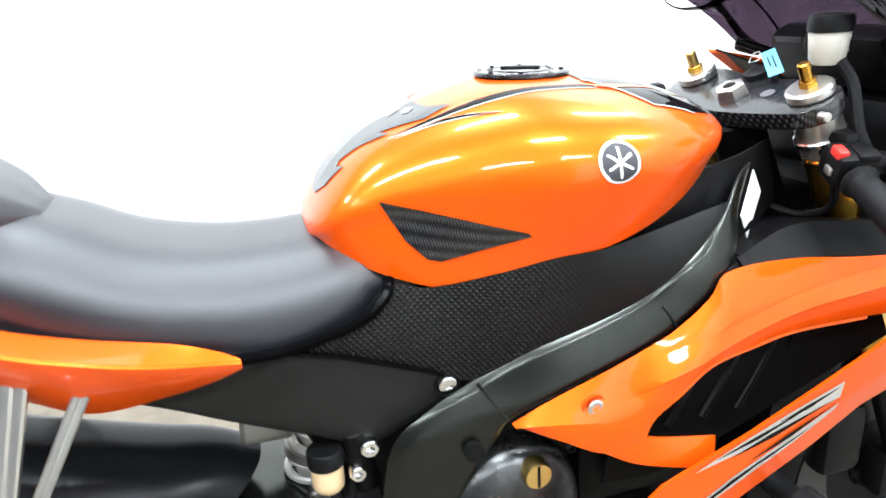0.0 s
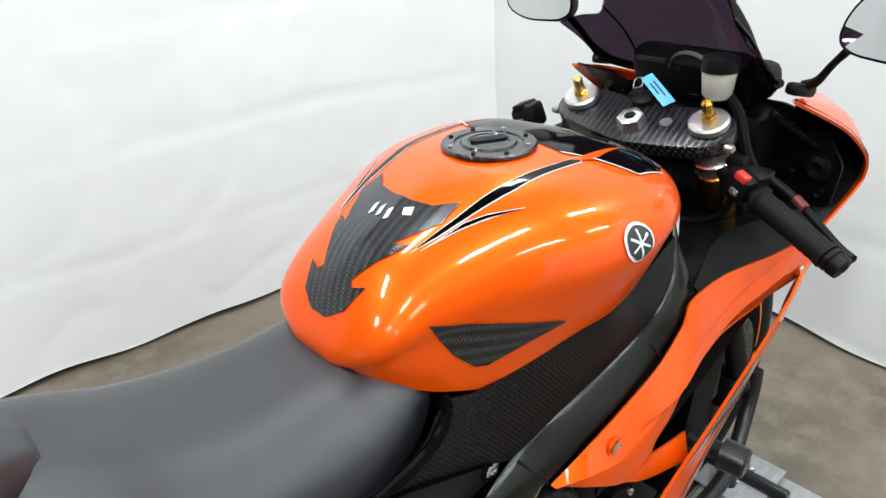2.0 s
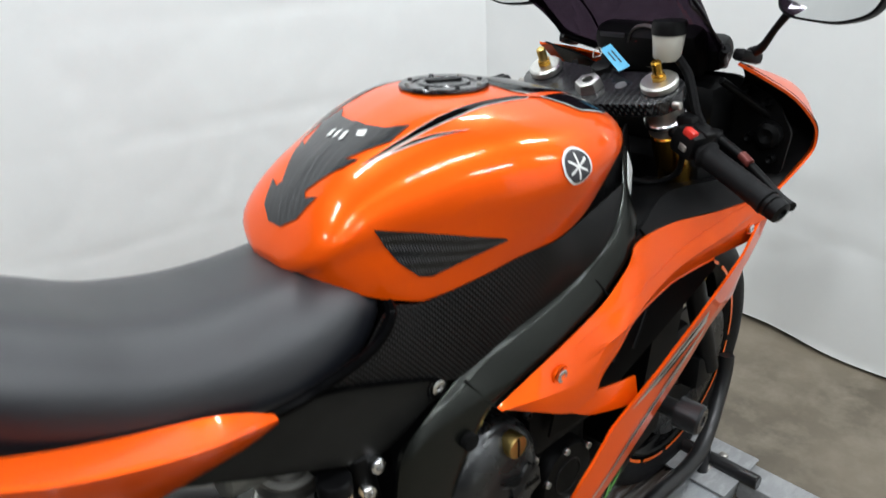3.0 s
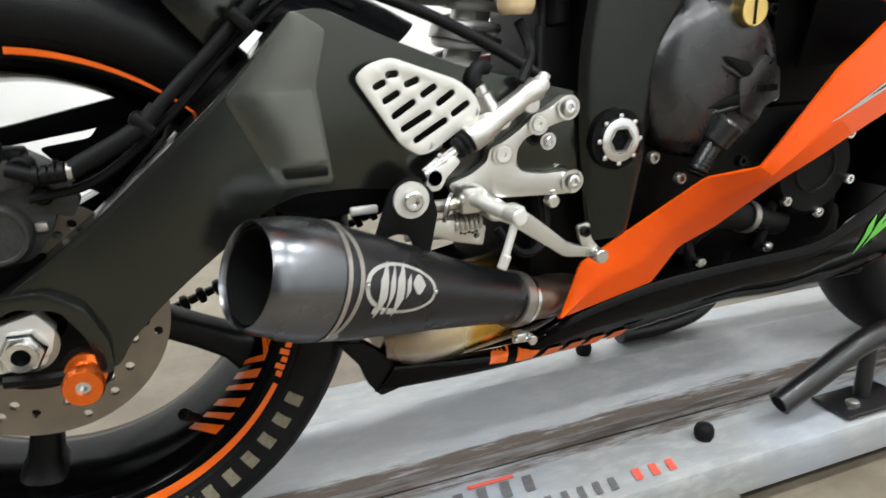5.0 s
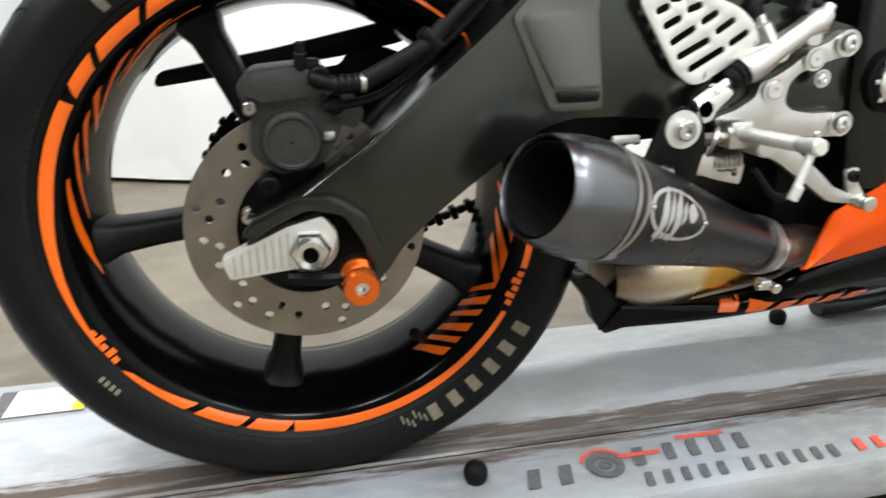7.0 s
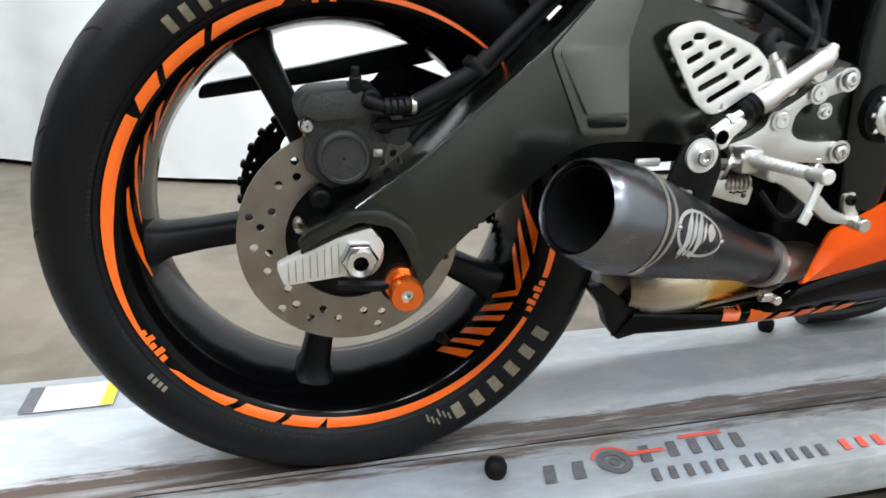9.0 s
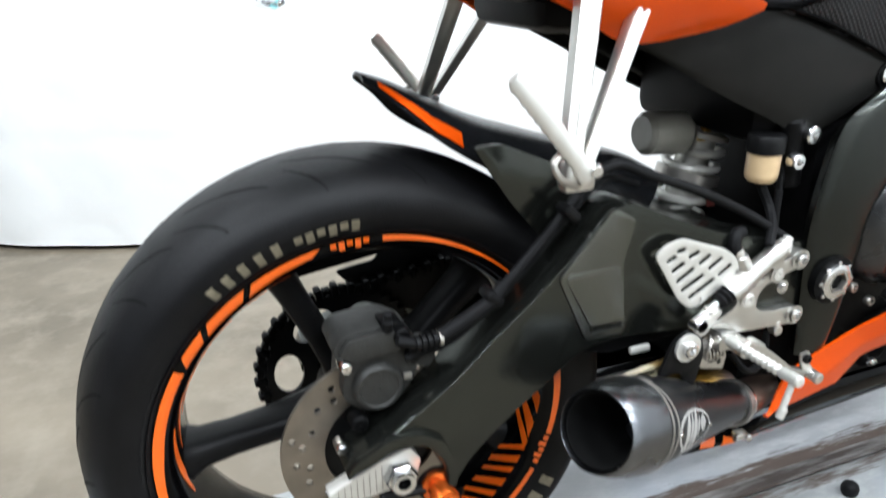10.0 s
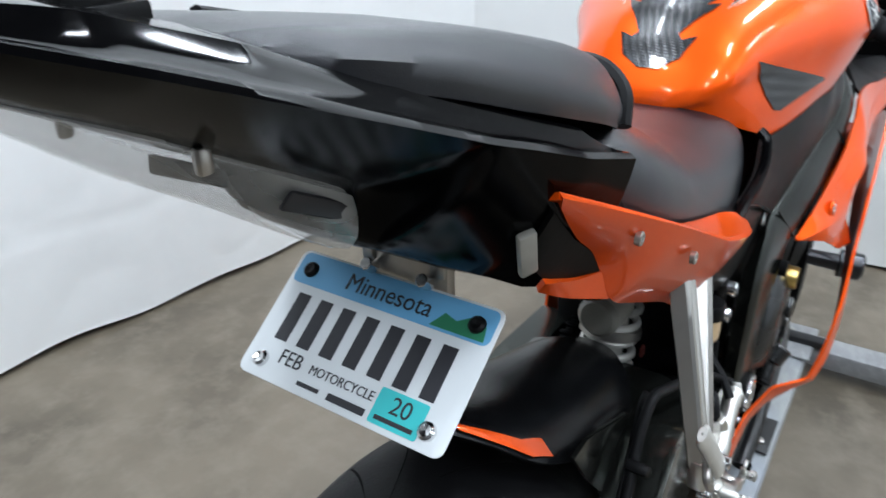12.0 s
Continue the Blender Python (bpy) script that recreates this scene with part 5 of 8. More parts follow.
# handlebars, controls and levers, both sides
for s in (-1, 1):
    def P(x, y, z):
        return (x, -s * y, z)
    top = Vector((1.078, s * 0.107, 0.945))
    bar = part("handlebar", rod(P(1.098, -0.125, 0.872), P(1.052, -0.306, 0.806), 0.011, 16), MATTBLACK, bike, "black clip-on handlebar with ribbed grip")
    part("bar_clamp", box(1.106, s * 0.140, 0.880, 0.030, 0.036, 0.034, 0.006), MATTBLACK, bar)
    part("clamp_collar", rod(top + FD * 0.060, top + FD * 0.070, 0.0315, 24, 0.002), CHROME, bar)
    g0, g1 = Vector(P(1.083, -0.188, 0.850)), Vector(P(1.056, -0.298, 0.810))
    part("grip", along(g0, g1, [(0, 0.001), (0, 0.0205), (0.004, 0.0215), (0.008, 0.0175)] + [(0.010 + 0.0052 * k, 0.0172 if k % 2 else 0.0164) for k in range(20)] + [(0.118, 0.0185), (0.120, 0.001)], 20), GRIP, bar, "black rubber grip")
    part("bar_end", along(g1, g1 + (g1 - g0), [(0.0, 0.001), (0.0, 0.0165), (0.006, 0.0170), (0.007, 0.0145), (0.009, 0.0145), (0.010, 0.0165), (0.022, 0.0155), (0.024, 0.008), (0.018, 0.006), (0.018, 0.001)], 22), MATTBLACK, bar)
    shift = (0, 0, 0) if s < 0 else (-0.03, -0.040, 0.035)
    sw_m = Matrix.Translation(P(1.092 + shift[0], -0.160 + shift[1], 0.860 + shift[2])) @ Euler((radians(-20 * s), 0, radians(14 * s))).to_matrix().to_4x4()
    house = part("switch_housing", moved(merge(box(0, 0, 0.002, 0.046, 0.044, 0.042, 0.009), box(0.012, -s * -0.006, 0.020, 0.026, 0.030, 0.012, 0.004)), sw_m), MATTBLACK, bar, "black switch housing")
    part("switch", moved(box(-0.016, s * 0.004, 0.022, 0.013, 0.020, 0.012, 0.003), sw_m), RED if s < 0 else MATTBLACK, house, "red engine stop switch" if s < 0 else "")
    part("button", moved(box(-0.022, s * 0.006, 0.0, 0.008, 0.014, 0.010, 0.002), sw_m), STEEL, house)
    part("lever_bracket", box(1.122, s * 0.168, 0.862, 0.040, 0.034, 0.024, 0.006), MATTBLACK, bar)
    part("lever", tube([P(1.132, -0.178, 0.862), P(1.128, -0.215, 0.846), P(1.112, -0.262, 0.823), P(1.094, -0.300, 0.806), P(1.084, -0.318, 0.802)], [0.008, 0.0065, 0.006, 0.0055, 0.007], 26, 10), MATTBLACK, bar)
    part("lever_adjuster", rod(P(1.124, -0.222, 0.846), P(1.116, -0.240, 0.838), 0.0072, 12), REDTRANS, bar, "red lever adjuster")
    part("cable", tube([P(1.090, -0.150, 0.850), P(1.11, -0.13, 0.80), P(1.10, -0.09, 0.78), P(1.05, -0.05, 0.80)], 0.005, 20, 8), GRIP, bar)
# front brake fluid reservoir
res = part("brake_reservoir", lathe([(0.970, 0.001), (0.970, 0.015), (0.976, 0.020), (1.008, 0.0235), (1.010, 0.0225), (1.010, 0.001)], "z", (1.105, -0.100, 0), 36), MILKY, bike, "milky front brake fluid reservoir")
part("reservoir_cap", lathe([(1.008, 0.001), (1.008, 0.0250), (1.020, 0.0252), (1.027, 0.0235), (1.030, 0.001)], "z", (1.105, -0.100, 0), 36), MATTBLACK, res, "black screw cap")
part("reservoir_bracket", tube([(1.11, -0.115, 0.975), (1.118, -0.13, 0.95), (1.115, -0.15, 0.90), (1.12, -0.165, 0.87)], 0.007, 18, 8), GRIP, res)

# ---- front cowl, screen, instruments, mirrors ----
edge = [(1.155, 0.186, 0.968), (1.215, 0.208, 0.935), (1.275, 0.226, 0.900), (1.318, 0.240, 0.862), (1.338, 0.244, 0.838), (1.345, 0.242, 0.806), (1.318, 0.236, 0.782), (1.270, 0.226, 0.752), (1.200, 0.226, 0.735)]
nose = [(1.36, 0.105, 0.905), (1.42, 0.105, 0.900), (1.49, 0.10, 0.885), (1.54, 0.095, 0.866), (1.56, 0.09, 0.850), (1.56, 0.09, 0.830), (1.53, 0.10, 0.790), (1.46, 0.12, 0.750), (1.38, 0.14, 0.72)]
for s in (-1, 1):
    a, b = spline(edge, 40), spline(nose, 40)
    mid = [(0.6 * p[0] + 0.4 * q[0], 0.6 * p[1] + 0.4 * q[1] + 0.012, 0.6 * p[2] + 0.4 * q[2] + 0.006) for p, q in zip(a, b)]
    rows = []
    for i in range(40):
        for_i = spline([a[i], mid[i], b[i]], 12)
        rows.append([(p[0], s * p[1], p[2]) for p in for_i])
    cowl = part("front_cowl", thicken(grid(rows), 0.004), ORANGE, bike, "glossy orange front cowl", 60)
    # black liner and ducts inside the cowl
    rows = []
    for i in range(40):
        c = np.array((1.25, 0.10, 0.86))
        rows.append([tuple(np.array((p[0], s * p[1], p[2]))) for p in [(a[i] * (1 - v) + c * v) + np.array((0.012 + 0.06 * math.sin(v * 3.1), -0.004, 0)) for v in np.linspace(0, 1, 10)]])
    part("cowl_liner", thicken(grid(rows), 0.003), MATTBLACK, cowl)
    part("duct", lathe([(1.258, 0.012), (1.262, 0.020), (1.275, 0.022), (1.285, 0.018), (1.285, 0.001), (1.262, 0.001)], "x", (0, s * 0.195, 0.838), 28), DEEPBLACK, cowl)
    for yy, zz in ((0.150, 0.905), (0.185, 0.890), (0.165, 0.830), (0.205, 0.800)):
        part("liner_screw", lathe([(1.268, 0.0005), (1.262, 0.006), (1.275, 0.007), (1.275, 0.0005)], "x", (0, s * yy, zz), 14), DEEPBLACK, cowl)
    part("brace", rod((1.20, s * 0.14, 0.93), (1.30, s * 0.20, 0.85), 0.006), DEEPBLACK, cowl)
    # mirror
    mc = Vector((1.186, s * 0.282, 1.072))
    facing = Vector((-1, 0.20 if s < 0 else -0.05, 0.11 if s < 0 else 0.14)).normalized()
    out = (Vector((0, 0, 1)).cross(facing) * -s).normalized()
    up = facing.cross(out) * -s
    mm = Matrix(((out.x, up.x, facing.x, mc.x), (out.y, up.y, facing.y, mc.y), (out.z, up.z, facing.z, mc.z), (0, 0, 0, 1)))
    foot = mm @ Vector((-0.058, -0.036, -0.010))
    stalk = part("mirror", tube([(1.222, s * 0.170, 0.970), (1.220, s * 0.186, 0.980), tuple((Vector((1.220, s * 0.186, 0.980)) + foot) / 2 + Vector((0, 0, 0.002))), tuple(foot)], [0.009, 0.0058, 0.0052, 0.0065], 24, 12), MATTBLACK, bike, "black rear-view mirror on a thin stalk")
    part("mirror_base", moved(box(0, 0, 0, 0.050, 0.022, 0.018, 0.006), Matrix.Translation((1.218, s * 0.168, 0.966)) @ Euler((0, radians(15), radians(12 * s))).to_matrix().to_4x4()), MATTBLACK, stalk)
    shape = rounded([(-0.074, -0.030), (-0.052, -0.045), (0.020, -0.049), (0.066, -0.034), (0.078, 0.004), (0.062, 0.038), (0.0, 0.049), (-0.044, 0.040), (-0.068, 0.006)], 0.022, 6)
    back = []
    for d, k in ((0.0, 0.965), (0.002, 1.0), (-0.010, 1.02), (-0.026, 0.90), (-0.040, 0.60), (-0.046, 0.25)):
        back.append([mm @ Vector((p[0] * k, p[1] * k, d)) for p in shape])
    part("mirror_shell", grid(back, close_v=True, caps=True), MATTBLACK, stalk)
    glass = bmesh.new()
    glass.faces.new([glass.verts.new(mm @ Vector((p[0] * 0.945, p[1] * 0.93, 0.0032))) for p in shape])
    part("mirror_glass", thicken(glass, 0.001), MIRRORGLASS, stalk, "mirror glass")

# smoked screen: from its rear edge forward and down to the nose, with side wings
half_rear = [(1.072, -0.148, 1.054), (1.096, -0.130, 1.062), (1.120, -0.110, 1.064), (1.116, -0.100, 1.088), (1.114, -0.086, 1.116), (1.118, -0.055, 1.140), (1.122, 0.0, 1.150)]
half_base = [(1.180, -0.152, 0.981), (1.212, -0.132, 0.966), (1.256, -0.113, 0.949), (1.305, -0.090, 0.933), (1.355, -0.062, 0.921), (1.392, -0.030, 0.913), (1.402, 0.0, 0.911)]
mirrored = [[(x, -y, z) for x, y, z in h[-2::-1]] for h in (half_rear, half_base)]
rear_line, base_line = spline(half_rear + mirrored[0], 73), spline(half_base + mirrored[1], 73)
rows = []
for k in range(73):
    lift = max(0.0, 1 - abs(k - 36) / 30) ** 0.7
    middle = rear_line[k] * 0.5 + base_line[k] * 0.5 + np.array((0.0, 0.0, 0.004 + 0.026 * lift))
    rows.append(spline([rear_line[k], middle, base_line[k]], 24))
screen = part("windscreen", thicken(grid(rows), 0.003), SMOKE, bike, "dark smoked double-bubble windscreen", 60)
part("screen_mount", tube(half_base + mirrored[1], 0.007, 50, 8), MATTBLACK, screen)
for k in range(7):
    a, b = rows[20 + k][3], rows[20 + k][4]
    part("screen_print", rod(Vector(a) + Vector((0, 0, 0.0018)), Vector(b) + Vector((0, 0, 0.0018 - 0.004 * (k % 2))), 0.0016, 6), INK, screen)
for k in (12, 60):
    part("screen_fold", tube([tuple(q + np.array((0, 0, 0.001))) for q in rows[k][::4]], 0.0018, 24, 6), INK, screen)
dash = part("instrument_panel", moved(merge(box(0, 0, 0, 0.05, 0.20, 0.085, 0.022), box(0.03, 0, -0.02, 0.06, 0.24, 0.05, 0.02)), Matrix.Translation((1.222, 0.0, 0.965)) @ Euler((0, radians(-25), 0)).to_matrix().to_4x4()), MATTBLACK, bike, "black instrument panel with round dial")
dm = Matrix.Translation((1.199, -0.012, 0.972)) @ Euler((0, radians(-25), 0)).to_matrix().to_4x4()
part("dial_ring", moved(lathe([(0, 0.036), (-0.006, 0.036), (-0.007, 0.0385), (0, 0.040)], "x", (0, 0, 0), 40), dm), STEEL, dash)
part("dial", moved(lathe([(-0.003, 0.0005), (-0.003, 0.036), (0, 0.036), (0, 0.0005)], "x", (0, 0, 0), 40), dm), INK, dash)
part("needle", moved(box(-0.005, 0.008, -0.008, 0.0012, 0.030, 0.002, 0.0004), dm @ Euler((radians(40), 0, 0)).to_matrix().to_4x4()), RED, dash)
part("display", moved(box(-0.002, 0.068, 0.0, 0.004, 0.050, 0.040, 0.002), dm), INK, dash)
for s in (-1, 1):
    wall_pts = [(0.0, 0.925), (0.130, 0.925), (0.195, 0.895), (0.228, 0.845), (0.220, 0.775), (0.0, 0.745)]
    bm = slab([rounded(wall_pts, 0.01)], 0, 0.006)
    bmesh.ops.transform(bm, matrix=Matrix(((0, 1, 0, 1.276), (s, 0, 0, 0), (0, 0, 1, 0), (0, 0, 0, 1))), verts=bm.verts)
    part("inner_bulkhead", bm, DEEPBLACK, bike)
part("cowl_bracket", merge(box(1.26, 0, 0.86, 0.10, 0.26, 0.12, 0.03), box(1.20, 0, 0.76, 0.10, 0.30, 0.10, 0.03)), DEEPBLACK, bike)
# dark inner tray between fairing and fork
panel("inner_fairing", [(0.925, -0.190, 0.785), (1.02, -0.165, 0.800), (1.12, -0.165, 0.790), (1.25, -0.200, 0.780)], [(0.930, -0.197, 0.774), (1.04, -0.203, 0.771), (1.12, -0.215, 0.762), (1.25, -0.228, 0.757)], MATTBLACK, bike, "matt black inner fairing panel")
panel("inner_fairing", [(0.880, -0.188, 0.742), (0.91, -0.190, 0.772), (0.96, -0.188, 0.783)], [(0.870, -0.10, 0.70), (0.91, -0.10, 0.73), (0.96, -0.10, 0.755)], MATTBLACK, bike)
panel("inner_fairing", [(0.955, -0.060, 0.760), (1.04, -0.055, 0.770), (1.14, -0.055, 0.77), (1.28, -0.06, 0.77)], [(0.950, -0.182, 0.776), (1.03, -0.168, 0.792), (1.12, -0.170, 0.786), (1.25, -0.203, 0.778)], MATTBLACK, bike)
panel("inner_fairing", [(0.955, 0.060, 0.760), (1.04, 0.055, 0.770), (1.14, 0.055, 0.77), (1.28, 0.06, 0.77)], [(0.950, 0.182, 0.776), (1.03, 0.168, 0.792), (1.12, 0.170, 0.786), (1.25, 0.203, 0.778)], MATTBLACK, bike)

# ---- rear wheel trim ----
def taper_tape(a0, a1, w0, w1):
    """Tape on the rim's lip that runs from width w0 to w1, its ends cut on the slant."""
    rows = []
    for v in np.linspace(0, 1, 26):
        row = []
        for q in (0, 0.34, 0.67, 1):
            w = w0 + (w1 - w0) * v
            r = 0.2313 - w * q
            a = radians(a0 + (a1 - a0) * v + (2.4 * q if a1 - a0 < 22 else 0))
            y = -0.0793 + 0.25 * max(0.0, 0.2245 - r) * 2.6 + 0.0012 * q
            row.append((AX + r * math.cos(a), y, AZ + r * math.sin(a)))
        rows.append(row)
    return thicken(grid(rows), 0.0008)


for a0, a1, w0, w1 in ((102, 120, 0.0070, 0.0108), (122, 134, 0.0108, 0.0108), (136, 144, 0.0106, 0.0104), (148, 172, 0.0105, 0.0110), (172, 208, 0.0110, 0.0030), (216, 234, 0.0040, 0.0105), (236.5, 248, 0.0105, 0.0110), (250, 260, 0.0110, 0.0110), (262.5, 296, 0.0110, 0.0085), (296, 330, 0.0085, 0.0050), (343, 366, 0.0060, 0.0085)):
    part("rim_tape", taper_tape(a0, a1, w0, w1), TANORANGE, rear_wheel, "orange rim tape")
    part("rim_tape", arc_strip(0.2245, 0.2312, 0.0785, a0, a1, AX, AZ), TANORANGE, rear_wheel)
for base in (89.5, 204, 332):
    for k in range(5):
        part("rim_print", arc_strip(0.2215 if k % 2 else 0.2250, 0.2310, -0.0788, base + 2.1 * k, base + 2.1 * k + 1.5, AX, AZ, 3, -0.0768), TANORANGE, rear_wheel)


rows = []
for a in np.linspace(86, 40, 24):
    q = (a - 40) / 46
    rows.append([(r * math.cos(radians(a)), -0.0785, AZ + r * math.sin(radians(a))) for r in (0.2278 - 0.0028 * q, 0.2290 + 0.0018 * q)])
part("rim_tape", thicken(grid(rows), 0.0008), TANORANGE, rear_wheel)


def on_barrel(a, v):
    """A place on the inner slope of the rim, v from its edge inwards."""
    y = -0.0690 + 0.0225 * v
    r = float(np.interp(y, [-0.0685, -0.0459, 0.0], [0.2130, 0.2060, 0.1990])) - 0.0007
    return (r * math.cos(radians(a)), y, AZ + r * math.sin(radians(a)))


def stroke(a0, v0, a1, v1, w0, w1):
    """A slanted bar on the inner slope, of width w0 to w1 degrees."""
    rows = []
    for t in np.linspace(0, 1, 8):
        a, v, w = a0 + (a1 - a0) * t, v0 + (v1 - v0) * t, w0 + (w1 - w0) * t
        rows.append([on_barrel(a + q * w, v) for q in (-0.5, -0.17, 0.17, 0.5)])
    return thicken(grid(rows), 0.0006)


# slanted plain bars one after another, then longer swept ones
for k, (a, w) in enumerate(((-54, 3.4), (-49, 2.4), (-44, 3.2), (-38.5, 2.2), (-34, 3.0), (-29, 2.2))):
    part("rim_sign", stroke(a + 4.5, 0.10, a - 3.0, 1.75, w, w * 0.8), TANORANGE, rear_wheel, "orange slanted rim graphic" if k == 0 else "")
for a0, v0, a1, v1, w0, w1 in ((-24, 0.1, -13, 1.8, 2.4, 2.0), (-18, 0.15, -5, 1.8, 4.0, 2.2), (-8, 0.1, 4, 1.6, 4.5, 1.6), (112, 0.30, 128, 0.60, 1.2, 1.2), (120, 0.15, 136, 1.0, 2.2, 1.2), (124, 0.8, 140, 1.5, 1.4, 1.0), (132, 0.15, 150, 1.3, 2.6, 1.2), (143, 0.15, 154, 1.5, 2.2, 1.4), (150, 0.3, 166, 1.6, 2.6, 1.0), (156, 0.15, 168, 1.0, 2.4, 1.6), (163, 0.6, 178, 1.6, 2.2, 1.0), (168, 0.15, 186, 1.2, 3.2, 1.2)):
    part("rim_sign", stroke(a0, v0, a1, v1, w0 * 1.5, w1 * 1.3), TANORANGE, rear_wheel)


def side_print(a0, a1, r0, r1, lift=0.0007):
    """A patch on the tyre's flank between two radii."""
    tr = sorted((r, y) for y, r in TYRE[:5])
    rows = []
    for a in np.linspace(a0, a1, max(3, int((a1 - a0) / 1.2))):
        rows.append([(r * math.cos(radians(a)), float(np.interp(r, [q[0] for q in tr], [q[1] for q in tr])) - lift, AZ + r * math.sin(radians(a))) for r in np.linspace(r0, r1, 4)])
    return thicken(grid(rows), 0.0005)


for base, step, cnt, r0, r1 in ((-63, 6.0, 6, 0.2435, 0.2600), (110, 4.0, 5, 0.2425, 0.2570)):
    for k in range(cnt):
        part("tyre_bar", side_print(base + step * k, base + step * (k + 0.45), r0, r1), TYREPRINT, rear_wheel, "faded tan print bar on the tyre" if k == 0 else "")
for k in range(4):
    part("tyre_bar", side_print(214 + 1.5 * k, 214.9 + 1.5 * k, 0.2445, 0.2500), TYREPRINT, rear_wheel)
for base, cnt in ((150, 22), (196, 10), (236, 24), (10, 14)):
    for k in range(cnt):
        part("tyre_emboss", side_print(base + 1.3 * k, base + 1.3 * k + (0.8 if k % 3 else 0.45), 0.2400, 0.2432 if k % 4 else 0.2420, 0.0004), EMBOSS, rear_wheel)
for k in range(6):
    part("tyre_mark", side_print(-70 + 1.1 * k, -69.5 + 1.1 * k, 0.240 + 0.004 * (k % 3), 0.248 + 0.004 * (k % 3)), TYREPRINT, rear_wheel)
    part("tyre_mark", side_print(92 + 2.6 * k, 93.8 + 2.6 * k, 0.242 + 0.004 * (k % 2), 0.254), TYREPRINT, rear_wheel)
part("tyre_bead_ring", lathe([(-0.0800, 0.2345), (-0.0812, 0.2360), (-0.0825, 0.2375), (-0.0800, 0.2380)], "y", (AX, 0, AZ), 96), RUBBER, rear_wheel)


def tread(a, y0, y1, sweep, w=0.0028):
    """A dark curved strip just above the tread, painting the shade of a groove."""
    ys, rs = [p[0] for p in TYRE[3:]], [p[1] for p in TYRE[3:]]
    rows = []
    for v in np.linspace(0, 1, 12):
        y = y0 + (y1 - y0) * v
        r = float(np.interp(-abs(y), ys, rs)) + 0.00035
        aa = radians(a + sweep * v ** 1.4)
        half = w / r * (0.35 + 0.65 * math.sin(math.pi * min(1, v + 0.12)))
        rows.append([(r * math.cos(aa + q * half), y, AZ + r * math.sin(aa + q * half)) for q in (-0.5, 0.5)])
    return thicken(grid(rows), 0.0003)


for k in range(18):
    a = 20 * k + 7
    for s in (1, -1):
        part("tread_groove_shade", tread(a + (10 if s < 0 else 0), s * 0.076, s * 0.030, 9 if k % 2 else 6), SHADESCUFFBLACK, rear_wheel)
        part("tread_groove_shade", tread(a + 10 + (10 if s < 0 else 0), s * 0.050, s * 0.008, 16), SHADESCUFFBLACK, rear_wheel)
# swept flame on the rim's slope
rows = []
for t in np.linspace(0, 1, 20):
    rows.append([on_barrel(166 + 28 * t, 0.1 + 1.2 * t + q * 0.42 * math.sin(math.pi * (0.1 + 0.85 * t))) for q in (-0.5, 0.0, 0.5)])
part("rim_flame", thicken(grid(rows), 0.0006), TANORANGE, rear_wheel)
part("valve", merge(rod((0.118, -0.035, AZ - 0.160), (0.108, -0.050, AZ - 0.146), 0.005), rod((0.108, -0.050, AZ - 0.146), (0.104, -0.056, AZ - 0.140), 0.0065)), MATTBLACK, rear_wheel)

# chain: plates strung round the sprocket and along both runs
links = []
path = [(0.585, 0.492)] + [(0.1065 * math.cos(radians(a)), AZ + 0.1065 * math.sin(radians(a))) for a in range(78, 283, 5)] + [(0.585, 0.408)]
pp = polyline(path, 150)
for i in range(149):
    c, d = (pp[i] + pp[i + 1]) / 2, pp[i + 1] - pp[i]
    ang = -math.atan2(d[1], d[0])
    links.append(moved(box(0, 0, 0, 0.0092 if i % 2 else 0.0105, 0.017 if i % 2 else 0.011, 0.0165 if i % 2 else 0.0085, 0.003 if i % 2 else 0.002), Matrix.Translation((c[0], 0.079, c[1])) @ Euler((0, ang, 0)).to_matrix().to_4x4()))
chain = part("drive_chain", merge(*links), DEEPBLACK, bike, "black drive chain")
part("chain_guard", slab([rounded([(-0.150, 0.428), (-0.02, 0.446), (0.05, 0.456), (0.12, 0.470), (0.20, 0.51), (0.20, 0.545), (0.10, 0.492), (-0.02, 0.466), (-0.145, 0.444)], 0.008)], 0.086, 0.104, 0.003), MATTBLACK, bike, "black chain guard")
part("chain_guard_side", slab([rounded([(-0.000, 0.440), (0.051, 0.447), (0.060, 0.460), (0.100, 0.466), (0.150, 0.448), (0.175, 0.394), (0.104, 0.364), (0.029, 0.404)], 0.006)], 0.090, 0.094, 0.001), MATTBLACK, bike, "black plate beside the upper chain run")

# ---- axle, adjuster block, spool ----
block = part("axle_block", slab([rounded([(-0.074, 0.311), (-0.068, 0.293), (0.001, 0.300), (0.018, 0.308), (0.024, 0.327), (0.012, 0.344), (-0.019, 0.336)], 0.003)], -0.1545, -0.138, 0.0015), SATINALU, sw, "silver grooved axle adjuster block")
for k in range(8):
    x = -0.064 + 0.0065 * k
    part("mark", slab([[(x, 0.296 + 0.0008 * k), (x + 0.0009, 0.296 + 0.0008 * k), (x + 0.0009, 0.314 + 0.0024 * k), (x, 0.314 + 0.0024 * k)]], -0.1553, -0.1540), STEEL, block)
nut = part("axle_nut", lathe([(-0.164, 0.008), (-0.164, 0.0215), (-0.168, 0.0220), (-0.1685, 0.018), (-0.184, 0.0175), (-0.186, 0.0155), (-0.186, 0.0105), (-0.178, 0.0095), (-0.178, 0.0002), (-0.164, 0.0002)], "y", (0, 0.020, AZ), 6), CHROME, sw, "large steel axle nut")
part("axle_washer", lathe([(-0.163, 0.010), (-0.163, 0.0245), (-0.167, 0.0245), (-0.167, 0.010)], "y", (0, 0.020, AZ), 36), STEEL, nut)
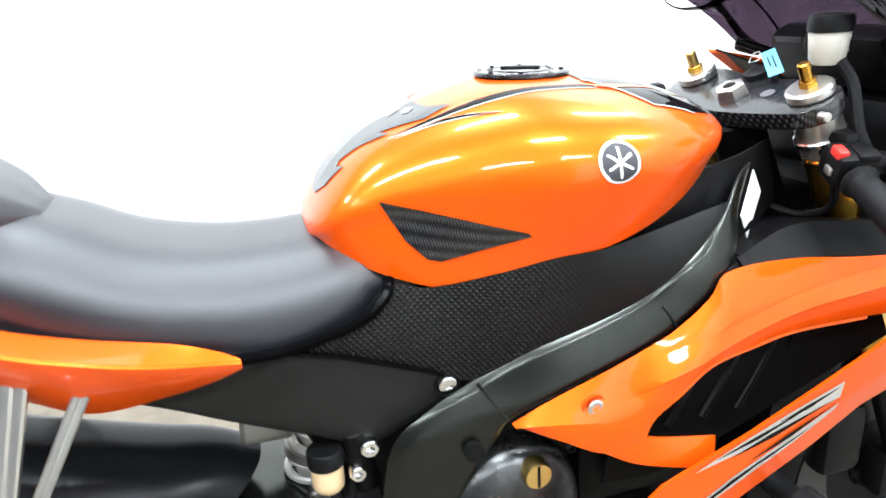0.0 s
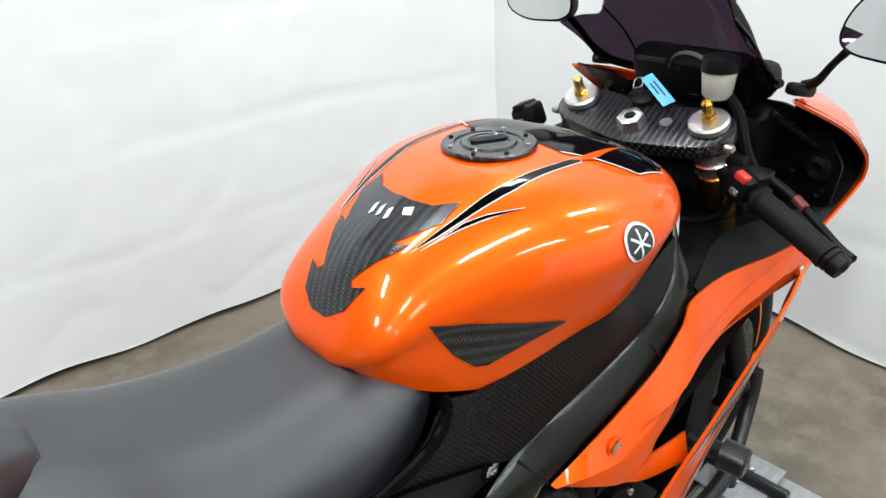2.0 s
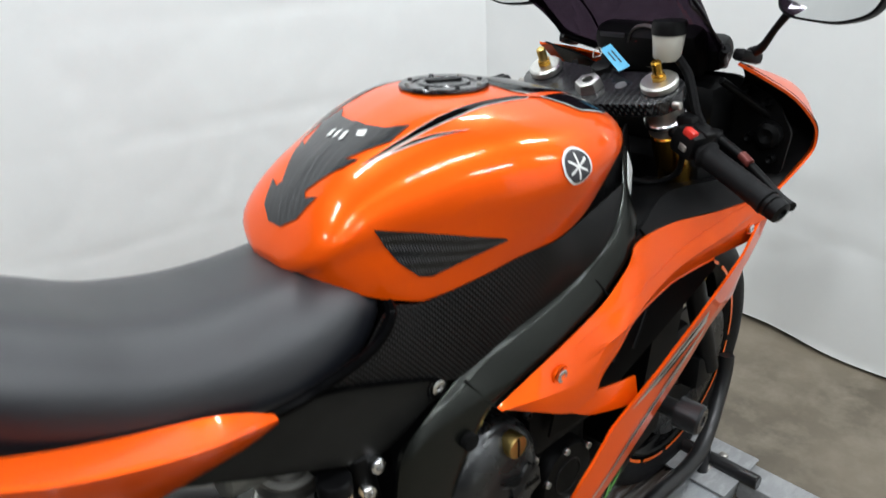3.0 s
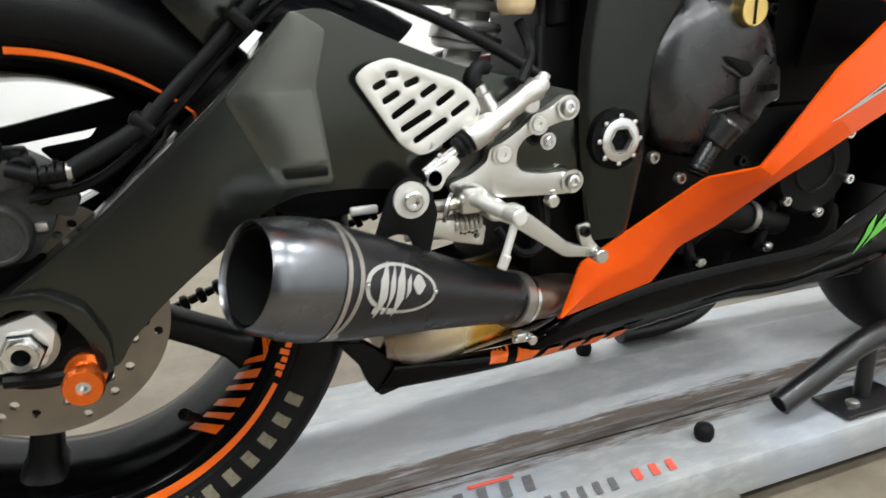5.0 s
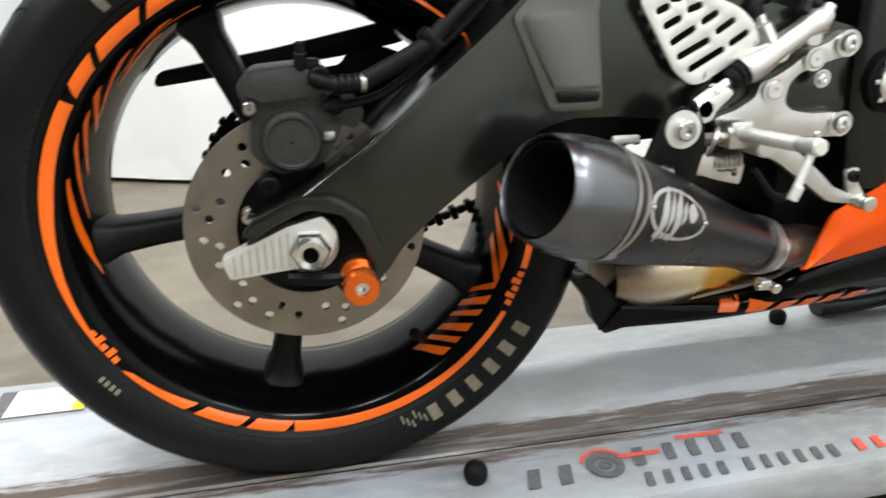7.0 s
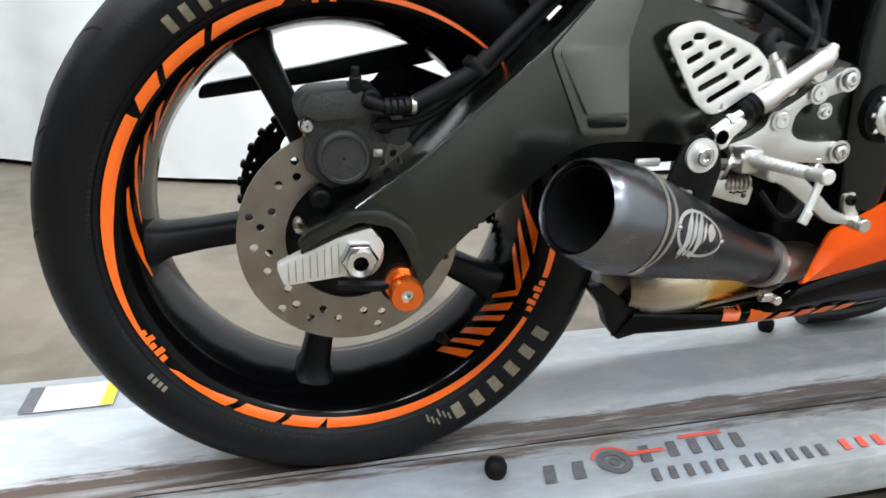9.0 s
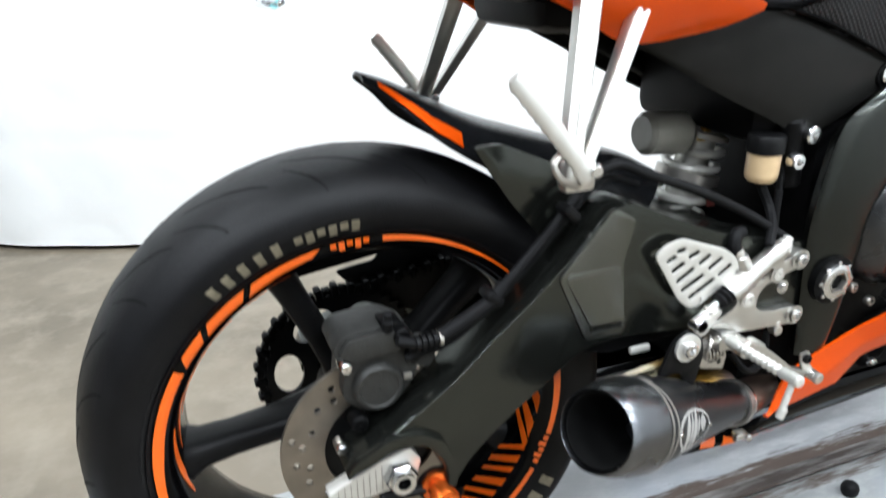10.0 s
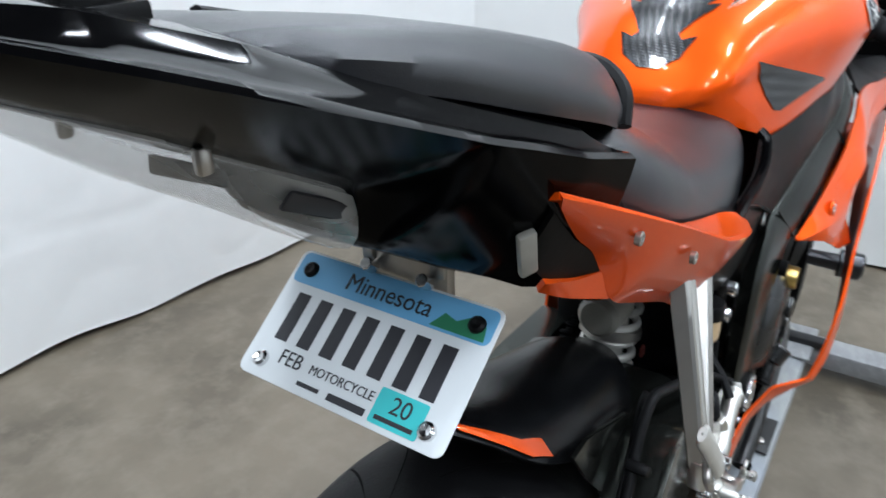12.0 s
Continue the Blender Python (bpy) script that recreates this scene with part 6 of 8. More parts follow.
part("axle_end", lathe([(-0.170, 0.0065), (-0.192, 0.0070), (-0.193, 0.0120), (-0.180, 0.0125), (-0.170, 0.0125)], "y", (0, 0.020, AZ), 28), CHROME, nut)
part("axle_bore", lathe([(-0.160, 0.0002), (-0.160, 0.0066), (-0.180, 0.0066), (-0.180, 0.0002)], "y", (0, 0.020, AZ), 20), SHADESCUFFBLACK, nut)
part("adjuster_arm", tube([(-0.02, -0.150, 0.289), (0.02, -0.152, 0.286), (0.042, -0.152, 0.290)], 0.006, 12, 8), MATTBLACK, sw)
part("end_flange", slab([rounded([(-0.056, 0.330), (-0.046, 0.344), (-0.010, 0.362), (0.022, 0.362), (0.048, 0.345), (0.062, 0.312), (0.062, 0.285), (0.052, 0.285), (0.046, 0.318), (0.030, 0.345), (0.0, 0.352), (-0.03, 0.338)], 0.006)], -0.160, -0.145, 0.004), SWINGBLACK, sw)
spool = part("stand_spool", lathe([(-0.150, 0.005), (-0.150, 0.0165), (-0.156, 0.0165), (-0.158, 0.0115), (-0.170, 0.0105), (-0.173, 0.0155), (-0.182, 0.0160), (-0.186, 0.0145), (-0.186, 0.0060), (-0.178, 0.0055), (-0.178, 0.0003), (-0.150, 0.0003)], "y", (0.040, 0, 0.287), 36), ANODORANGE, sw, "orange anodised stand spool")
part("spool_bolt", lathe([(-0.176, 0.0003), (-0.176, 0.0058), (-0.184, 0.0058), (-0.184, 0.0030), (-0.180, 0.0028), (-0.180, 0.0003)], "y", (0.040, 0, 0.287), 18), CHROME, spool)
part("spool_ring", lathe([(-0.148, 0.006), (-0.148, 0.0205), (-0.1515, 0.0205), (-0.1515, 0.006)], "y", (0.040, 0, 0.287), 32), MATTBLACK, spool)
# raised triangular panel on the arm
part("arm_panel", slab([rounded([(0.1750, 0.5010), (0.2120, 0.4225), (0.2600, 0.4240), (0.2500, 0.5080), (0.2620, 0.5530), (0.2350, 0.5690)], 0.006)], -0.1550, -0.148, 0.0025, 3), SWINGLIT, sw)
def leaning(loop, z0, y0, z1, y1, depth):
    """A plate whose outer face leans back from y0 at height z0 to y1 at z1."""
    bm = slab([loop], -depth, 0.0, 0.002, 2)
    for v in bm.verts:
        v.co.y += y0 + (y1 - y0) * (v.co.z - z0) / (z1 - z0) + depth
    return bm


part("arm_panel_inner", leaning(rounded([(0.1825, 0.4995), (0.2135, 0.4420), (0.2545, 0.4430), (0.2455, 0.5090), (0.2560, 0.5500), (0.2360, 0.5620)], 0.005), 0.442, -0.1605, 0.562, -0.1500, 0.008), SWINGLIT, sw)
part("arm_panel_foot", leaning(rounded([(0.2150, 0.4395), (0.2175, 0.4300), (0.2555, 0.4310), (0.2545, 0.4405)], 0.003), 0.430, -0.1550, 0.4405, -0.1600, 0.006), SWINGLIT, sw)
part("arm_weld_ridge", tube([(-0.01, -0.148, 0.353), (0.055, -0.149, 0.399), (0.110, -0.149, 0.446), (0.160, -0.149, 0.489), (0.200, -0.149, 0.527), (0.231, -0.148, 0.560)], 0.0034, 40, 8), SWINGBLACK, sw)
part("arm_tab", box(0.196, -0.122, 0.510, 0.016, 0.016, 0.008, 0.002), CASTGREY, sw)

# ---- rear caliper and hoses ----
cal = part("rear_caliper", slab([rounded([(-0.052, 0.448), (-0.040, 0.462), (0.008, 0.466), (0.034, 0.450), (0.040, 0.424), (0.030, 0.398), (0.014, 0.378), (-0.022, 0.372), (-0.044, 0.392), (-0.040, 0.425)], 0.008)], -0.132, -0.078, 0.006, 3), CALIPER, bike, "dark brake caliper")
part("piston_cap", lathe([(-0.130, 0.001), (-0.130, 0.0265), (-0.140, 0.0255), (-0.143, 0.023), (-0.143, 0.0205), (-0.1415, 0.0195), (-0.1415, 0.001)], "y", (-0.008, 0, 0.402), 40), CALIPER, cal)
part("caliper_bridge", slab([rounded([(-0.046, 0.444), (-0.036, 0.460), (0.006, 0.464), (0.024, 0.452), (0.014, 0.440), (-0.030, 0.436)], 0.004)], -0.140, -0.130, 0.003), CALIPER, cal)
part("caliper_bracket", slab([rounded([(0.018, 0.440), (0.044, 0.444), (0.056, 0.424), (0.048, 0.410), (0.030, 0.416)], 0.005)], -0.134, -0.118, 0.003), CALIPER, cal)
part("bleed_nipple", merge(rod((0.004, -0.136, 0.462), (0.004, -0.140, 0.476), 0.0055, 12), rod((0.004, -0.139, 0.474), (0.004, -0.141, 0.484), 0.004, 10)), GRIP, cal)
for x, z, r in ((-0.040, 0.432, 0.007), (0.018, 0.455, 0.010), (-0.030, 0.364, 0.010), (0.030, 0.432, 0.009), (-0.050, 0.338, 0.007)):
    part("caliper_bolt", lathe([(-0.125, 0.001), (-0.125, r), (-0.141, r * 0.92), (-0.143, r * 0.7), (-0.143, 0.001)], "y", (x, 0, z), 20), DEEPBLACK if r > 0.008 else CHROME, cal)
part("caliper_fin", box(0.010, -0.120, 0.462, 0.022, 0.030, 0.014, 0.004), DEEPBLACK, cal)
part("pad_clip", box(0.024, -0.134, 0.405, 0.010, 0.005, 0.008, 0.002), STEEL, cal)
cal.location = (0, 0.016, 0)
hose = part("brake_hose", tube([(0.010, -0.132, 0.456), (0.040, -0.134, 0.448), (0.075, -0.134, 0.459), (0.108, -0.134, 0.480), (0.142, -0.132, 0.512), (0.178, -0.128, 0.545), (0.214, -0.122, 0.580), (0.240, -0.120, 0.598), (0.262, -0.120, 0.602), (0.291, -0.122, 0.590), (0.363, -0.130, 0.562), (0.428, -0.140, 0.529), (0.470, -0.158, 0.500)], 0.0056, 90, 10), GRIP, bike, "black rubber brake hose")
part("hose_sleeve", tube([(0.055, -0.134, 0.452), (0.108, -0.134, 0.480), (0.125, -0.133, 0.496)], 0.0078, 20, 10), GRIP, hose)
for c in ((0.112, 0.484), (0.196, 0.562)):
    part("hose_clip", moved(box(0, 0, 0, 0.012, 0.024, 0.022, 0.004), Matrix.Translation((c[0], -0.130, c[1])) @ Euler((0, radians(-45), 0)).to_matrix().to_4x4()), MATTBLACK, hose)
for k in range(5):
    part("hose_ring", moved(lathe([(-0.002, 0.005), (-0.002, 0.0082), (0.002, 0.0082), (0.002, 0.005)], "x", (0, 0, 0), 14), Matrix.Translation((0.030 + 0.006 * k, -0.134, 0.4495 + 0.0004 * k))), STEEL if k == 4 else MATTBLACK, hose)
part("cable", tube([(0.020, -0.125, 0.430), (0.07, -0.125, 0.44), (0.13, -0.125, 0.485), (0.20, -0.118, 0.55), (0.25, -0.11, 0.585), (0.30, -0.10, 0.57)], 0.004, 50, 8), GRIP, hose)

# ---- muffler fittings and pipes ----
ov_d = (muf_b - muf_a).normalized()


def on_muffler(h, turn, r_extra=0.0):
    """A place on the cone, h along it and turned from its top towards the right."""
    r = float(np.interp(h, [c[0] for c in CONE], [c[1] for c in CONE])) + r_extra
    u = (Vector((0, 0, 1)) - ov_d * ov_d.z).normalized()
    w = ov_d.cross(u)
    if w.y > 0:
        w = -w
    return muf_a + ov_d * h + (u * math.cos(radians(turn)) + w * math.sin(radians(turn))) * r


def cone_patch(h0, h1, shape, lift, material, parent, name, label_text="", n=14):
    """A patch on the muffler; shape(v) gives the two turns, in degrees, at v from 0 to 1."""
    rows = []
    for v in np.linspace(0, 1, n):
        a, b = shape(v)
        rows.append([on_muffler(h0 + (h1 - h0) * v, t, lift) for t in np.linspace(a, b, 8)])
    return part(name, thicken(grid(rows), 0.0005), material, parent, label_text)


# the riveted strap: two steel strips that meet at both ends
def strap(h_of, w):
    def edge(v):
        t = -4 + 150 * v
        return [on_muffler(h_of(v) + q * w, t, 0.0009) for q in (-0.5, 0.5)]
    return thicken(grid([edge(v) for v in np.linspace(0, 1, 30)]), 0.0007)


part("muffler_band", strap(lambda v: 0.0575, 0.0042), STEEL, muffler, "riveted steel band")
part("muffler_band", strap(lambda v: 0.0585 + 0.0110 * math.sin(math.pi * v), 0.0042), STEEL, muffler)
for t in (4, 138):
    cone_patch(0.0560, 0.0680, lambda v, t=t: (t - 7 * math.sin(math.pi * (0.1 + 0.8 * v)), t + 7 * math.sin(math.pi * (0.1 + 0.8 * v))), 0.0012, STEEL, muffler, "band_end")
PH0, PH1, PT = 0.0720, 0.1560, 78


def oval(k):
    def shape(v):
        w = k * math.sqrt(max(0.0001, 1 - (2 * v - 1) ** 2))
        return (PT - w, PT + w)
    return shape


badge_plate = cone_patch(PH0, PH1, oval(27), 0.0008, SILVERPRINT, muffler, "maker_plate", "oval etched silver plate on the muffler", 28)
cone_patch(PH0 + 0.0042, PH1 - 0.0042, oval(23), 0.0013, MUFFLER, badge_plate, "plate_field", "", 28)
# plain slanted marks and a knob-shaped mark on the plate
for h0, h1, t0, t1, sl in ((0.0880, 0.0960, 62, 100, 20), (0.0985, 0.1040, 64, 92, 18), (0.1065, 0.1150, 60, 98, 20), (0.1180, 0.1225, 66, 84, 8)):
    def slanted(v, t0=t0, t1=t1, sl=sl):
        return (t0 + sl * (0.5 - v), t1 + sl * (0.5 - v))
    cone_patch(h0, h1, slanted, 0.0018, SILVERPRINT, badge_plate, "plate_mark", "", 5)
for h0, h1 in ((0.0845, 0.0905), (0.0935, 0.0970), (0.1000, 0.1060)):
    cone_patch(h0, h1, lambda v: (99, 105), 0.0018, SILVERPRINT, badge_plate, "plate_mark", "", 4)
cone_patch(0.1245, 0.1400, lambda v: (72 - 11 * math.sin(math.pi * v), 72 + 11 * math.sin(math.pi * v)), 0.0018, SILVERPRINT, badge_plate, "plate_mark", "", 10)
for h in (0.0745, 0.1535):
    p = on_muffler(h, PT, 0.001)
    part("rivet", lathe([(0.0, 0.0003), (0.0, 0.0026), (-0.0015, 0.0020), (-0.002, 0.0003)], "y", tuple(p), 12), CHROME, badge_plate)
part("muffler_clamp", along(muf_a, muf_b, [(L - 0.020, 0.0270), (L - 0.020, 0.0300), (L - 0.006, 0.0292), (L - 0.006, 0.0262)]), STEEL, muffler, "steel hose-type clamp")
part("clamp_ring", along(muf_a, muf_b, [(L - 0.003, 0.0250), (L - 0.003, 0.0278), (L + 0.002, 0.0278), (L + 0.002, 0.0250)]), CHROME, muffler)
part("clamp_screw", merge(rod((0.428, -0.172, 0.246), (0.452, -0.168, 0.243), 0.0035), box(0.436, -0.169, 0.2485, 0.012, 0.012, 0.009, 0.002), rod((0.449, -0.176, 0.243), (0.449, -0.160, 0.243), 0.005)), CHROME, muffler)
part("mid_pipe", tube([(0.436, -0.147, 0.281), (0.452, -0.141, 0.2755), (0.49, -0.128, 0.268), (0.53, -0.105, 0.262), (0.55, -0.07, 0.25)], 0.0235, 30, 20), EXHAUSTDARK, bike, "heat-browned exhaust mid pipe")
part("collector", along(Vector((0.310, -0.072, 0.236)), Vector((0.56, -0.066, 0.262)), [(0, 0.001), (0, 0.034), (0.03, 0.047), (0.06, 0.050), (0.18, 0.050), (0.22, 0.042), (0.27, 0.034), (0.27, 0.001)], 32, 1.1), TITAN, bike, "heat-tinted exhaust collector")
hang = part("muffler_hanger", slab([rounded([(0.283, 0.372), (0.300, 0.418), (0.318, 0.430), (0.338, 0.418), (0.344, 0.395), (0.334, 0.350), (0.322, 0.352), (0.318, 0.376), (0.304, 0.380)], 0.006)], -0.187, -0.183, 0.001), MATTBLACK, bike, "black muffler hanger plate")
part("hanger_washer", lathe([(-0.186, 0.001), (-0.186, 0.0165), (-0.190, 0.0162), (-0.190, 0.001)], "y", (0.319, 0, 0.409), 30), SATINALU, hang)
part("hanger_bolt", socket_screw(0.319, -0.189, 0.409, 0.009, 0.008), CHROME, hang)
part("muffler_stay", tube([(0.330, -0.182, 0.400), (0.36, -0.172, 0.396), (0.40, -0.165, 0.40)], 0.006, 10, 8), STEEL, hang)

# ---- right footrest group ----
RY = -0.163
rear = part("footrest_plate", slab([rounded([(0.4860, 0.4870), (0.4960, 0.4850), (0.5010, 0.4749), (0.4950, 0.4655), (0.4743, 0.4600), (0.4440, 0.4497), (0.4355, 0.4396), (0.4340, 0.4235), (0.4430, 0.4165), (0.4647, 0.4127), (0.4880, 0.4135), (0.5020, 0.4110), (0.5055, 0.4023), (0.5000, 0.3915), (0.4880, 0.3905), (0.4049, 0.3951), (0.3720, 0.4000), (0.3634, 0.4126), (0.3871, 0.4200), (0.4041, 0.4308), (0.4066, 0.4430), (0.4200, 0.4470), (0.4400, 0.4590), (0.4528, 0.4703), (0.4700, 0.4760)], 0.005)], RY, RY + 0.012, 0.003, 3), ALU, bike, "cast silver footrest bracket")
for x, z, r, c in ((0.4885, 0.4754, 0.0092, 1), (0.4955, 0.4028, 0.0092, 1), (0.4195, 0.4362, 0.0085, 0), (0.4567, 0.4621, 0.0078, 0), (0.4670, 0.4449, 0.0055, 1)):
    if c:
        part("bracket_bolt", socket_screw(x, RY - 0.002, z, r * 0.8, 0.005), CHROME, rear)
    else:
        part("pivot_disc", lathe([(RY, r), (RY - 0.003, r), (RY - 0.0045, r * 0.85), (RY - 0.0045, r * 0.3), (RY - 0.003, r * 0.22), (RY - 0.003, 0.0003), (RY, 0.0003)], "y", (x, 0, z), 24), SATINALU, rear)
    part("bolt_boss", lathe([(RY + 0.001, r + 0.001), (RY - 0.003, r + 0.0028), (RY - 0.003, r + 0.0002)], "y", (x, 0, z), 24), ALU, rear)
part("bracket_lug", merge(rod((0.4750, RY + 0.004, 0.3960), (0.4760, RY + 0.004, 0.3830), 0.0055, 14), rod((0.4760, RY - 0.002, 0.3840), (0.4760, RY + 0.010, 0.3840), 0.0065, 14)), ALU, rear)
part("lug_nut", lathe([(RY - 0.001, 0.006), (RY - 0.006, 0.0055), (RY - 0.006, 0.0003), (RY - 0.001, 0.0003)], "y", (0.4670, 0, 0.4449), 6), CHROME, rear)
# heel guard: short and long slots in four slanting columns
SLOTS = [((0.3105, 0.5145), (0.3170, 0.5150)), ((0.2990, 0.5050), (0.3055, 0.5080)), ((0.3270, 0.5058), (0.3355, 0.5088)), ((0.3415, 0.4962), (0.3515, 0.5022)), ((0.3068, 0.4928), (0.3175, 0.4985)), ((0.3560, 0.4880), (0.3682, 0.4960)), ((0.3145, 0.4795), (0.3315, 0.4900)), ((0.3702, 0.4780), (0.3825, 0.4858)), ((0.3225, 0.4677), (0.3460, 0.4800)), ((0.3337, 0.4570), (0.3610, 0.4722))]
slots_at = [slot((a[0] + b[0]) / 2, (a[1] + b[1]) / 2, math.dist(a, b) / 2, 0.0031, math.degrees(math.atan2(b[1] - a[1], b[0] - a[0])), 5) for a, b in SLOTS]
guard = part("heel_guard", slab([rounded([(0.2800, 0.5135), (0.2925, 0.5240), (0.3130, 0.5290), (0.3737, 0.5072), (0.3895, 0.4950), (0.3985, 0.4765), (0.3458, 0.4440), (0.3340, 0.4435), (0.3185, 0.4546)], 0.007), *slots_at], -0.1665, -0.1635, 0.0006), SATINALU, bike, "slotted silver heel guard")
for x, z in ((0.390, 0.478), (0.345, 0.452)):
    part("guard_stay", rod((x, -0.165, z), (x + 0.015, -0.150, z - 0.004), 0.005), ALU, guard)
# master cylinder: cast body with a sleeve, boot and push rod, and an angled inlet
MA, MB = Vector((0.372, -0.170, 0.4475)), Vector((0.4545, -0.166, 0.4965))
mc_ = part("rear_master_cylinder", along(MA, MB, [(0.012, 0.001), (0.012, 0.0128), (0.016, 0.0135), (0.030, 0.0135), (0.033, 0.0122), (0.038, 0.0122), (0.042, 0.0110), (0.078, 0.0105), (0.082, 0.0118), (0.094, 0.0118), (0.096, 0.010), (0.096, 0.001)], 24), ALU, bike, "silver rear brake master cylinder")
part("mount_ear", merge(rod((0.414, -0.176, 0.470), (0.414, -0.156, 0.470), 0.0095, 16), rod((0.444, -0.176, 0.482), (0.444, -0.156, 0.482), 0.0085, 16)), ALU, mc_)
part("inlet", merge(rod((0.408, -0.166, 0.473), (0.400, -0.160, 0.492), 0.0095, 16), rod((0.401, -0.160, 0.490), (0.397, -0.158, 0.500), 0.0070, 14)), ALU, mc_)
part("inlet_elbow", tube([(0.398, -0.158, 0.496), (0.394, -0.156, 0.506), (0.400, -0.152, 0.516), (0.410, -0.148, 0.515)], 0.0072, 14, 12), GRIP, mc_)
part("boot", along(MA, MB, [(-0.004, 0.001), (-0.004, 0.0080), (0.000, 0.0105), (0.003, 0.0092), (0.006, 0.0118), (0.009, 0.0100), (0.013, 0.0120), (0.013, 0.001)], 20), GRIP, mc_)
part("push_rod", merge(along(MA, MB, [(-0.040, 0.001), (-0.040, 0.0058), (-0.022, 0.0058), (-0.021, 0.0072), (-0.017, 0.0072), (-0.016, 0.0050), (-0.004, 0.0050), (-0.004, 0.001)], 14), rod((0.3455, -0.178, 0.4235), (0.3455, -0.162, 0.4235), 0.0085, 16)), CHROME, mc_)
part("rod_clevis", slab([rounded([(0.337, 0.4180), (0.340, 0.4290), (0.352, 0.4340), (0.366, 0.4420), (0.371, 0.4360), (0.356, 0.4220), (0.352, 0.4130), (0.343, 0.4110)], 0.004)], -0.178, -0.172, 0.001), SATINALU, mc_)
part("banjo", merge(rod((0.449, -0.172, 0.494), (0.460, -0.164, 0.500), 0.0085, 14), rod((0.456, -0.168, 0.498), (0.462, -0.166, 0.508), 0.0055, 12)), SATINALU, mc_)
# rider peg, pointing out and a little up, ribbed on top, with a feeler bolt
PA, PB = Vector((0.383, -0.170, 0.4005)), Vector((0.3745, -0.286, 0.4095))
peg_prof = [(0, 0.001), (0, 0.0070), (0.030, 0.0066)] + [(0.034 + 0.0040 * k, 0.0064 if k % 2 else 0.0044) for k in range(16)] + [(0.100, 0.0058), (0.112, 0.0056), (0.116, 0.004), (0.116, 0.001)]
peg = part("footpeg", along(PA, PB, peg_prof, 16), SATINALU, bike, "ribbed silver rider footpeg")
part("peg_feeler", merge(rod((0.3760, -0.277, 0.408), (0.3615, -0.281, 0.371), 0.0034, 14), rod((0.3762, -0.270, 0.4085), (0.3755, -0.285, 0.4095), 0.0066, 16), rod((0.3655, -0.281, 0.380), (0.3610, -0.281, 0.369), 0.0042, 14)), SATINALU, peg)
part("peg_joint", merge(box(0.381, -0.172, 0.400, 0.024, 0.022, 0.026, 0.005), rod((0.368, -0.176, 0.402), (0.394, -0.176, 0.399), 0.007, 12)), ALU, peg)
part("heel_washer", along(Vector((0.358, -0.172, 0.394)), Vector((0.368, -0.178, 0.391)), [(0, 0.001), (0, 0.014), (0.003, 0.014), (0.003, 0.001)], 28), STEEL, peg)
# brake pedal: a flat tapering arm with a folded tip
pedal = part("brake_pedal", slab([rounded([(0.4000, 0.3990), (0.4200, 0.3930), (0.4390, 0.3790), (0.4600, 0.3620), (0.4760, 0.3480), (0.5040, 0.3390), (0.5060, 0.3320), (0.4700, 0.3370), (0.4560, 0.3470), (0.4350, 0.3610), (0.4100, 0.3780), (0.3900, 0.3860)], 0.005)], -0.196, -0.187, 0.003, 3), ALU, bike, "silver rear brake pedal")
part("pedal_hub", merge(rod((0.398, -0.160, 0.392), (0.398, -0.197, 0.392), 0.0105, 18), box(0.425, -0.180, 0.3840, 0.012, 0.024, 0.014, 0.004)), ALU, pedal)
part("pedal_tip", merge(rod((0.506, -0.2080, 0.3350), (0.506, -0.186, 0.3350), 0.0072, 16), slab([rounded([(0.4840, 0.3660), (0.4980, 0.3680), (0.5000, 0.3520), (0.5110, 0.3390), (0.5040, 0.3310), (0.4960, 0.3360), (0.4880, 0.3500)], 0.004)], -0.195, -0.191, 0.001)), ALU, pedal)
for k in range(7):
    part("tip_tooth", box(0.4720 + 0.0045 * k, -0.1915, 0.3495 - 0.0016 * k, 0.0024, 0.009, 0.003, 0.0006), ALU, pedal)
part("pedal_bolt", socket_screw(0.4920, -0.195, 0.3600, 0.0055, 0.005), MATTBLACK, pedal)
part("pedal_spring", merge(*[lathe([(-0.002, 0.007), (-0.002, 0.010), (0.001, 0.010), (0.001, 0.007)], "x", (0.372 + 0.005 * k, -0.155, 0.372), 14) for k in range(6)]), STEEL, pedal)
part("stay_bar", slab([rounded([(0.318, 0.3900), (0.360, 0.3800), (0.4020, 0.3690), (0.3990, 0.3495), (0.372, 0.3560), (0.320, 0.3740)], 0.003), circle(0.338, 0.3810, 0.003, 10), circle(0.392, 0.3600, 0.003, 10)], -0.163, -0.158, 0.001), ALU, bike, "worn silver stay bar with scuffed edge")
part("stay_rod", rod((0.322, -0.156, 0.366), (0.376, -0.156, 0.362), 0.0045, 12), SATINALU, bike)
part("stay_foot", box(0.286, -0.150, 0.3950, 0.026, 0.006, 0.008, 0.002), SATINALU, bike)
part("stay_ear", slab([rounded([(0.320, 0.402), (0.336, 0.396), (0.350, 0.384), (0.346, 0.378), (0.324, 0.390)], 0.003)], -0.170, -0.164, 0.001), SATINALU, bike)
for k in range(5):
    part("stay_scuff", box(0.376 + 0.004 * k, -0.1634, 0.3645 - 0.001 * (k % 2), 0.0028, 0.0008, 0.0016, 0), SHADESCUFFBLACK, bike)
part("switch_cable", tube([(0.42, -0.15, 0.36), (0.44, -0.16, 0.335), (0.465, -0.155, 0.335), (0.475, -0.15, 0.36), (0.47, -0.14, 0.42), (0.475, -0.13, 0.55)], 0.0045, 40, 8), GRIP, bike)
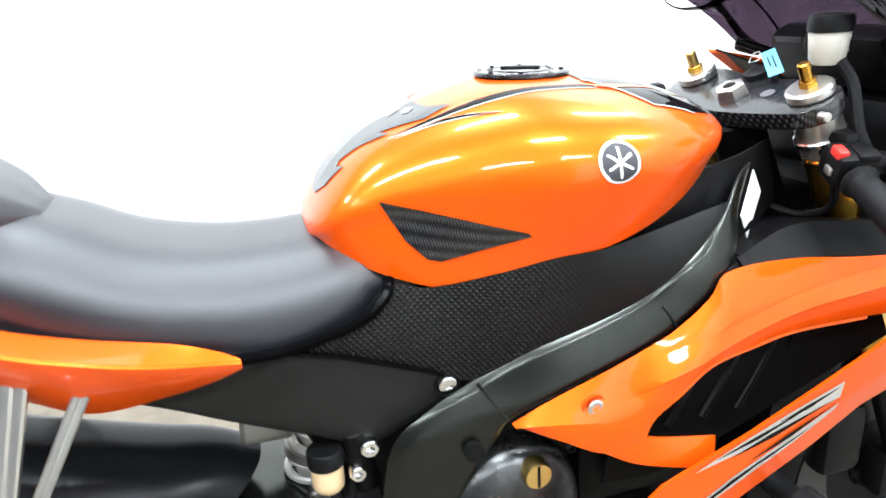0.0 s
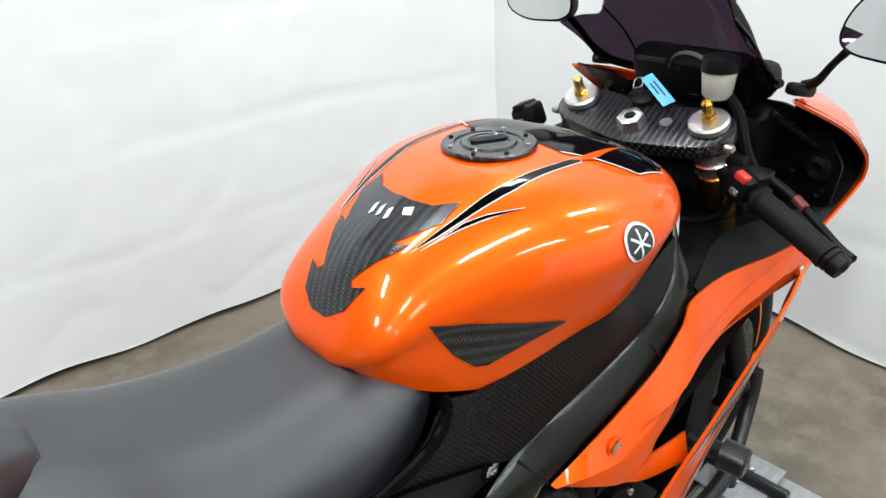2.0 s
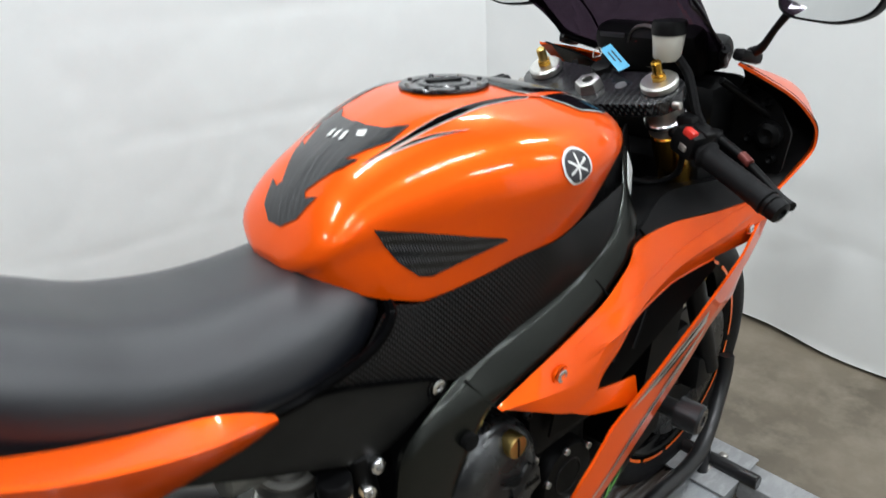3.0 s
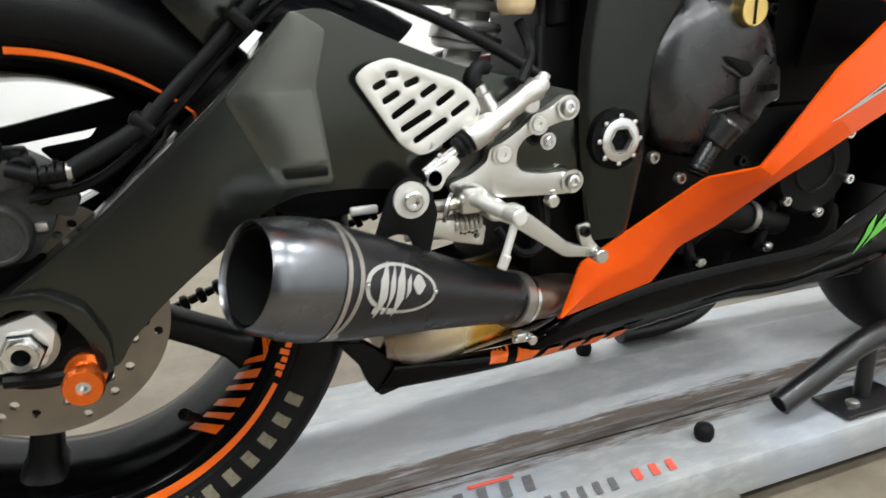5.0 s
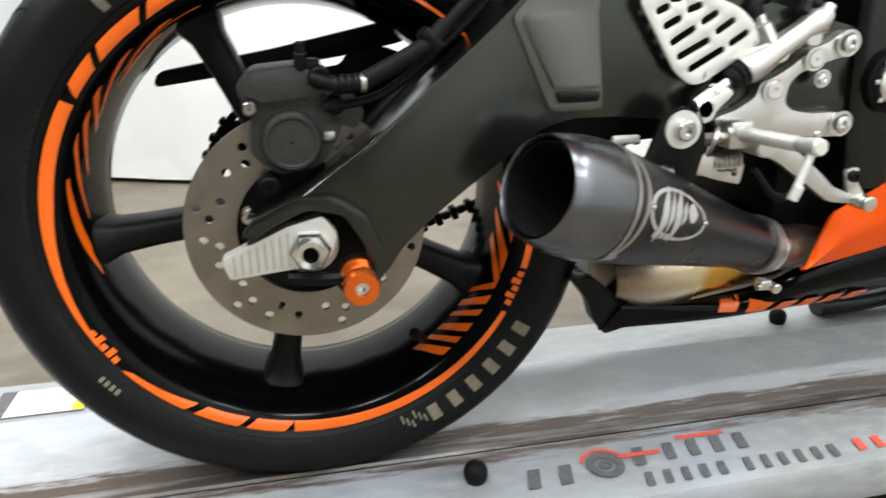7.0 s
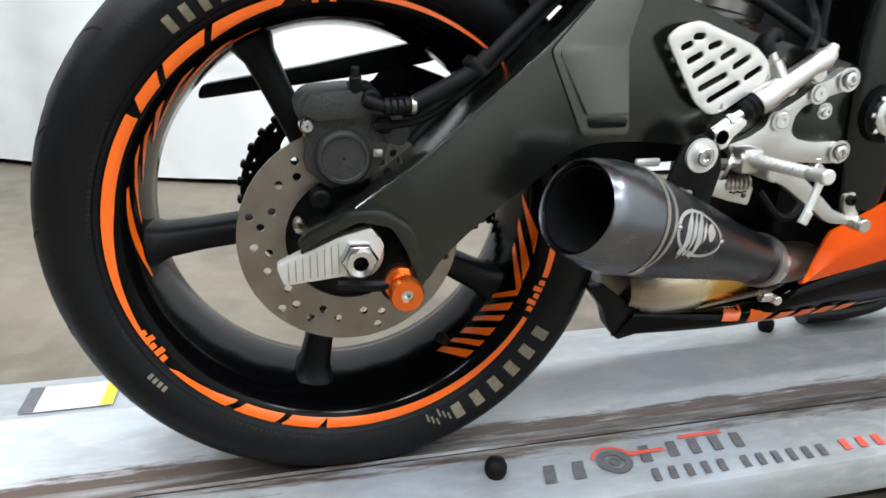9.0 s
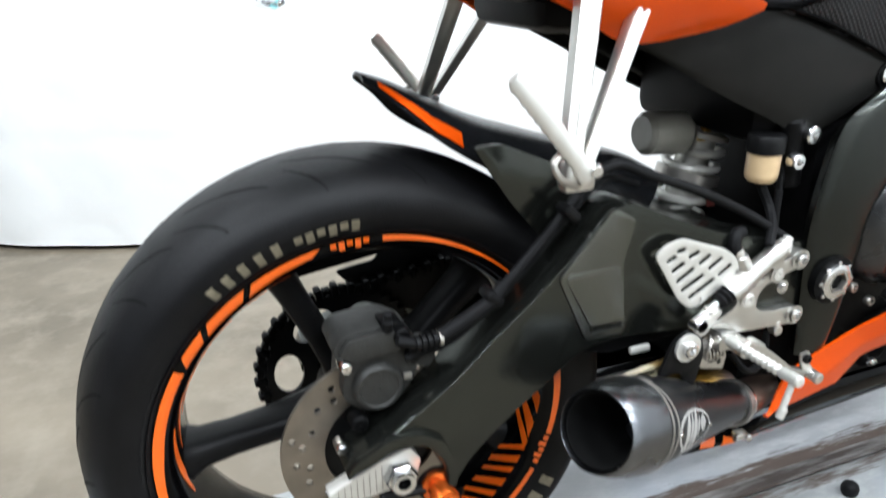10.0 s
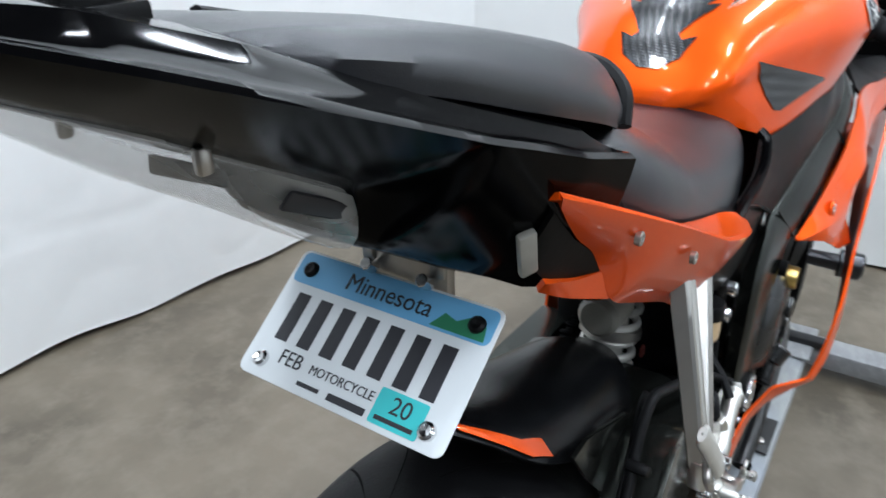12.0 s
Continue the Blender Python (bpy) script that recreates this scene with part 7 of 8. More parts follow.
part("wire", tube([(0.478, -0.12, 0.42), (0.486, -0.125, 0.48), (0.480, -0.125, 0.54), (0.49, -0.115, 0.60)], 0.004, 30, 8), GRIP, bike)

# ---- rear shock and reservoirs ----
shock = part("rear_shock", along(Vector((0.476, 0.0, 0.625)), Vector((0.425, 0.0, 0.43)), [(0, 0.001), (0, 0.024), (0.03, 0.026), (0.034, 0.036), (0.040, 0.036), (0.042, 0.022), (0.16, 0.020), (0.162, 0.036), (0.170, 0.036), (0.20, 0.018), (0.20, 0.001)], 32), SATINALU, bike, "silver rear shock absorber")
coil = []
for k in range(121):
    a = math.tau * k / 20
    c = Vector((0.476, 0, 0.625)).lerp(Vector((0.425, 0, 0.43)), 0.20 + 0.62 * k / 120)
    coil.append((c.x + 0.033 * math.cos(a), c.y + 0.033 * math.sin(a), c.z))
part("spring", tube(coil, 0.0055, 240, 8), SATINALU, shock)
part("preload_ring", along(Vector((0.476, 0.0, 0.625)), Vector((0.425, 0.0, 0.43)), [(0.084, 0.024), (0.084, 0.041), (0.096, 0.041), (0.096, 0.024)], 32), STEEL, shock)
part("shock_tag", box(0.457, -0.045, 0.514, 0.012, 0.004, 0.014, 0.001), REDTRANS, shock, "small red tag")
part("gas_canister", rod((0.366, -0.012, 0.602), (0.430, -0.012, 0.598), 0.0265, 28, 0.006), MARKERGREY, shock, "dull grey gas canister")
part("canister_cap", rod((0.430, -0.012, 0.598), (0.440, -0.012, 0.597), 0.016, 24, 0.003), STEEL, shock)
part("canister_end", rod((0.450, -0.014, 0.596), (0.462, -0.014, 0.595), 0.012, 16), BRASS, shock)
orv = part("rear_brake_reservoir", lathe([(0.561, 0.001), (0.561, 0.0145), (0.565, 0.0175), (0.570, 0.0185), (0.594, 0.0185), (0.597, 0.001)], "z", (0.456, -0.118, 0), 28), NECTAR, bike, "amber rear brake fluid reservoir")
part("reservoir_cap", lathe([(0.595, 0.001), (0.595, 0.0205), (0.612, 0.0208), (0.615, 0.0185), (0.615, 0.001)], "z", (0.456, -0.118, 0), 28), MATTBLACK, orv, "black reservoir cap")
part("reservoir_hose", tube([(0.459, -0.118, 0.555), (0.465, -0.130, 0.53), (0.452, -0.150, 0.515), (0.436, -0.165, 0.500)], 0.0055, 20, 8), GRIP, orv)
for x, z, r in ((0.504, 0.613, 0.0105), (0.488, 0.584, 0.0095)):
    part("subframe_bolt", socket_screw(x, -0.128, z, r, 0.012), CHROME, bike, "bright socket screw")
sub_frame = part("subframe", box(0.33, 0, 0.76, 0.30, 0.18, 0.06, 0.02), DEEPBLACK, bike, "black subframe and battery box")
part("battery_box", box(0.52, 0, 0.66, 0.16, 0.22, 0.12, 0.02), DEEPBLACK, sub_frame)
part("subframe_tube", rod((0.49, -0.115, 0.63), (0.50, -0.115, 0.55), 0.016), DEEPBLACK, sub_frame)
for s in (-1, 1):
    part("subframe_tube", rod((0.30, s * 0.10, 0.74), (0.52, s * 0.11, 0.63), 0.016), DEEPBLACK, sub_frame)

# ---- passenger footrests ----
for s in (-1, 1):
    def strut(a, b, w0, w1, d0, d1):
        """A flat-sided bar with a shallow groove, from a to b; w along the bike, d across it."""
        rows_ = []
        for v in np.linspace(0, 1, 14):
            c = Vector(a).lerp(Vector(b), v)
            w, d = w0 + (w1 - w0) * v, d0 + (d1 - d0) * v
            rows_.append([c + Vector((w * x, s * d * y, 0)) for x, y in ((-1, -0.8), (-0.8, -1), (0.8, -1), (1, -0.8), (1, 0.7), (0.75, 1), (0.25, 1), (0.0, 0.72), (-0.25, 1), (-0.75, 1), (-1, 0.7))])
        return grid(rows_, close_v=True, caps=True)
    st = part("passenger_footrest", merge(strut((0.197, s * 0.143, 0.785), (0.157, s * 0.190, 0.630), 0.0115, 0.0090, 0.0085, 0.0075), strut((0.254, s * 0.145, 0.770), (0.172, s * 0.190, 0.630), 0.0090, 0.0070, 0.0080, 0.0065), box(0.163, s * 0.192, 0.622, 0.032, 0.018, 0.030, 0.005)), ALU, bike, "brushed aluminium passenger footrest bracket")
    part("cross_web", box(0.226, s * 0.142, 0.772, 0.040, 0.008, 0.010, 0.002), ALU, st)
    part("footpeg", along(Vector((0.170, s * 0.204, 0.622)), Vector((0.098, s * 0.199, 0.708)), [(0, 0.001), (0, 0.0105), (0.01, 0.0100)] + [(0.014 + 0.005 * k, 0.0080 if k % 2 else 0.0092) for k in range(18)] + [(0.110, 0.0092), (0.116, 0.006), (0.116, 0.001)], 16, 0.5), SATINALU, st, "folded ribbed passenger peg")
    part("pivot_bolt", rod((0.172, s * 0.178, 0.628), (0.172, s * 0.212, 0.628), 0.006, 12), CHROME, st)
    part("return_spring", tube([(0.160, s * 0.200, 0.614), (0.142, s * 0.204, 0.622), (0.134, s * 0.202, 0.636), (0.144, s * 0.198, 0.644)], 0.0035, 16, 8), STEEL, st)

# ---- hugger over the rear tyre ----
rows = []
for ang, rc, hw, re in ((87, 0.380, 0.022, 0.372), (82, 0.372, 0.052, 0.352), (76, 0.362, 0.080, 0.330), (66, 0.356, 0.091, 0.316), (57, 0.366, 0.094, 0.318), (46, 0.394, 0.092, 0.334), (38, 0.430, 0.088, 0.360), (32, 0.455, 0.080, 0.385)):
    a = radians(ang)
    rows.append([((re + (rc - re) * (1 - abs(q) ** 2.6)) * math.cos(a), q * hw, AZ + (re + (rc - re) * (1 - abs(q) ** 2.6)) * math.sin(a)) for q in np.linspace(-1, 1, 25)])
rows = [list(r) for r in zip(*[spline([rows[i][k] for i in range(len(rows))], 34) for k in range(25)])]
hugger = part("rear_hugger", thicken(grid(rows), 0.0035), HUGGERBLACK, bike, "satin black tyre hugger with orange flash", 60)
rows = []
for v in np.linspace(0, 1, 14):
    a = radians(85 - 13 * v)
    rc, hw, re = np.interp(85 - 15 * v, [66, 76, 82, 87], [0.350, 0.362, 0.372, 0.380]), np.interp(85 - 15 * v, [66, 76, 82, 87], [0.091, 0.080, 0.052, 0.022]), np.interp(85 - 15 * v, [66, 76, 82, 87], [0.314, 0.330, 0.352, 0.372])
    row = []
    for q in np.linspace(-0.96, -0.80, 5):
        r = re + (rc - re) * (1 - abs(q) ** 2.6) + 0.0042
        row.append((r * math.cos(a), q * hw, AZ + r * math.sin(a)))
    rows.append(row)
part("orange_flash", thicken(grid(rows), 0.0008), ORANGE, hugger, "orange flash on the hugger")
part("hugger_side", slab([rounded([(0.104, 0.631), (0.144, 0.572), (0.181, 0.528), (0.208, 0.558), (0.246, 0.583), (0.172, 0.615), (0.132, 0.632)], 0.006)], -0.1015, -0.097, 0.0015), SWINGBLACK, hugger, "satin black hugger side plate")

# ---- tail details ----
lens = part("tail_light", keel([(-0.228, 1.004, 0.018, 1.004, 0.020, 1.003, 0.012, 1.000), (-0.18, 0.982, 0.044, 0.981, 0.048, 0.979, 0.022, 0.962), (-0.13, 0.955, 0.048, 0.954, 0.0515, 0.951, 0.028, 0.928), (-0.088, 0.932, 0.050, 0.931, 0.052, 0.928, 0.034, 0.898), (-0.075, 0.924, 0.048, 0.923, 0.050, 0.920, 0.036, 0.889)], 40), CLEARLENS, bike, "clear smoked tail light lens", 40)
for s in (-1, 1):
    part("reflector", moved(box(0, 0, 0, 0.050, 0.003, 0.011, 0.002), Matrix.Translation((-0.105, s * 0.0480, 0.927)) @ Euler((radians(-28 * s), radians(27), radians(-3 * s))).to_matrix().to_4x4()), INK, lens, "dark bulb strip behind the lens" if s < 0 else "")
    part("lens_clip", box(-0.165, s * 0.049, 0.968, 0.007, 0.006, 0.012, 0.002), STEEL, lens)
    ind = part("side_marker", moved(box(0, 0, 0, 0.012, 0.006, 0.036, 0.002), Matrix.Translation((-0.008, s * 0.1085, 0.876)) @ Euler((radians(-20 * s), radians(-16), radians(32 * s))).to_matrix().to_4x4()), MARKERGREY, bike, "grey rectangular side marker")
    panel("dark_lens", [(-0.010, s * 0.1225, 0.908), (0.023, s * 0.1205, 0.878), (0.051, s * 0.1205, 0.857), (0.069, s * 0.1205, 0.837)], [(-0.004, s * 0.108, 0.880), (0.004, s * 0.106, 0.862), (0.020, s * 0.108, 0.848), (0.066, s * 0.1195, 0.835)], DEEPBLACK, ind, "dark marker lens" if s < 0 else "", 0.0, 0.0)
antenna = part("tail_box", merge(box(-0.174, 0.0, 1.0195, 0.044, 0.036, 0.010, 0.002), box(-0.172, 0.0, 1.026, 0.028, 0.030, 0.013, 0.003)), MATTBLACK, bike, "small black box on the tail")
part("tail_box_catch", box(-0.156, -0.006, 1.026, 0.006, 0.012, 0.011, 0.002), BRASS, antenna)
# seams and screws of the tail
for x, z, y in ((0.136, 0.826, -0.164), (0.060, 0.868, -0.148)):
    part("panel_screw", socket_screw(x, y, z, 0.0048, 0.004), STEEL, bike, "small steel panel screw")
part("seat_piping", tube([(0.150, -0.101, 0.908), (0.164, -0.094, 0.930), (0.172, -0.072, 0.945), (0.172, -0.035, 0.949), (0.166, 0.0, 0.953), (0.148, 0.050, 0.957), (0.100, 0.082, 0.965), (0.03, 0.090, 0.981), (-0.06, 0.080, 1.001)], 0.0062, 80, 8), MATTBLACK, pillion, "black piping round the seat front")
part("seat_base", merge(box(0.14, 0, 0.85, 0.16, 0.16, 0.05, 0.02), box(0.26, 0, 0.785, 0.22, 0.18, 0.05, 0.02)), MATTBLACK, bike)
part("seat_edge_seal", tube([(0.375, -0.146, 0.757), (0.410, -0.1435, 0.754), (0.437, -0.1425, 0.755), (0.463, -0.1435, 0.760), (0.495, -0.1435, 0.767), (0.520, -0.142, 0.777), (0.537, -0.138, 0.790), (0.543, -0.134, 0.799), (0.545, -0.126, 0.805)], 0.0062, 50, 8), DULLEDBLACK, seat, "black edge of the seat")
part("cover_seam", tube([(0.420, -0.1405, 0.752), (0.46, -0.1415, 0.743), (0.50, -0.1435, 0.730), (0.57, -0.1445, 0.701), (0.592, -0.1455, 0.690)], 0.0024, 24, 6), DULLEDBLACK, bike)

# ---- number plate ----
plate_m = Matrix.Translation((-0.027, 0.003, 0.7875)) @ Matrix(((0, 0.80, -0.60, 0), (-1, 0, 0, 0), (0, 0.60, 0.80, 0), (0, 0, 0, 1)))


def on_plate(loops, w0, w1, bevel=0.0):
    bm = slab(loops, 0, w1 - w0, bevel)
    bmesh.ops.transform(bm, matrix=plate_m @ Matrix.Translation((0, 0, w0)) @ Matrix(((1, 0, 0, 0), (0, 0, 1, 0), (0, 1, 0, 0), (0, 0, 0, 1))), verts=bm.verts)
    return bm


def rect(x0, z0, x1, z1):
    return [(x0, z0), (x1, z0), (x1, z1), (x0, z1)]


plate = part("licence_plate", on_plate([rounded(rect(-0.089, -0.051, 0.089, 0.051), 0.008, 5)], 0, 0.0015, 0.0004), PLATEWHITE, bike, "white motorcycle plate with a blue band")
part("blue_band", on_plate([rounded(rect(-0.086, 0.024, 0.086, 0.049), 0.006, 5)], 0.0016, 0.0020), PLATEBLUE, plate, "blue landscape band")
part("tree_print", on_plate([[(0.040, 0.026), (0.082, 0.026), (0.080, 0.036), (0.068, 0.040), (0.058, 0.034), (0.048, 0.037)]], 0.0021, 0.0024), PLATEGREEN, plate)


def lettering(text, size, x, z, w, stretch=1.0):
    """Flat letters on the plate, centred at x, z and raised by w."""
    cu = bpy.data.curves.new("letters", "FONT")
    cu.body = text
    cu.size = size
    cu.align_x = "CENTER"
    cu.align_y = "CENTER"
    cu.extrude = 0.0002
    cu.resolution_u = 4
    ob = bpy.data.objects.new("letters", cu)
    me = bpy.data.meshes.new_from_object(ob)
    bm = bmesh.new()
    bm.from_mesh(me)
    bpy.data.objects.remove(ob)
    bpy.data.curves.remove(cu)
    bpy.data.meshes.remove(me)
    bmesh.ops.transform(bm, matrix=plate_m @ Matrix.Translation((x, z, w)) @ Matrix.Diagonal((stretch, 1, 1, 1)), verts=bm.verts)
    return bm


part("state_name", lettering("Minnesota", 0.019, 0.0, 0.036, 0.0024, 0.95), INK, plate, "dark blue state name")
part("month_letters", lettering("FEB", 0.0155, -0.048, -0.0315, 0.0019, 0.9), INK, plate)
part("class_letters", lettering("MOTORCYCLE", 0.0095, -0.001, -0.0320, 0.0019, 0.9), INK, plate)
for k in range(7):
    x = -0.072 + 0.0215 * k
    part("text_bar", on_plate([rect(x, -0.021, x + 0.0115, 0.017)], 0.0016, 0.0021), INK, plate, "dark character bar" if k == 0 else "")
for x0, x1, z0, z1 in ((-0.034, -0.014, -0.045, -0.042), (-0.006, 0.026, -0.046, -0.041)):
    part("text_bar", on_plate([rect(x0, z0, x1, z1)], 0.0016, 0.0020), INK, plate)
stick = part("year_sticker", on_plate([rounded(rect(0.030, -0.047, 0.068, -0.023), 0.002)], 0.0016, 0.0020), TEAL, plate, "teal validation sticker")
part("year_digits", lettering("20", 0.0165, 0.050, -0.0325, 0.0023), INK, stick)
part("text_bar", on_plate([rect(0.034, -0.044, 0.064, -0.041)], 0.0021, 0.0024), INK, stick)
for x, z, m_ in ((-0.073, 0.036, MATTBLACK), (0.073, 0.036, MATTBLACK), (-0.073, -0.038, CHROME), (0.073, -0.038, CHROME)):
    part("plate_screw", moved(lathe([(0.001, 0.0004), (0.001, 0.0065), (0.004, 0.0060), (0.0055, 0.004), (0.0045, 0.0004)], "z", (x, z, 0), 16), plate_m), m_, plate)
part("plate_bracket", merge(box(0.020, 0.0, 0.828, 0.010, 0.075, 0.040, 0.002), box(0.020, -0.03, 0.842, 0.014, 0.012, 0.030, 0.002), box(0.020, 0.03, 0.842, 0.014, 0.012, 0.030, 0.002)), STEEL, bike, "thin steel plate bracket")
for s in (-1, 1):
    part("bracket_bolt", moved(rod((0, 0, 0), (0, 0, 0.012), 0.005, 8), Matrix.Translation((0.012, s * 0.024, 0.822)) @ Euler((0, radians(-50), 0)).to_matrix().to_4x4()), CHROME, bike)

# ---- fairing screws, badges, engine details ----
for x, y, z, r in ((0.741, -0.2065, 0.650, 0.0095), (0.597, -0.138, 0.674, 0.0105), (0.965, -0.186, 0.775, 0.005), (1.165, -0.232, 0.720, 0.007)):
    part("fairing_screw", socket_screw(x, y, z, r, 0.005), CHROME if r > 0.006 else STEEL, bike, "bright fairing screw")
    part("screw_cup", lathe([(y + 0.001, r * 0.9), (y - 0.002, r * 1.45), (y + 0.001, r * 1.5)], "y", (x, 0, z), 20), ORANGE if y < -0.19 else MATTBLACK, bike)
LFT = tree_of([o for o in bike.children if o.name.startswith("lower_fairing")][0])
upf = [o for o in bike.children if o.name.startswith("upper_fairing")][0]
UFT = tree_of(upf)
rows = []
crease = spline([(0.770, 0, 0.655), (0.845, 0, 0.683), (0.906, 0, 0.700), (0.970, 0, 0.714), (1.030, 0, 0.725), (1.100, 0, 0.735), (1.170, 0, 0.744)], 60)
for i, c in enumerate(crease):
    k = min(1, i / 14, (59 - i) / 10)
    row = []
    for dz, out in ((0.020, 0.0006), (0.012, 0.0022 * k), (0.005, 0.0048 * k), (0.0, 0.0066 * k), (-0.0025, 0.0040 * k), (-0.004, 0.0002)):
        p = UFT.ray_cast(Vector((c[0], -2, c[2] + dz)), Vector((0, 1, 0)))[0]
        row.append((c[0], (p[1] if p else (row[-1][1] if row else -0.2)) - out, c[2] + dz))
    rows.append(row)
part("fairing_fold", thicken(grid(rows), 0.0008), ORANGE, upf, "pressed fold along the fairing", 30)
lf = [o for o in bike.children if o.name.startswith("lower_fairing")][0]
for poly, m_, lift in (
        ([(0.730, 0.453), (0.766, 0.472), (0.825, 0.503), (0.897, 0.537), (0.973, 0.565), (1.052, 0.594), (1.046, 0.584), (0.987, 0.555), (0.909, 0.524), (0.838, 0.497), (0.772, 0.469)], SILVERPRINT, 0.0008),
        ([(0.776, 0.475), (0.825, 0.499), (0.897, 0.532), (0.957, 0.553), (0.901, 0.527), (0.834, 0.498)], GLOSSBLACK, 0.0012),
        ([(0.886, 0.529), (0.946, 0.551), (1.020, 0.575), (0.950, 0.547)], GLOSSBLACK, 0.0013),
        ([(0.917, 0.552), (0.972, 0.572), (1.044, 0.596), (0.976, 0.567)], GLOSSBLACK, 0.0014),
        ([(0.845, 0.560), (0.912, 0.585), (0.972, 0.605), (1.050, 0.626), (1.050, 0.603), (0.987, 0.588), (0.920, 0.572)], SILVERPRINT, 0.0008),
        ([(0.871, 0.569), (0.923, 0.585), (1.008, 0.606), (0.930, 0.581)], GLOSSBLACK, 0.0012),
        ([(0.893, 0.566), (0.947, 0.583), (1.042, 0.603), (0.953, 0.577)], GLOSSBLACK, 0.0013),
        ([(0.956, 0.595), (0.996, 0.608), (1.047, 0.620), (1.000, 0.602)], GLOSSBLACK, 0.0012)):
    decal("fairing_stripe", poly, LFT, "y", m_, lf, lift)
bp_ = [o for o in bike.children if o.name.startswith("belly_pan")][0]
BPT = tree_of(bp_)
for k in range(6):
    x, z = 0.424 + 0.0285 * k, 0.1965 + 0.0011 * k
    decal("belly_bar", [(x, z), (x + 0.019, z + 0.0007), (x + 0.025, z + 0.0137), (x + 0.006, z + 0.013)], BPT, "y", TANORANGE, bp_, 0.0022, "plain orange print bar" if k == 0 else "", 0.004)
part("belly_end", slab([rounded([(0.262, 0.242), (0.290, 0.238), (0.330, 0.205), (0.372, 0.188), (0.306, 0.172), (0.292, 0.190), (0.285, 0.212)], 0.004)], -0.098, -0.080, 0.002), MATTBLACK, bike)
part("belly_end", slab([rounded([(0.262, 0.242), (0.290, 0.238), (0.330, 0.205), (0.372, 0.188), (0.306, 0.172), (0.292, 0.190), (0.285, 0.212)], 0.004)], 0.080, 0.098, 0.002), MATTBLACK, bike)
for poly in ([(0.915, 0.262), (0.927, 0.302), (0.939, 0.314), (0.938, 0.291)], [(0.930, 0.270), (0.948, 0.301), (0.965, 0.314), (0.958, 0.289)], [(0.945, 0.279), (0.966, 0.302), (0.986, 0.314), (0.976, 0.292)]):
    decal("green_mark", poly, BPT, "y", GREEN, bp_, 0.0015, "", 0.004)

# swingarm pivot, oil cap, covers
spar = [o for o in bike.children if o.name.startswith("frame_spar")][0]
piv = part("pivot_ring", lathe([(-0.160, 0.001), (-0.160, 0.030), (-0.170, 0.030), (-0.171, 0.024), (-0.171, 0.001)], "y", (0.543, 0, 0.441), 40), DEEPBLACK, spar)
part("pivot_nut", lathe([(-0.168, 0.014), (-0.168, 0.0225), (-0.176, 0.0215), (-0.177, 0.019), (-0.177, 0.0135)], "y", (0.543, 0, 0.441), 40), CHROME, spar, "castellated steel pivot nut")
for k in range(8):
    a = math.tau * k / 8
    part("pivot_lug", box(0.543 + 0.0235 * math.cos(a), -0.172, 0.441 + 0.0235 * math.sin(a), 0.005, 0.006, 0.005, 0.001), CHROME, spar)
part("pivot_socket", lathe([(-0.160, 0.0003), (-0.160, 0.0140), (-0.1775, 0.0145), (-0.1775, 0.0125), (-0.166, 0.012), (-0.166, 0.0003)], "y", (0.543, 0, 0.441), 6), STEEL, spar)
# Black disc set on the spar, its colour painting a hole's shade.
part("frame_hole_shade", lathe([(-0.1795, 0.0003), (-0.1795, 0.011), (-0.170, 0.011), (-0.170, 0.0003)], "y", (0.612, 0, 0.605), 20), SHADESCUFFBLACK, spar)
part("spar_seam", tube([(0.627, -0.1545, 0.676), (0.640, -0.1655, 0.655), (0.655, -0.1745, 0.634)], 0.0016, 12, 6), FRAMEGREY, spar)
part("spar_seam", tube([(0.831, -0.1785, 0.748), (0.842, -0.190, 0.730), (0.850, -0.197, 0.714)], 0.0014, 12, 6), SHADESCUFFBLACK, spar)
oil = part("oil_filler_cap", lathe([(-0.170, 0.001), (-0.170, 0.0165), (-0.186, 0.0165), (-0.189, 0.0155), (-0.189, 0.001)], "y", (0.683, 0, 0.560), 32), BRASS, engine, "brass-coloured oil filler cap")
# Black bar laid on the cap, painted as the shade in a slot.
part("cap_slot_shade", box(0.683, -0.1893, 0.560, 0.003, 0.001, 0.028, 0), SHADESCUFFBLACK, oil)
for k, (x, z) in enumerate(((0.576, 0.548), (0.60, 0.415), (0.72, 0.40), (0.755, 0.47), (0.74, 0.56), (0.637, 0.389), (0.66, 0.585))):
    part("cover_bolt", socket_screw(x, -0.150, z, 0.0065, 0.008), STEEL if k % 2 else MATTBLACK, engine)
for k in range(6):
    part("cover_print", box(0.6990 + 0.0048 * k, -0.1884, 0.4830, 0.0032, 0.0008, 0.0068, 0), DEEPBLACK, engine)
part("cover_face", slab([rounded([(0.6787, 0.4590), (0.6730, 0.4935), (0.6880, 0.4970), (0.6950, 0.5100), (0.7050, 0.5170), (0.7253, 0.5020), (0.7290, 0.4724), (0.7096, 0.4640), (0.7014, 0.4478)], 0.004)], -0.188, -0.172, 0.002), CASTGREY, engine)
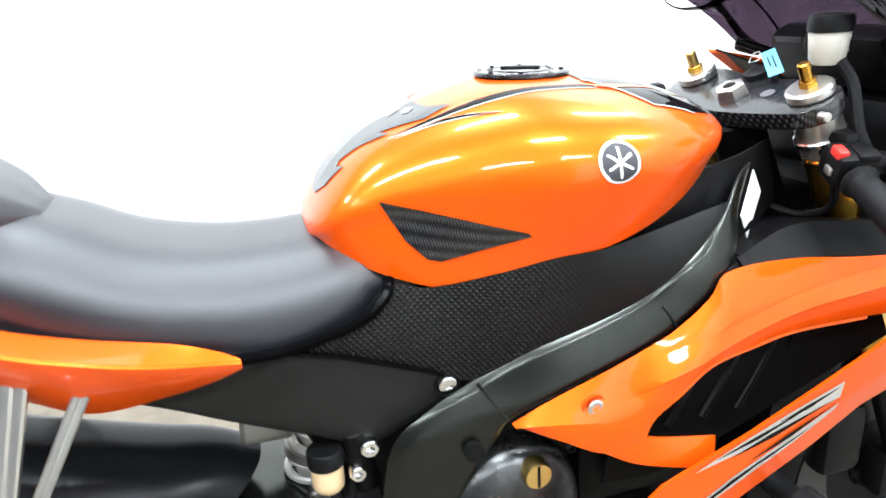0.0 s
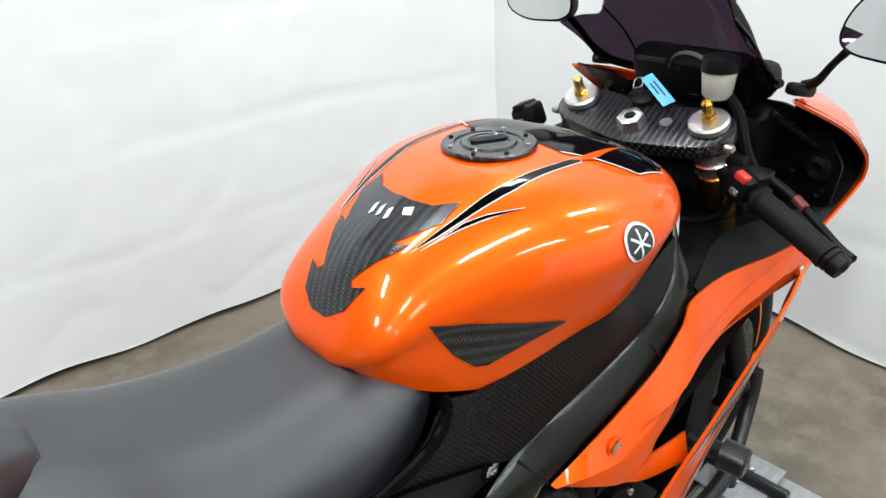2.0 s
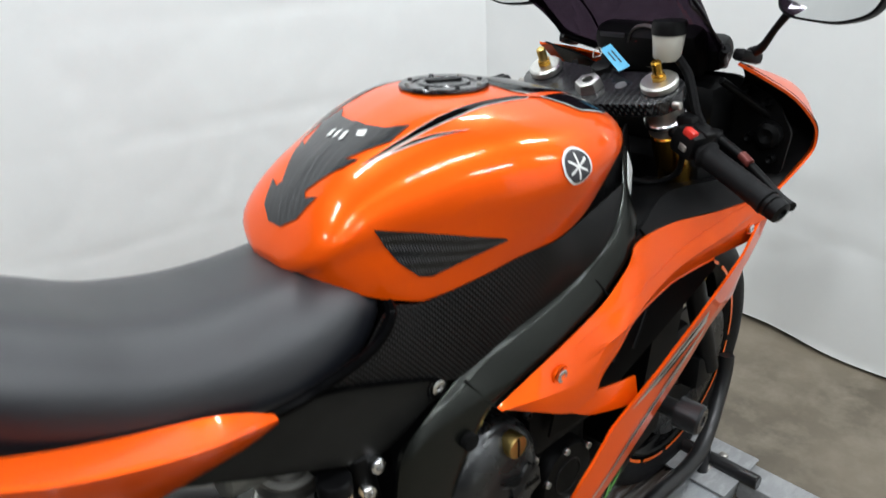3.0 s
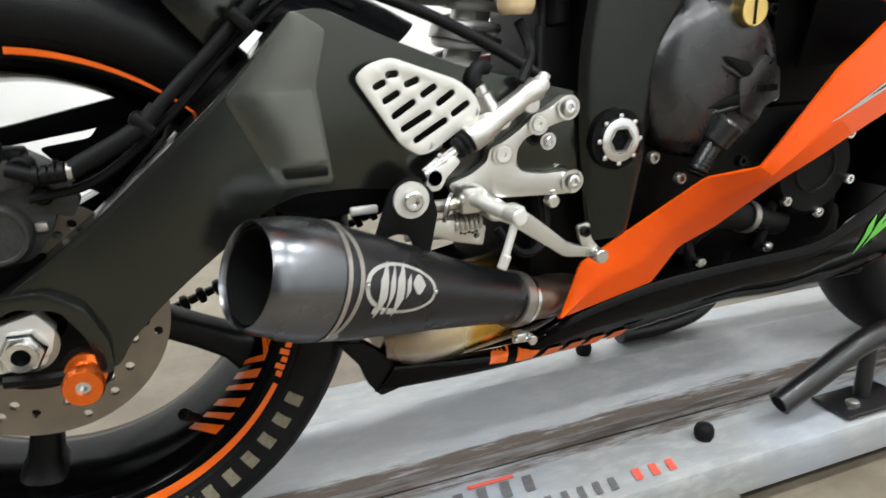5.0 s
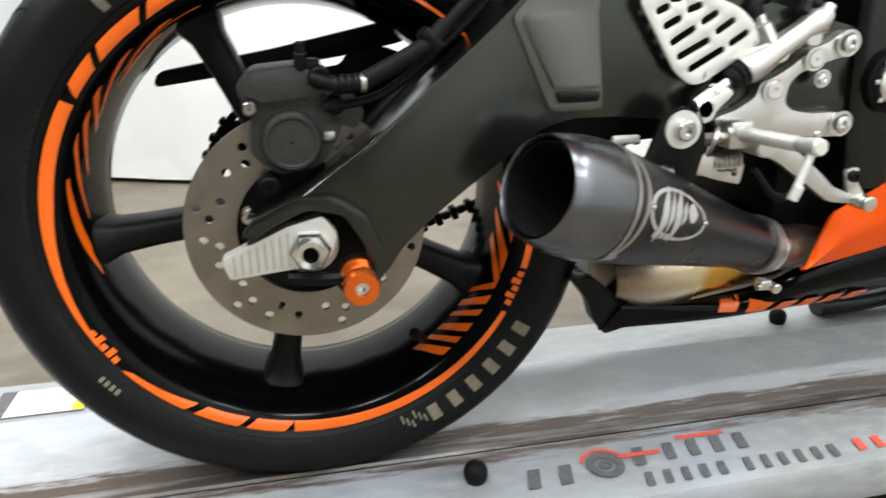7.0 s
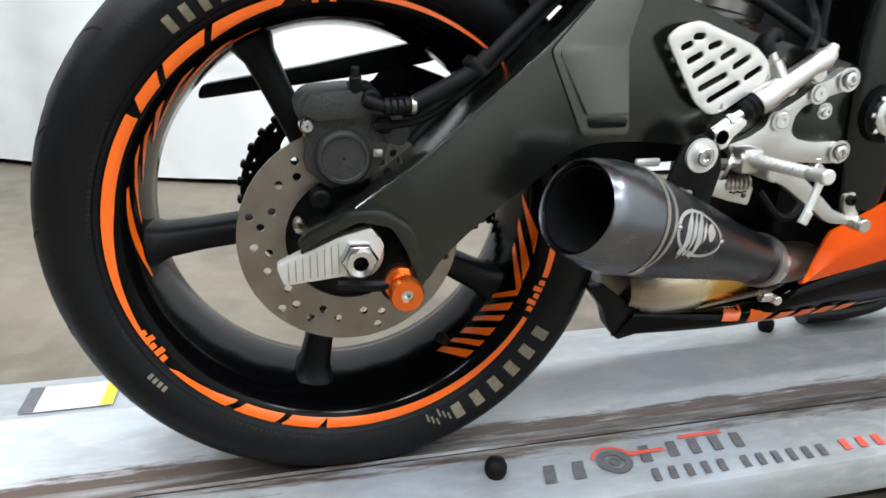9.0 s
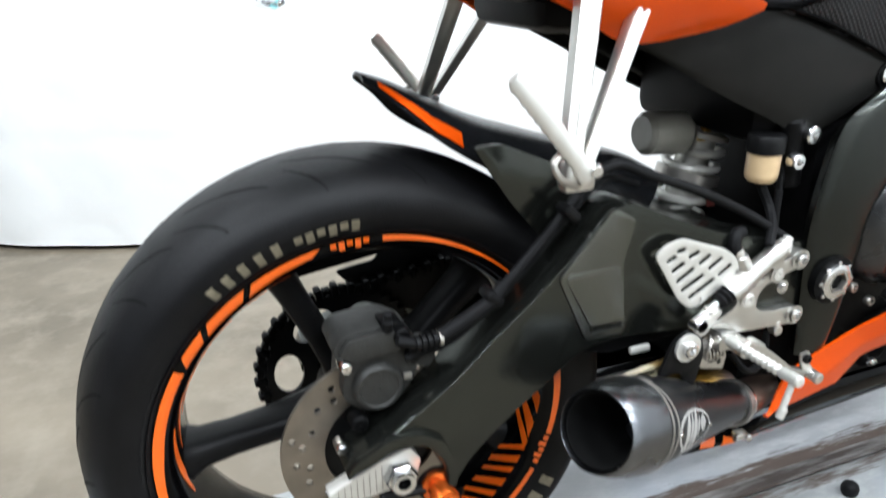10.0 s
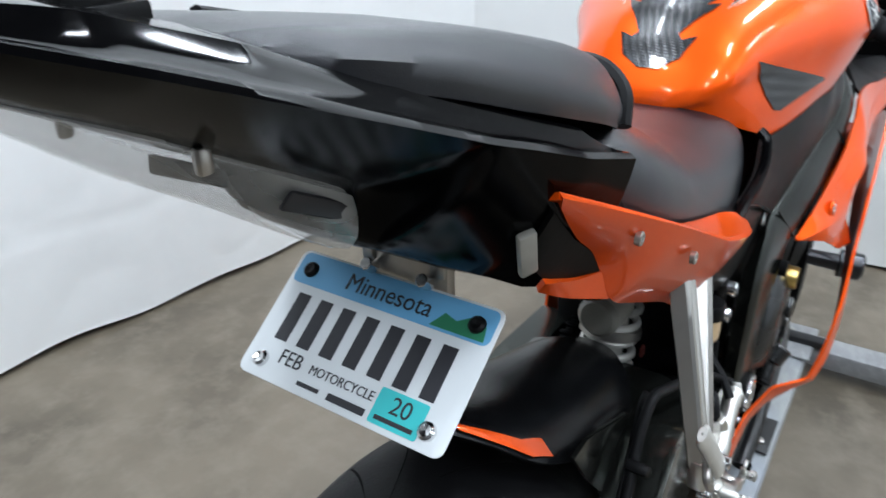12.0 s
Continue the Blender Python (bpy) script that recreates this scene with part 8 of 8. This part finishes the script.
# Solid black cones on the cover; their colour stands in for the hollows' shade.
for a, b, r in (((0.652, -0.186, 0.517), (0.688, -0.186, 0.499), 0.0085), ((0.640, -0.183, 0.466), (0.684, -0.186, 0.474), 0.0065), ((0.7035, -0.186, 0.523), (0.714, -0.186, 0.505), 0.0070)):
    part("cover_hollow_shade", along(Vector(a), Vector(b), [(0, 0.0005), (0.012, r * 0.45), ((Vector(b) - Vector(a)).length * 0.8, r), ((Vector(b) - Vector(a)).length, r * 0.6), ((Vector(b) - Vector(a)).length, 0.0005)], 16, 0.35), SHADESCUFFBLACK, engine)
    part("cover_lug", along(Vector(a) + Vector((0, 0.002, -r)), Vector(b) + Vector((0, 0.002, -r)), [(0, 0.0005), (0.010, 0.0025), ((Vector(b) - Vector(a)).length, 0.0035), ((Vector(b) - Vector(a)).length, 0.0005)], 12), CASTGREY, engine)
sensor = part("oil_sensor", merge(rod((0.655, -0.18, 0.43), (0.668, -0.19, 0.452), 0.016, 18), rod((0.638, -0.178, 0.402), (0.655, -0.18, 0.43), 0.010, 16)), CASTGREY, engine, "oil pressure switch")
part("sensor_spring", merge(*[rod((0.636 + 0.0026 * k, -0.178, 0.398 + 0.0036 * k), (0.637 + 0.0026 * k, -0.178, 0.400 + 0.0036 * k), 0.0115, 14) for k in range(6)]), MATTBLACK, sensor)
part("cover_ring", lathe([(-0.1482, 0.028), (-0.1500, 0.029), (-0.1500, 0.031), (-0.1482, 0.032)], "y", (0.842, 0, 0.381), 36), MATTBLACK, engine)
for a in (100, 40, -20, -80, 160, 220):
    part("cover_bolt", socket_screw(0.842 + 0.057 * math.cos(radians(a)), -0.147, 0.381 + 0.057 * math.sin(radians(a)), 0.0065, 0.008), CHROME, engine)
part("coolant_pipe", tube([(0.66, -0.12, 0.30), (0.70, -0.135, 0.335), (0.76, -0.13, 0.325), (0.82, -0.12, 0.31)], 0.018, 24, 14), GRIP, engine, "black coolant hose")
part("hose_clamp", along(Vector((0.752, -0.132, 0.328)), Vector((0.766, -0.130, 0.324)), [(0, 0.0185), (0, 0.0205), (0.010, 0.0205), (0.010, 0.0185)], 24), STEEL, engine)
for p, q in (((0.60, -0.135, 0.29), (0.63, -0.14, 0.335)), ((0.68, -0.135, 0.275), (0.66, -0.135, 0.33)), ((0.78, -0.13, 0.28), (0.80, -0.13, 0.34))):
    part("engine_strut", rod(p, q, 0.008), MATTBLACK, engine)
    part("engine_bolt", socket_screw(p[0], -0.145, p[2] + 0.01, 0.006, 0.008), CHROME, engine)
for k in range(9):
    part("engine_fin", box(0.90 + 0.006 * k, -0.13, 0.60 + 0.008 * k, 0.03, 0.06, 0.004, 0.001), CASTGREY, engine)
for k in range(4):
    part("duct_rib", tube([(0.86 + 0.05 * k, -0.17, 0.57), (0.90 + 0.05 * k, -0.165, 0.63), (0.93 + 0.05 * k, -0.16, 0.69)], 0.006, 14, 8), MATTBLACK, engine)
# frame slider
slid = part("frame_slider", along(Vector((1.02, -0.15, 0.445)), Vector((1.035, -0.262, 0.438)), [(0, 0.001), (0, 0.014), (0.07, 0.016), (0.072, 0.026), (0.108, 0.025), (0.112, 0.021), (0.112, 0.010), (0.10, 0.009), (0.10, 0.001)], 28), MUFFLER, bike, "round black crash slider")

# ---- front wheel trim, brake, fender ----
for s in (-1, 1):
    fd = part("brake_disc", slab([circle(FX, FZ, 0.155, 72), circle(FX, FZ, 0.095, 48)], s * 0.066, s * 0.071), CASTGREY, front_wheel, "steel front brake disc")
    part("disc_spider", slab([circle(FX, FZ, 0.098, 16), circle(FX, FZ, 0.045, 32)], s * 0.060, s * 0.066), MATTBLACK, front_wheel)
    part("front_caliper", box(FX - 0.11, s * 0.085, FZ + 0.10, 0.075, 0.05, 0.12, 0.015), MATTBLACK, bike, "dark front brake caliper")
    for a0, a1 in ((-172, -120), (-116, -96), (-92, -30), (-26, -12), (-8, 50), (56, 110), (114, 175)):
        part("rim_tape", arc_strip(0.2245, 0.2312, s * 0.052, a0, a1, FX, FZ), TANORANGE, front_wheel)
for a0, a1 in ((181, 187), (189, 196), (198, 203)):
    part("rim_print", arc_strip(0.198, 0.2150, -0.0515, a0, a1, FX, FZ, 6), TANORANGE, front_wheel, "plain orange rim print")
rows = []
for ang in np.linspace(168, 64, 24):
    a = radians(ang)
    rows.append([((0.312 + 0.012 * (1 - abs(q) ** 2.5)) * math.cos(a) + FX, q * 0.068, FZ + (0.312 + 0.012 * (1 - abs(q) ** 2.5)) * math.sin(a)) for q in np.linspace(-1, 1, 15)])
fender = part("front_fender", thicken(grid(rows), 0.003), GLOSSBLACK, bike, "gloss black front fender with orange letters")
for k in range(3):
    part("fender_letter", slab([[(1.175 + 0.025 * k, 0.395), (1.185 + 0.025 * k, 0.395), (1.195 + 0.025 * k, 0.42), (1.180 + 0.025 * k, 0.42)]], -0.0745, -0.0730), TANORANGE, fender)
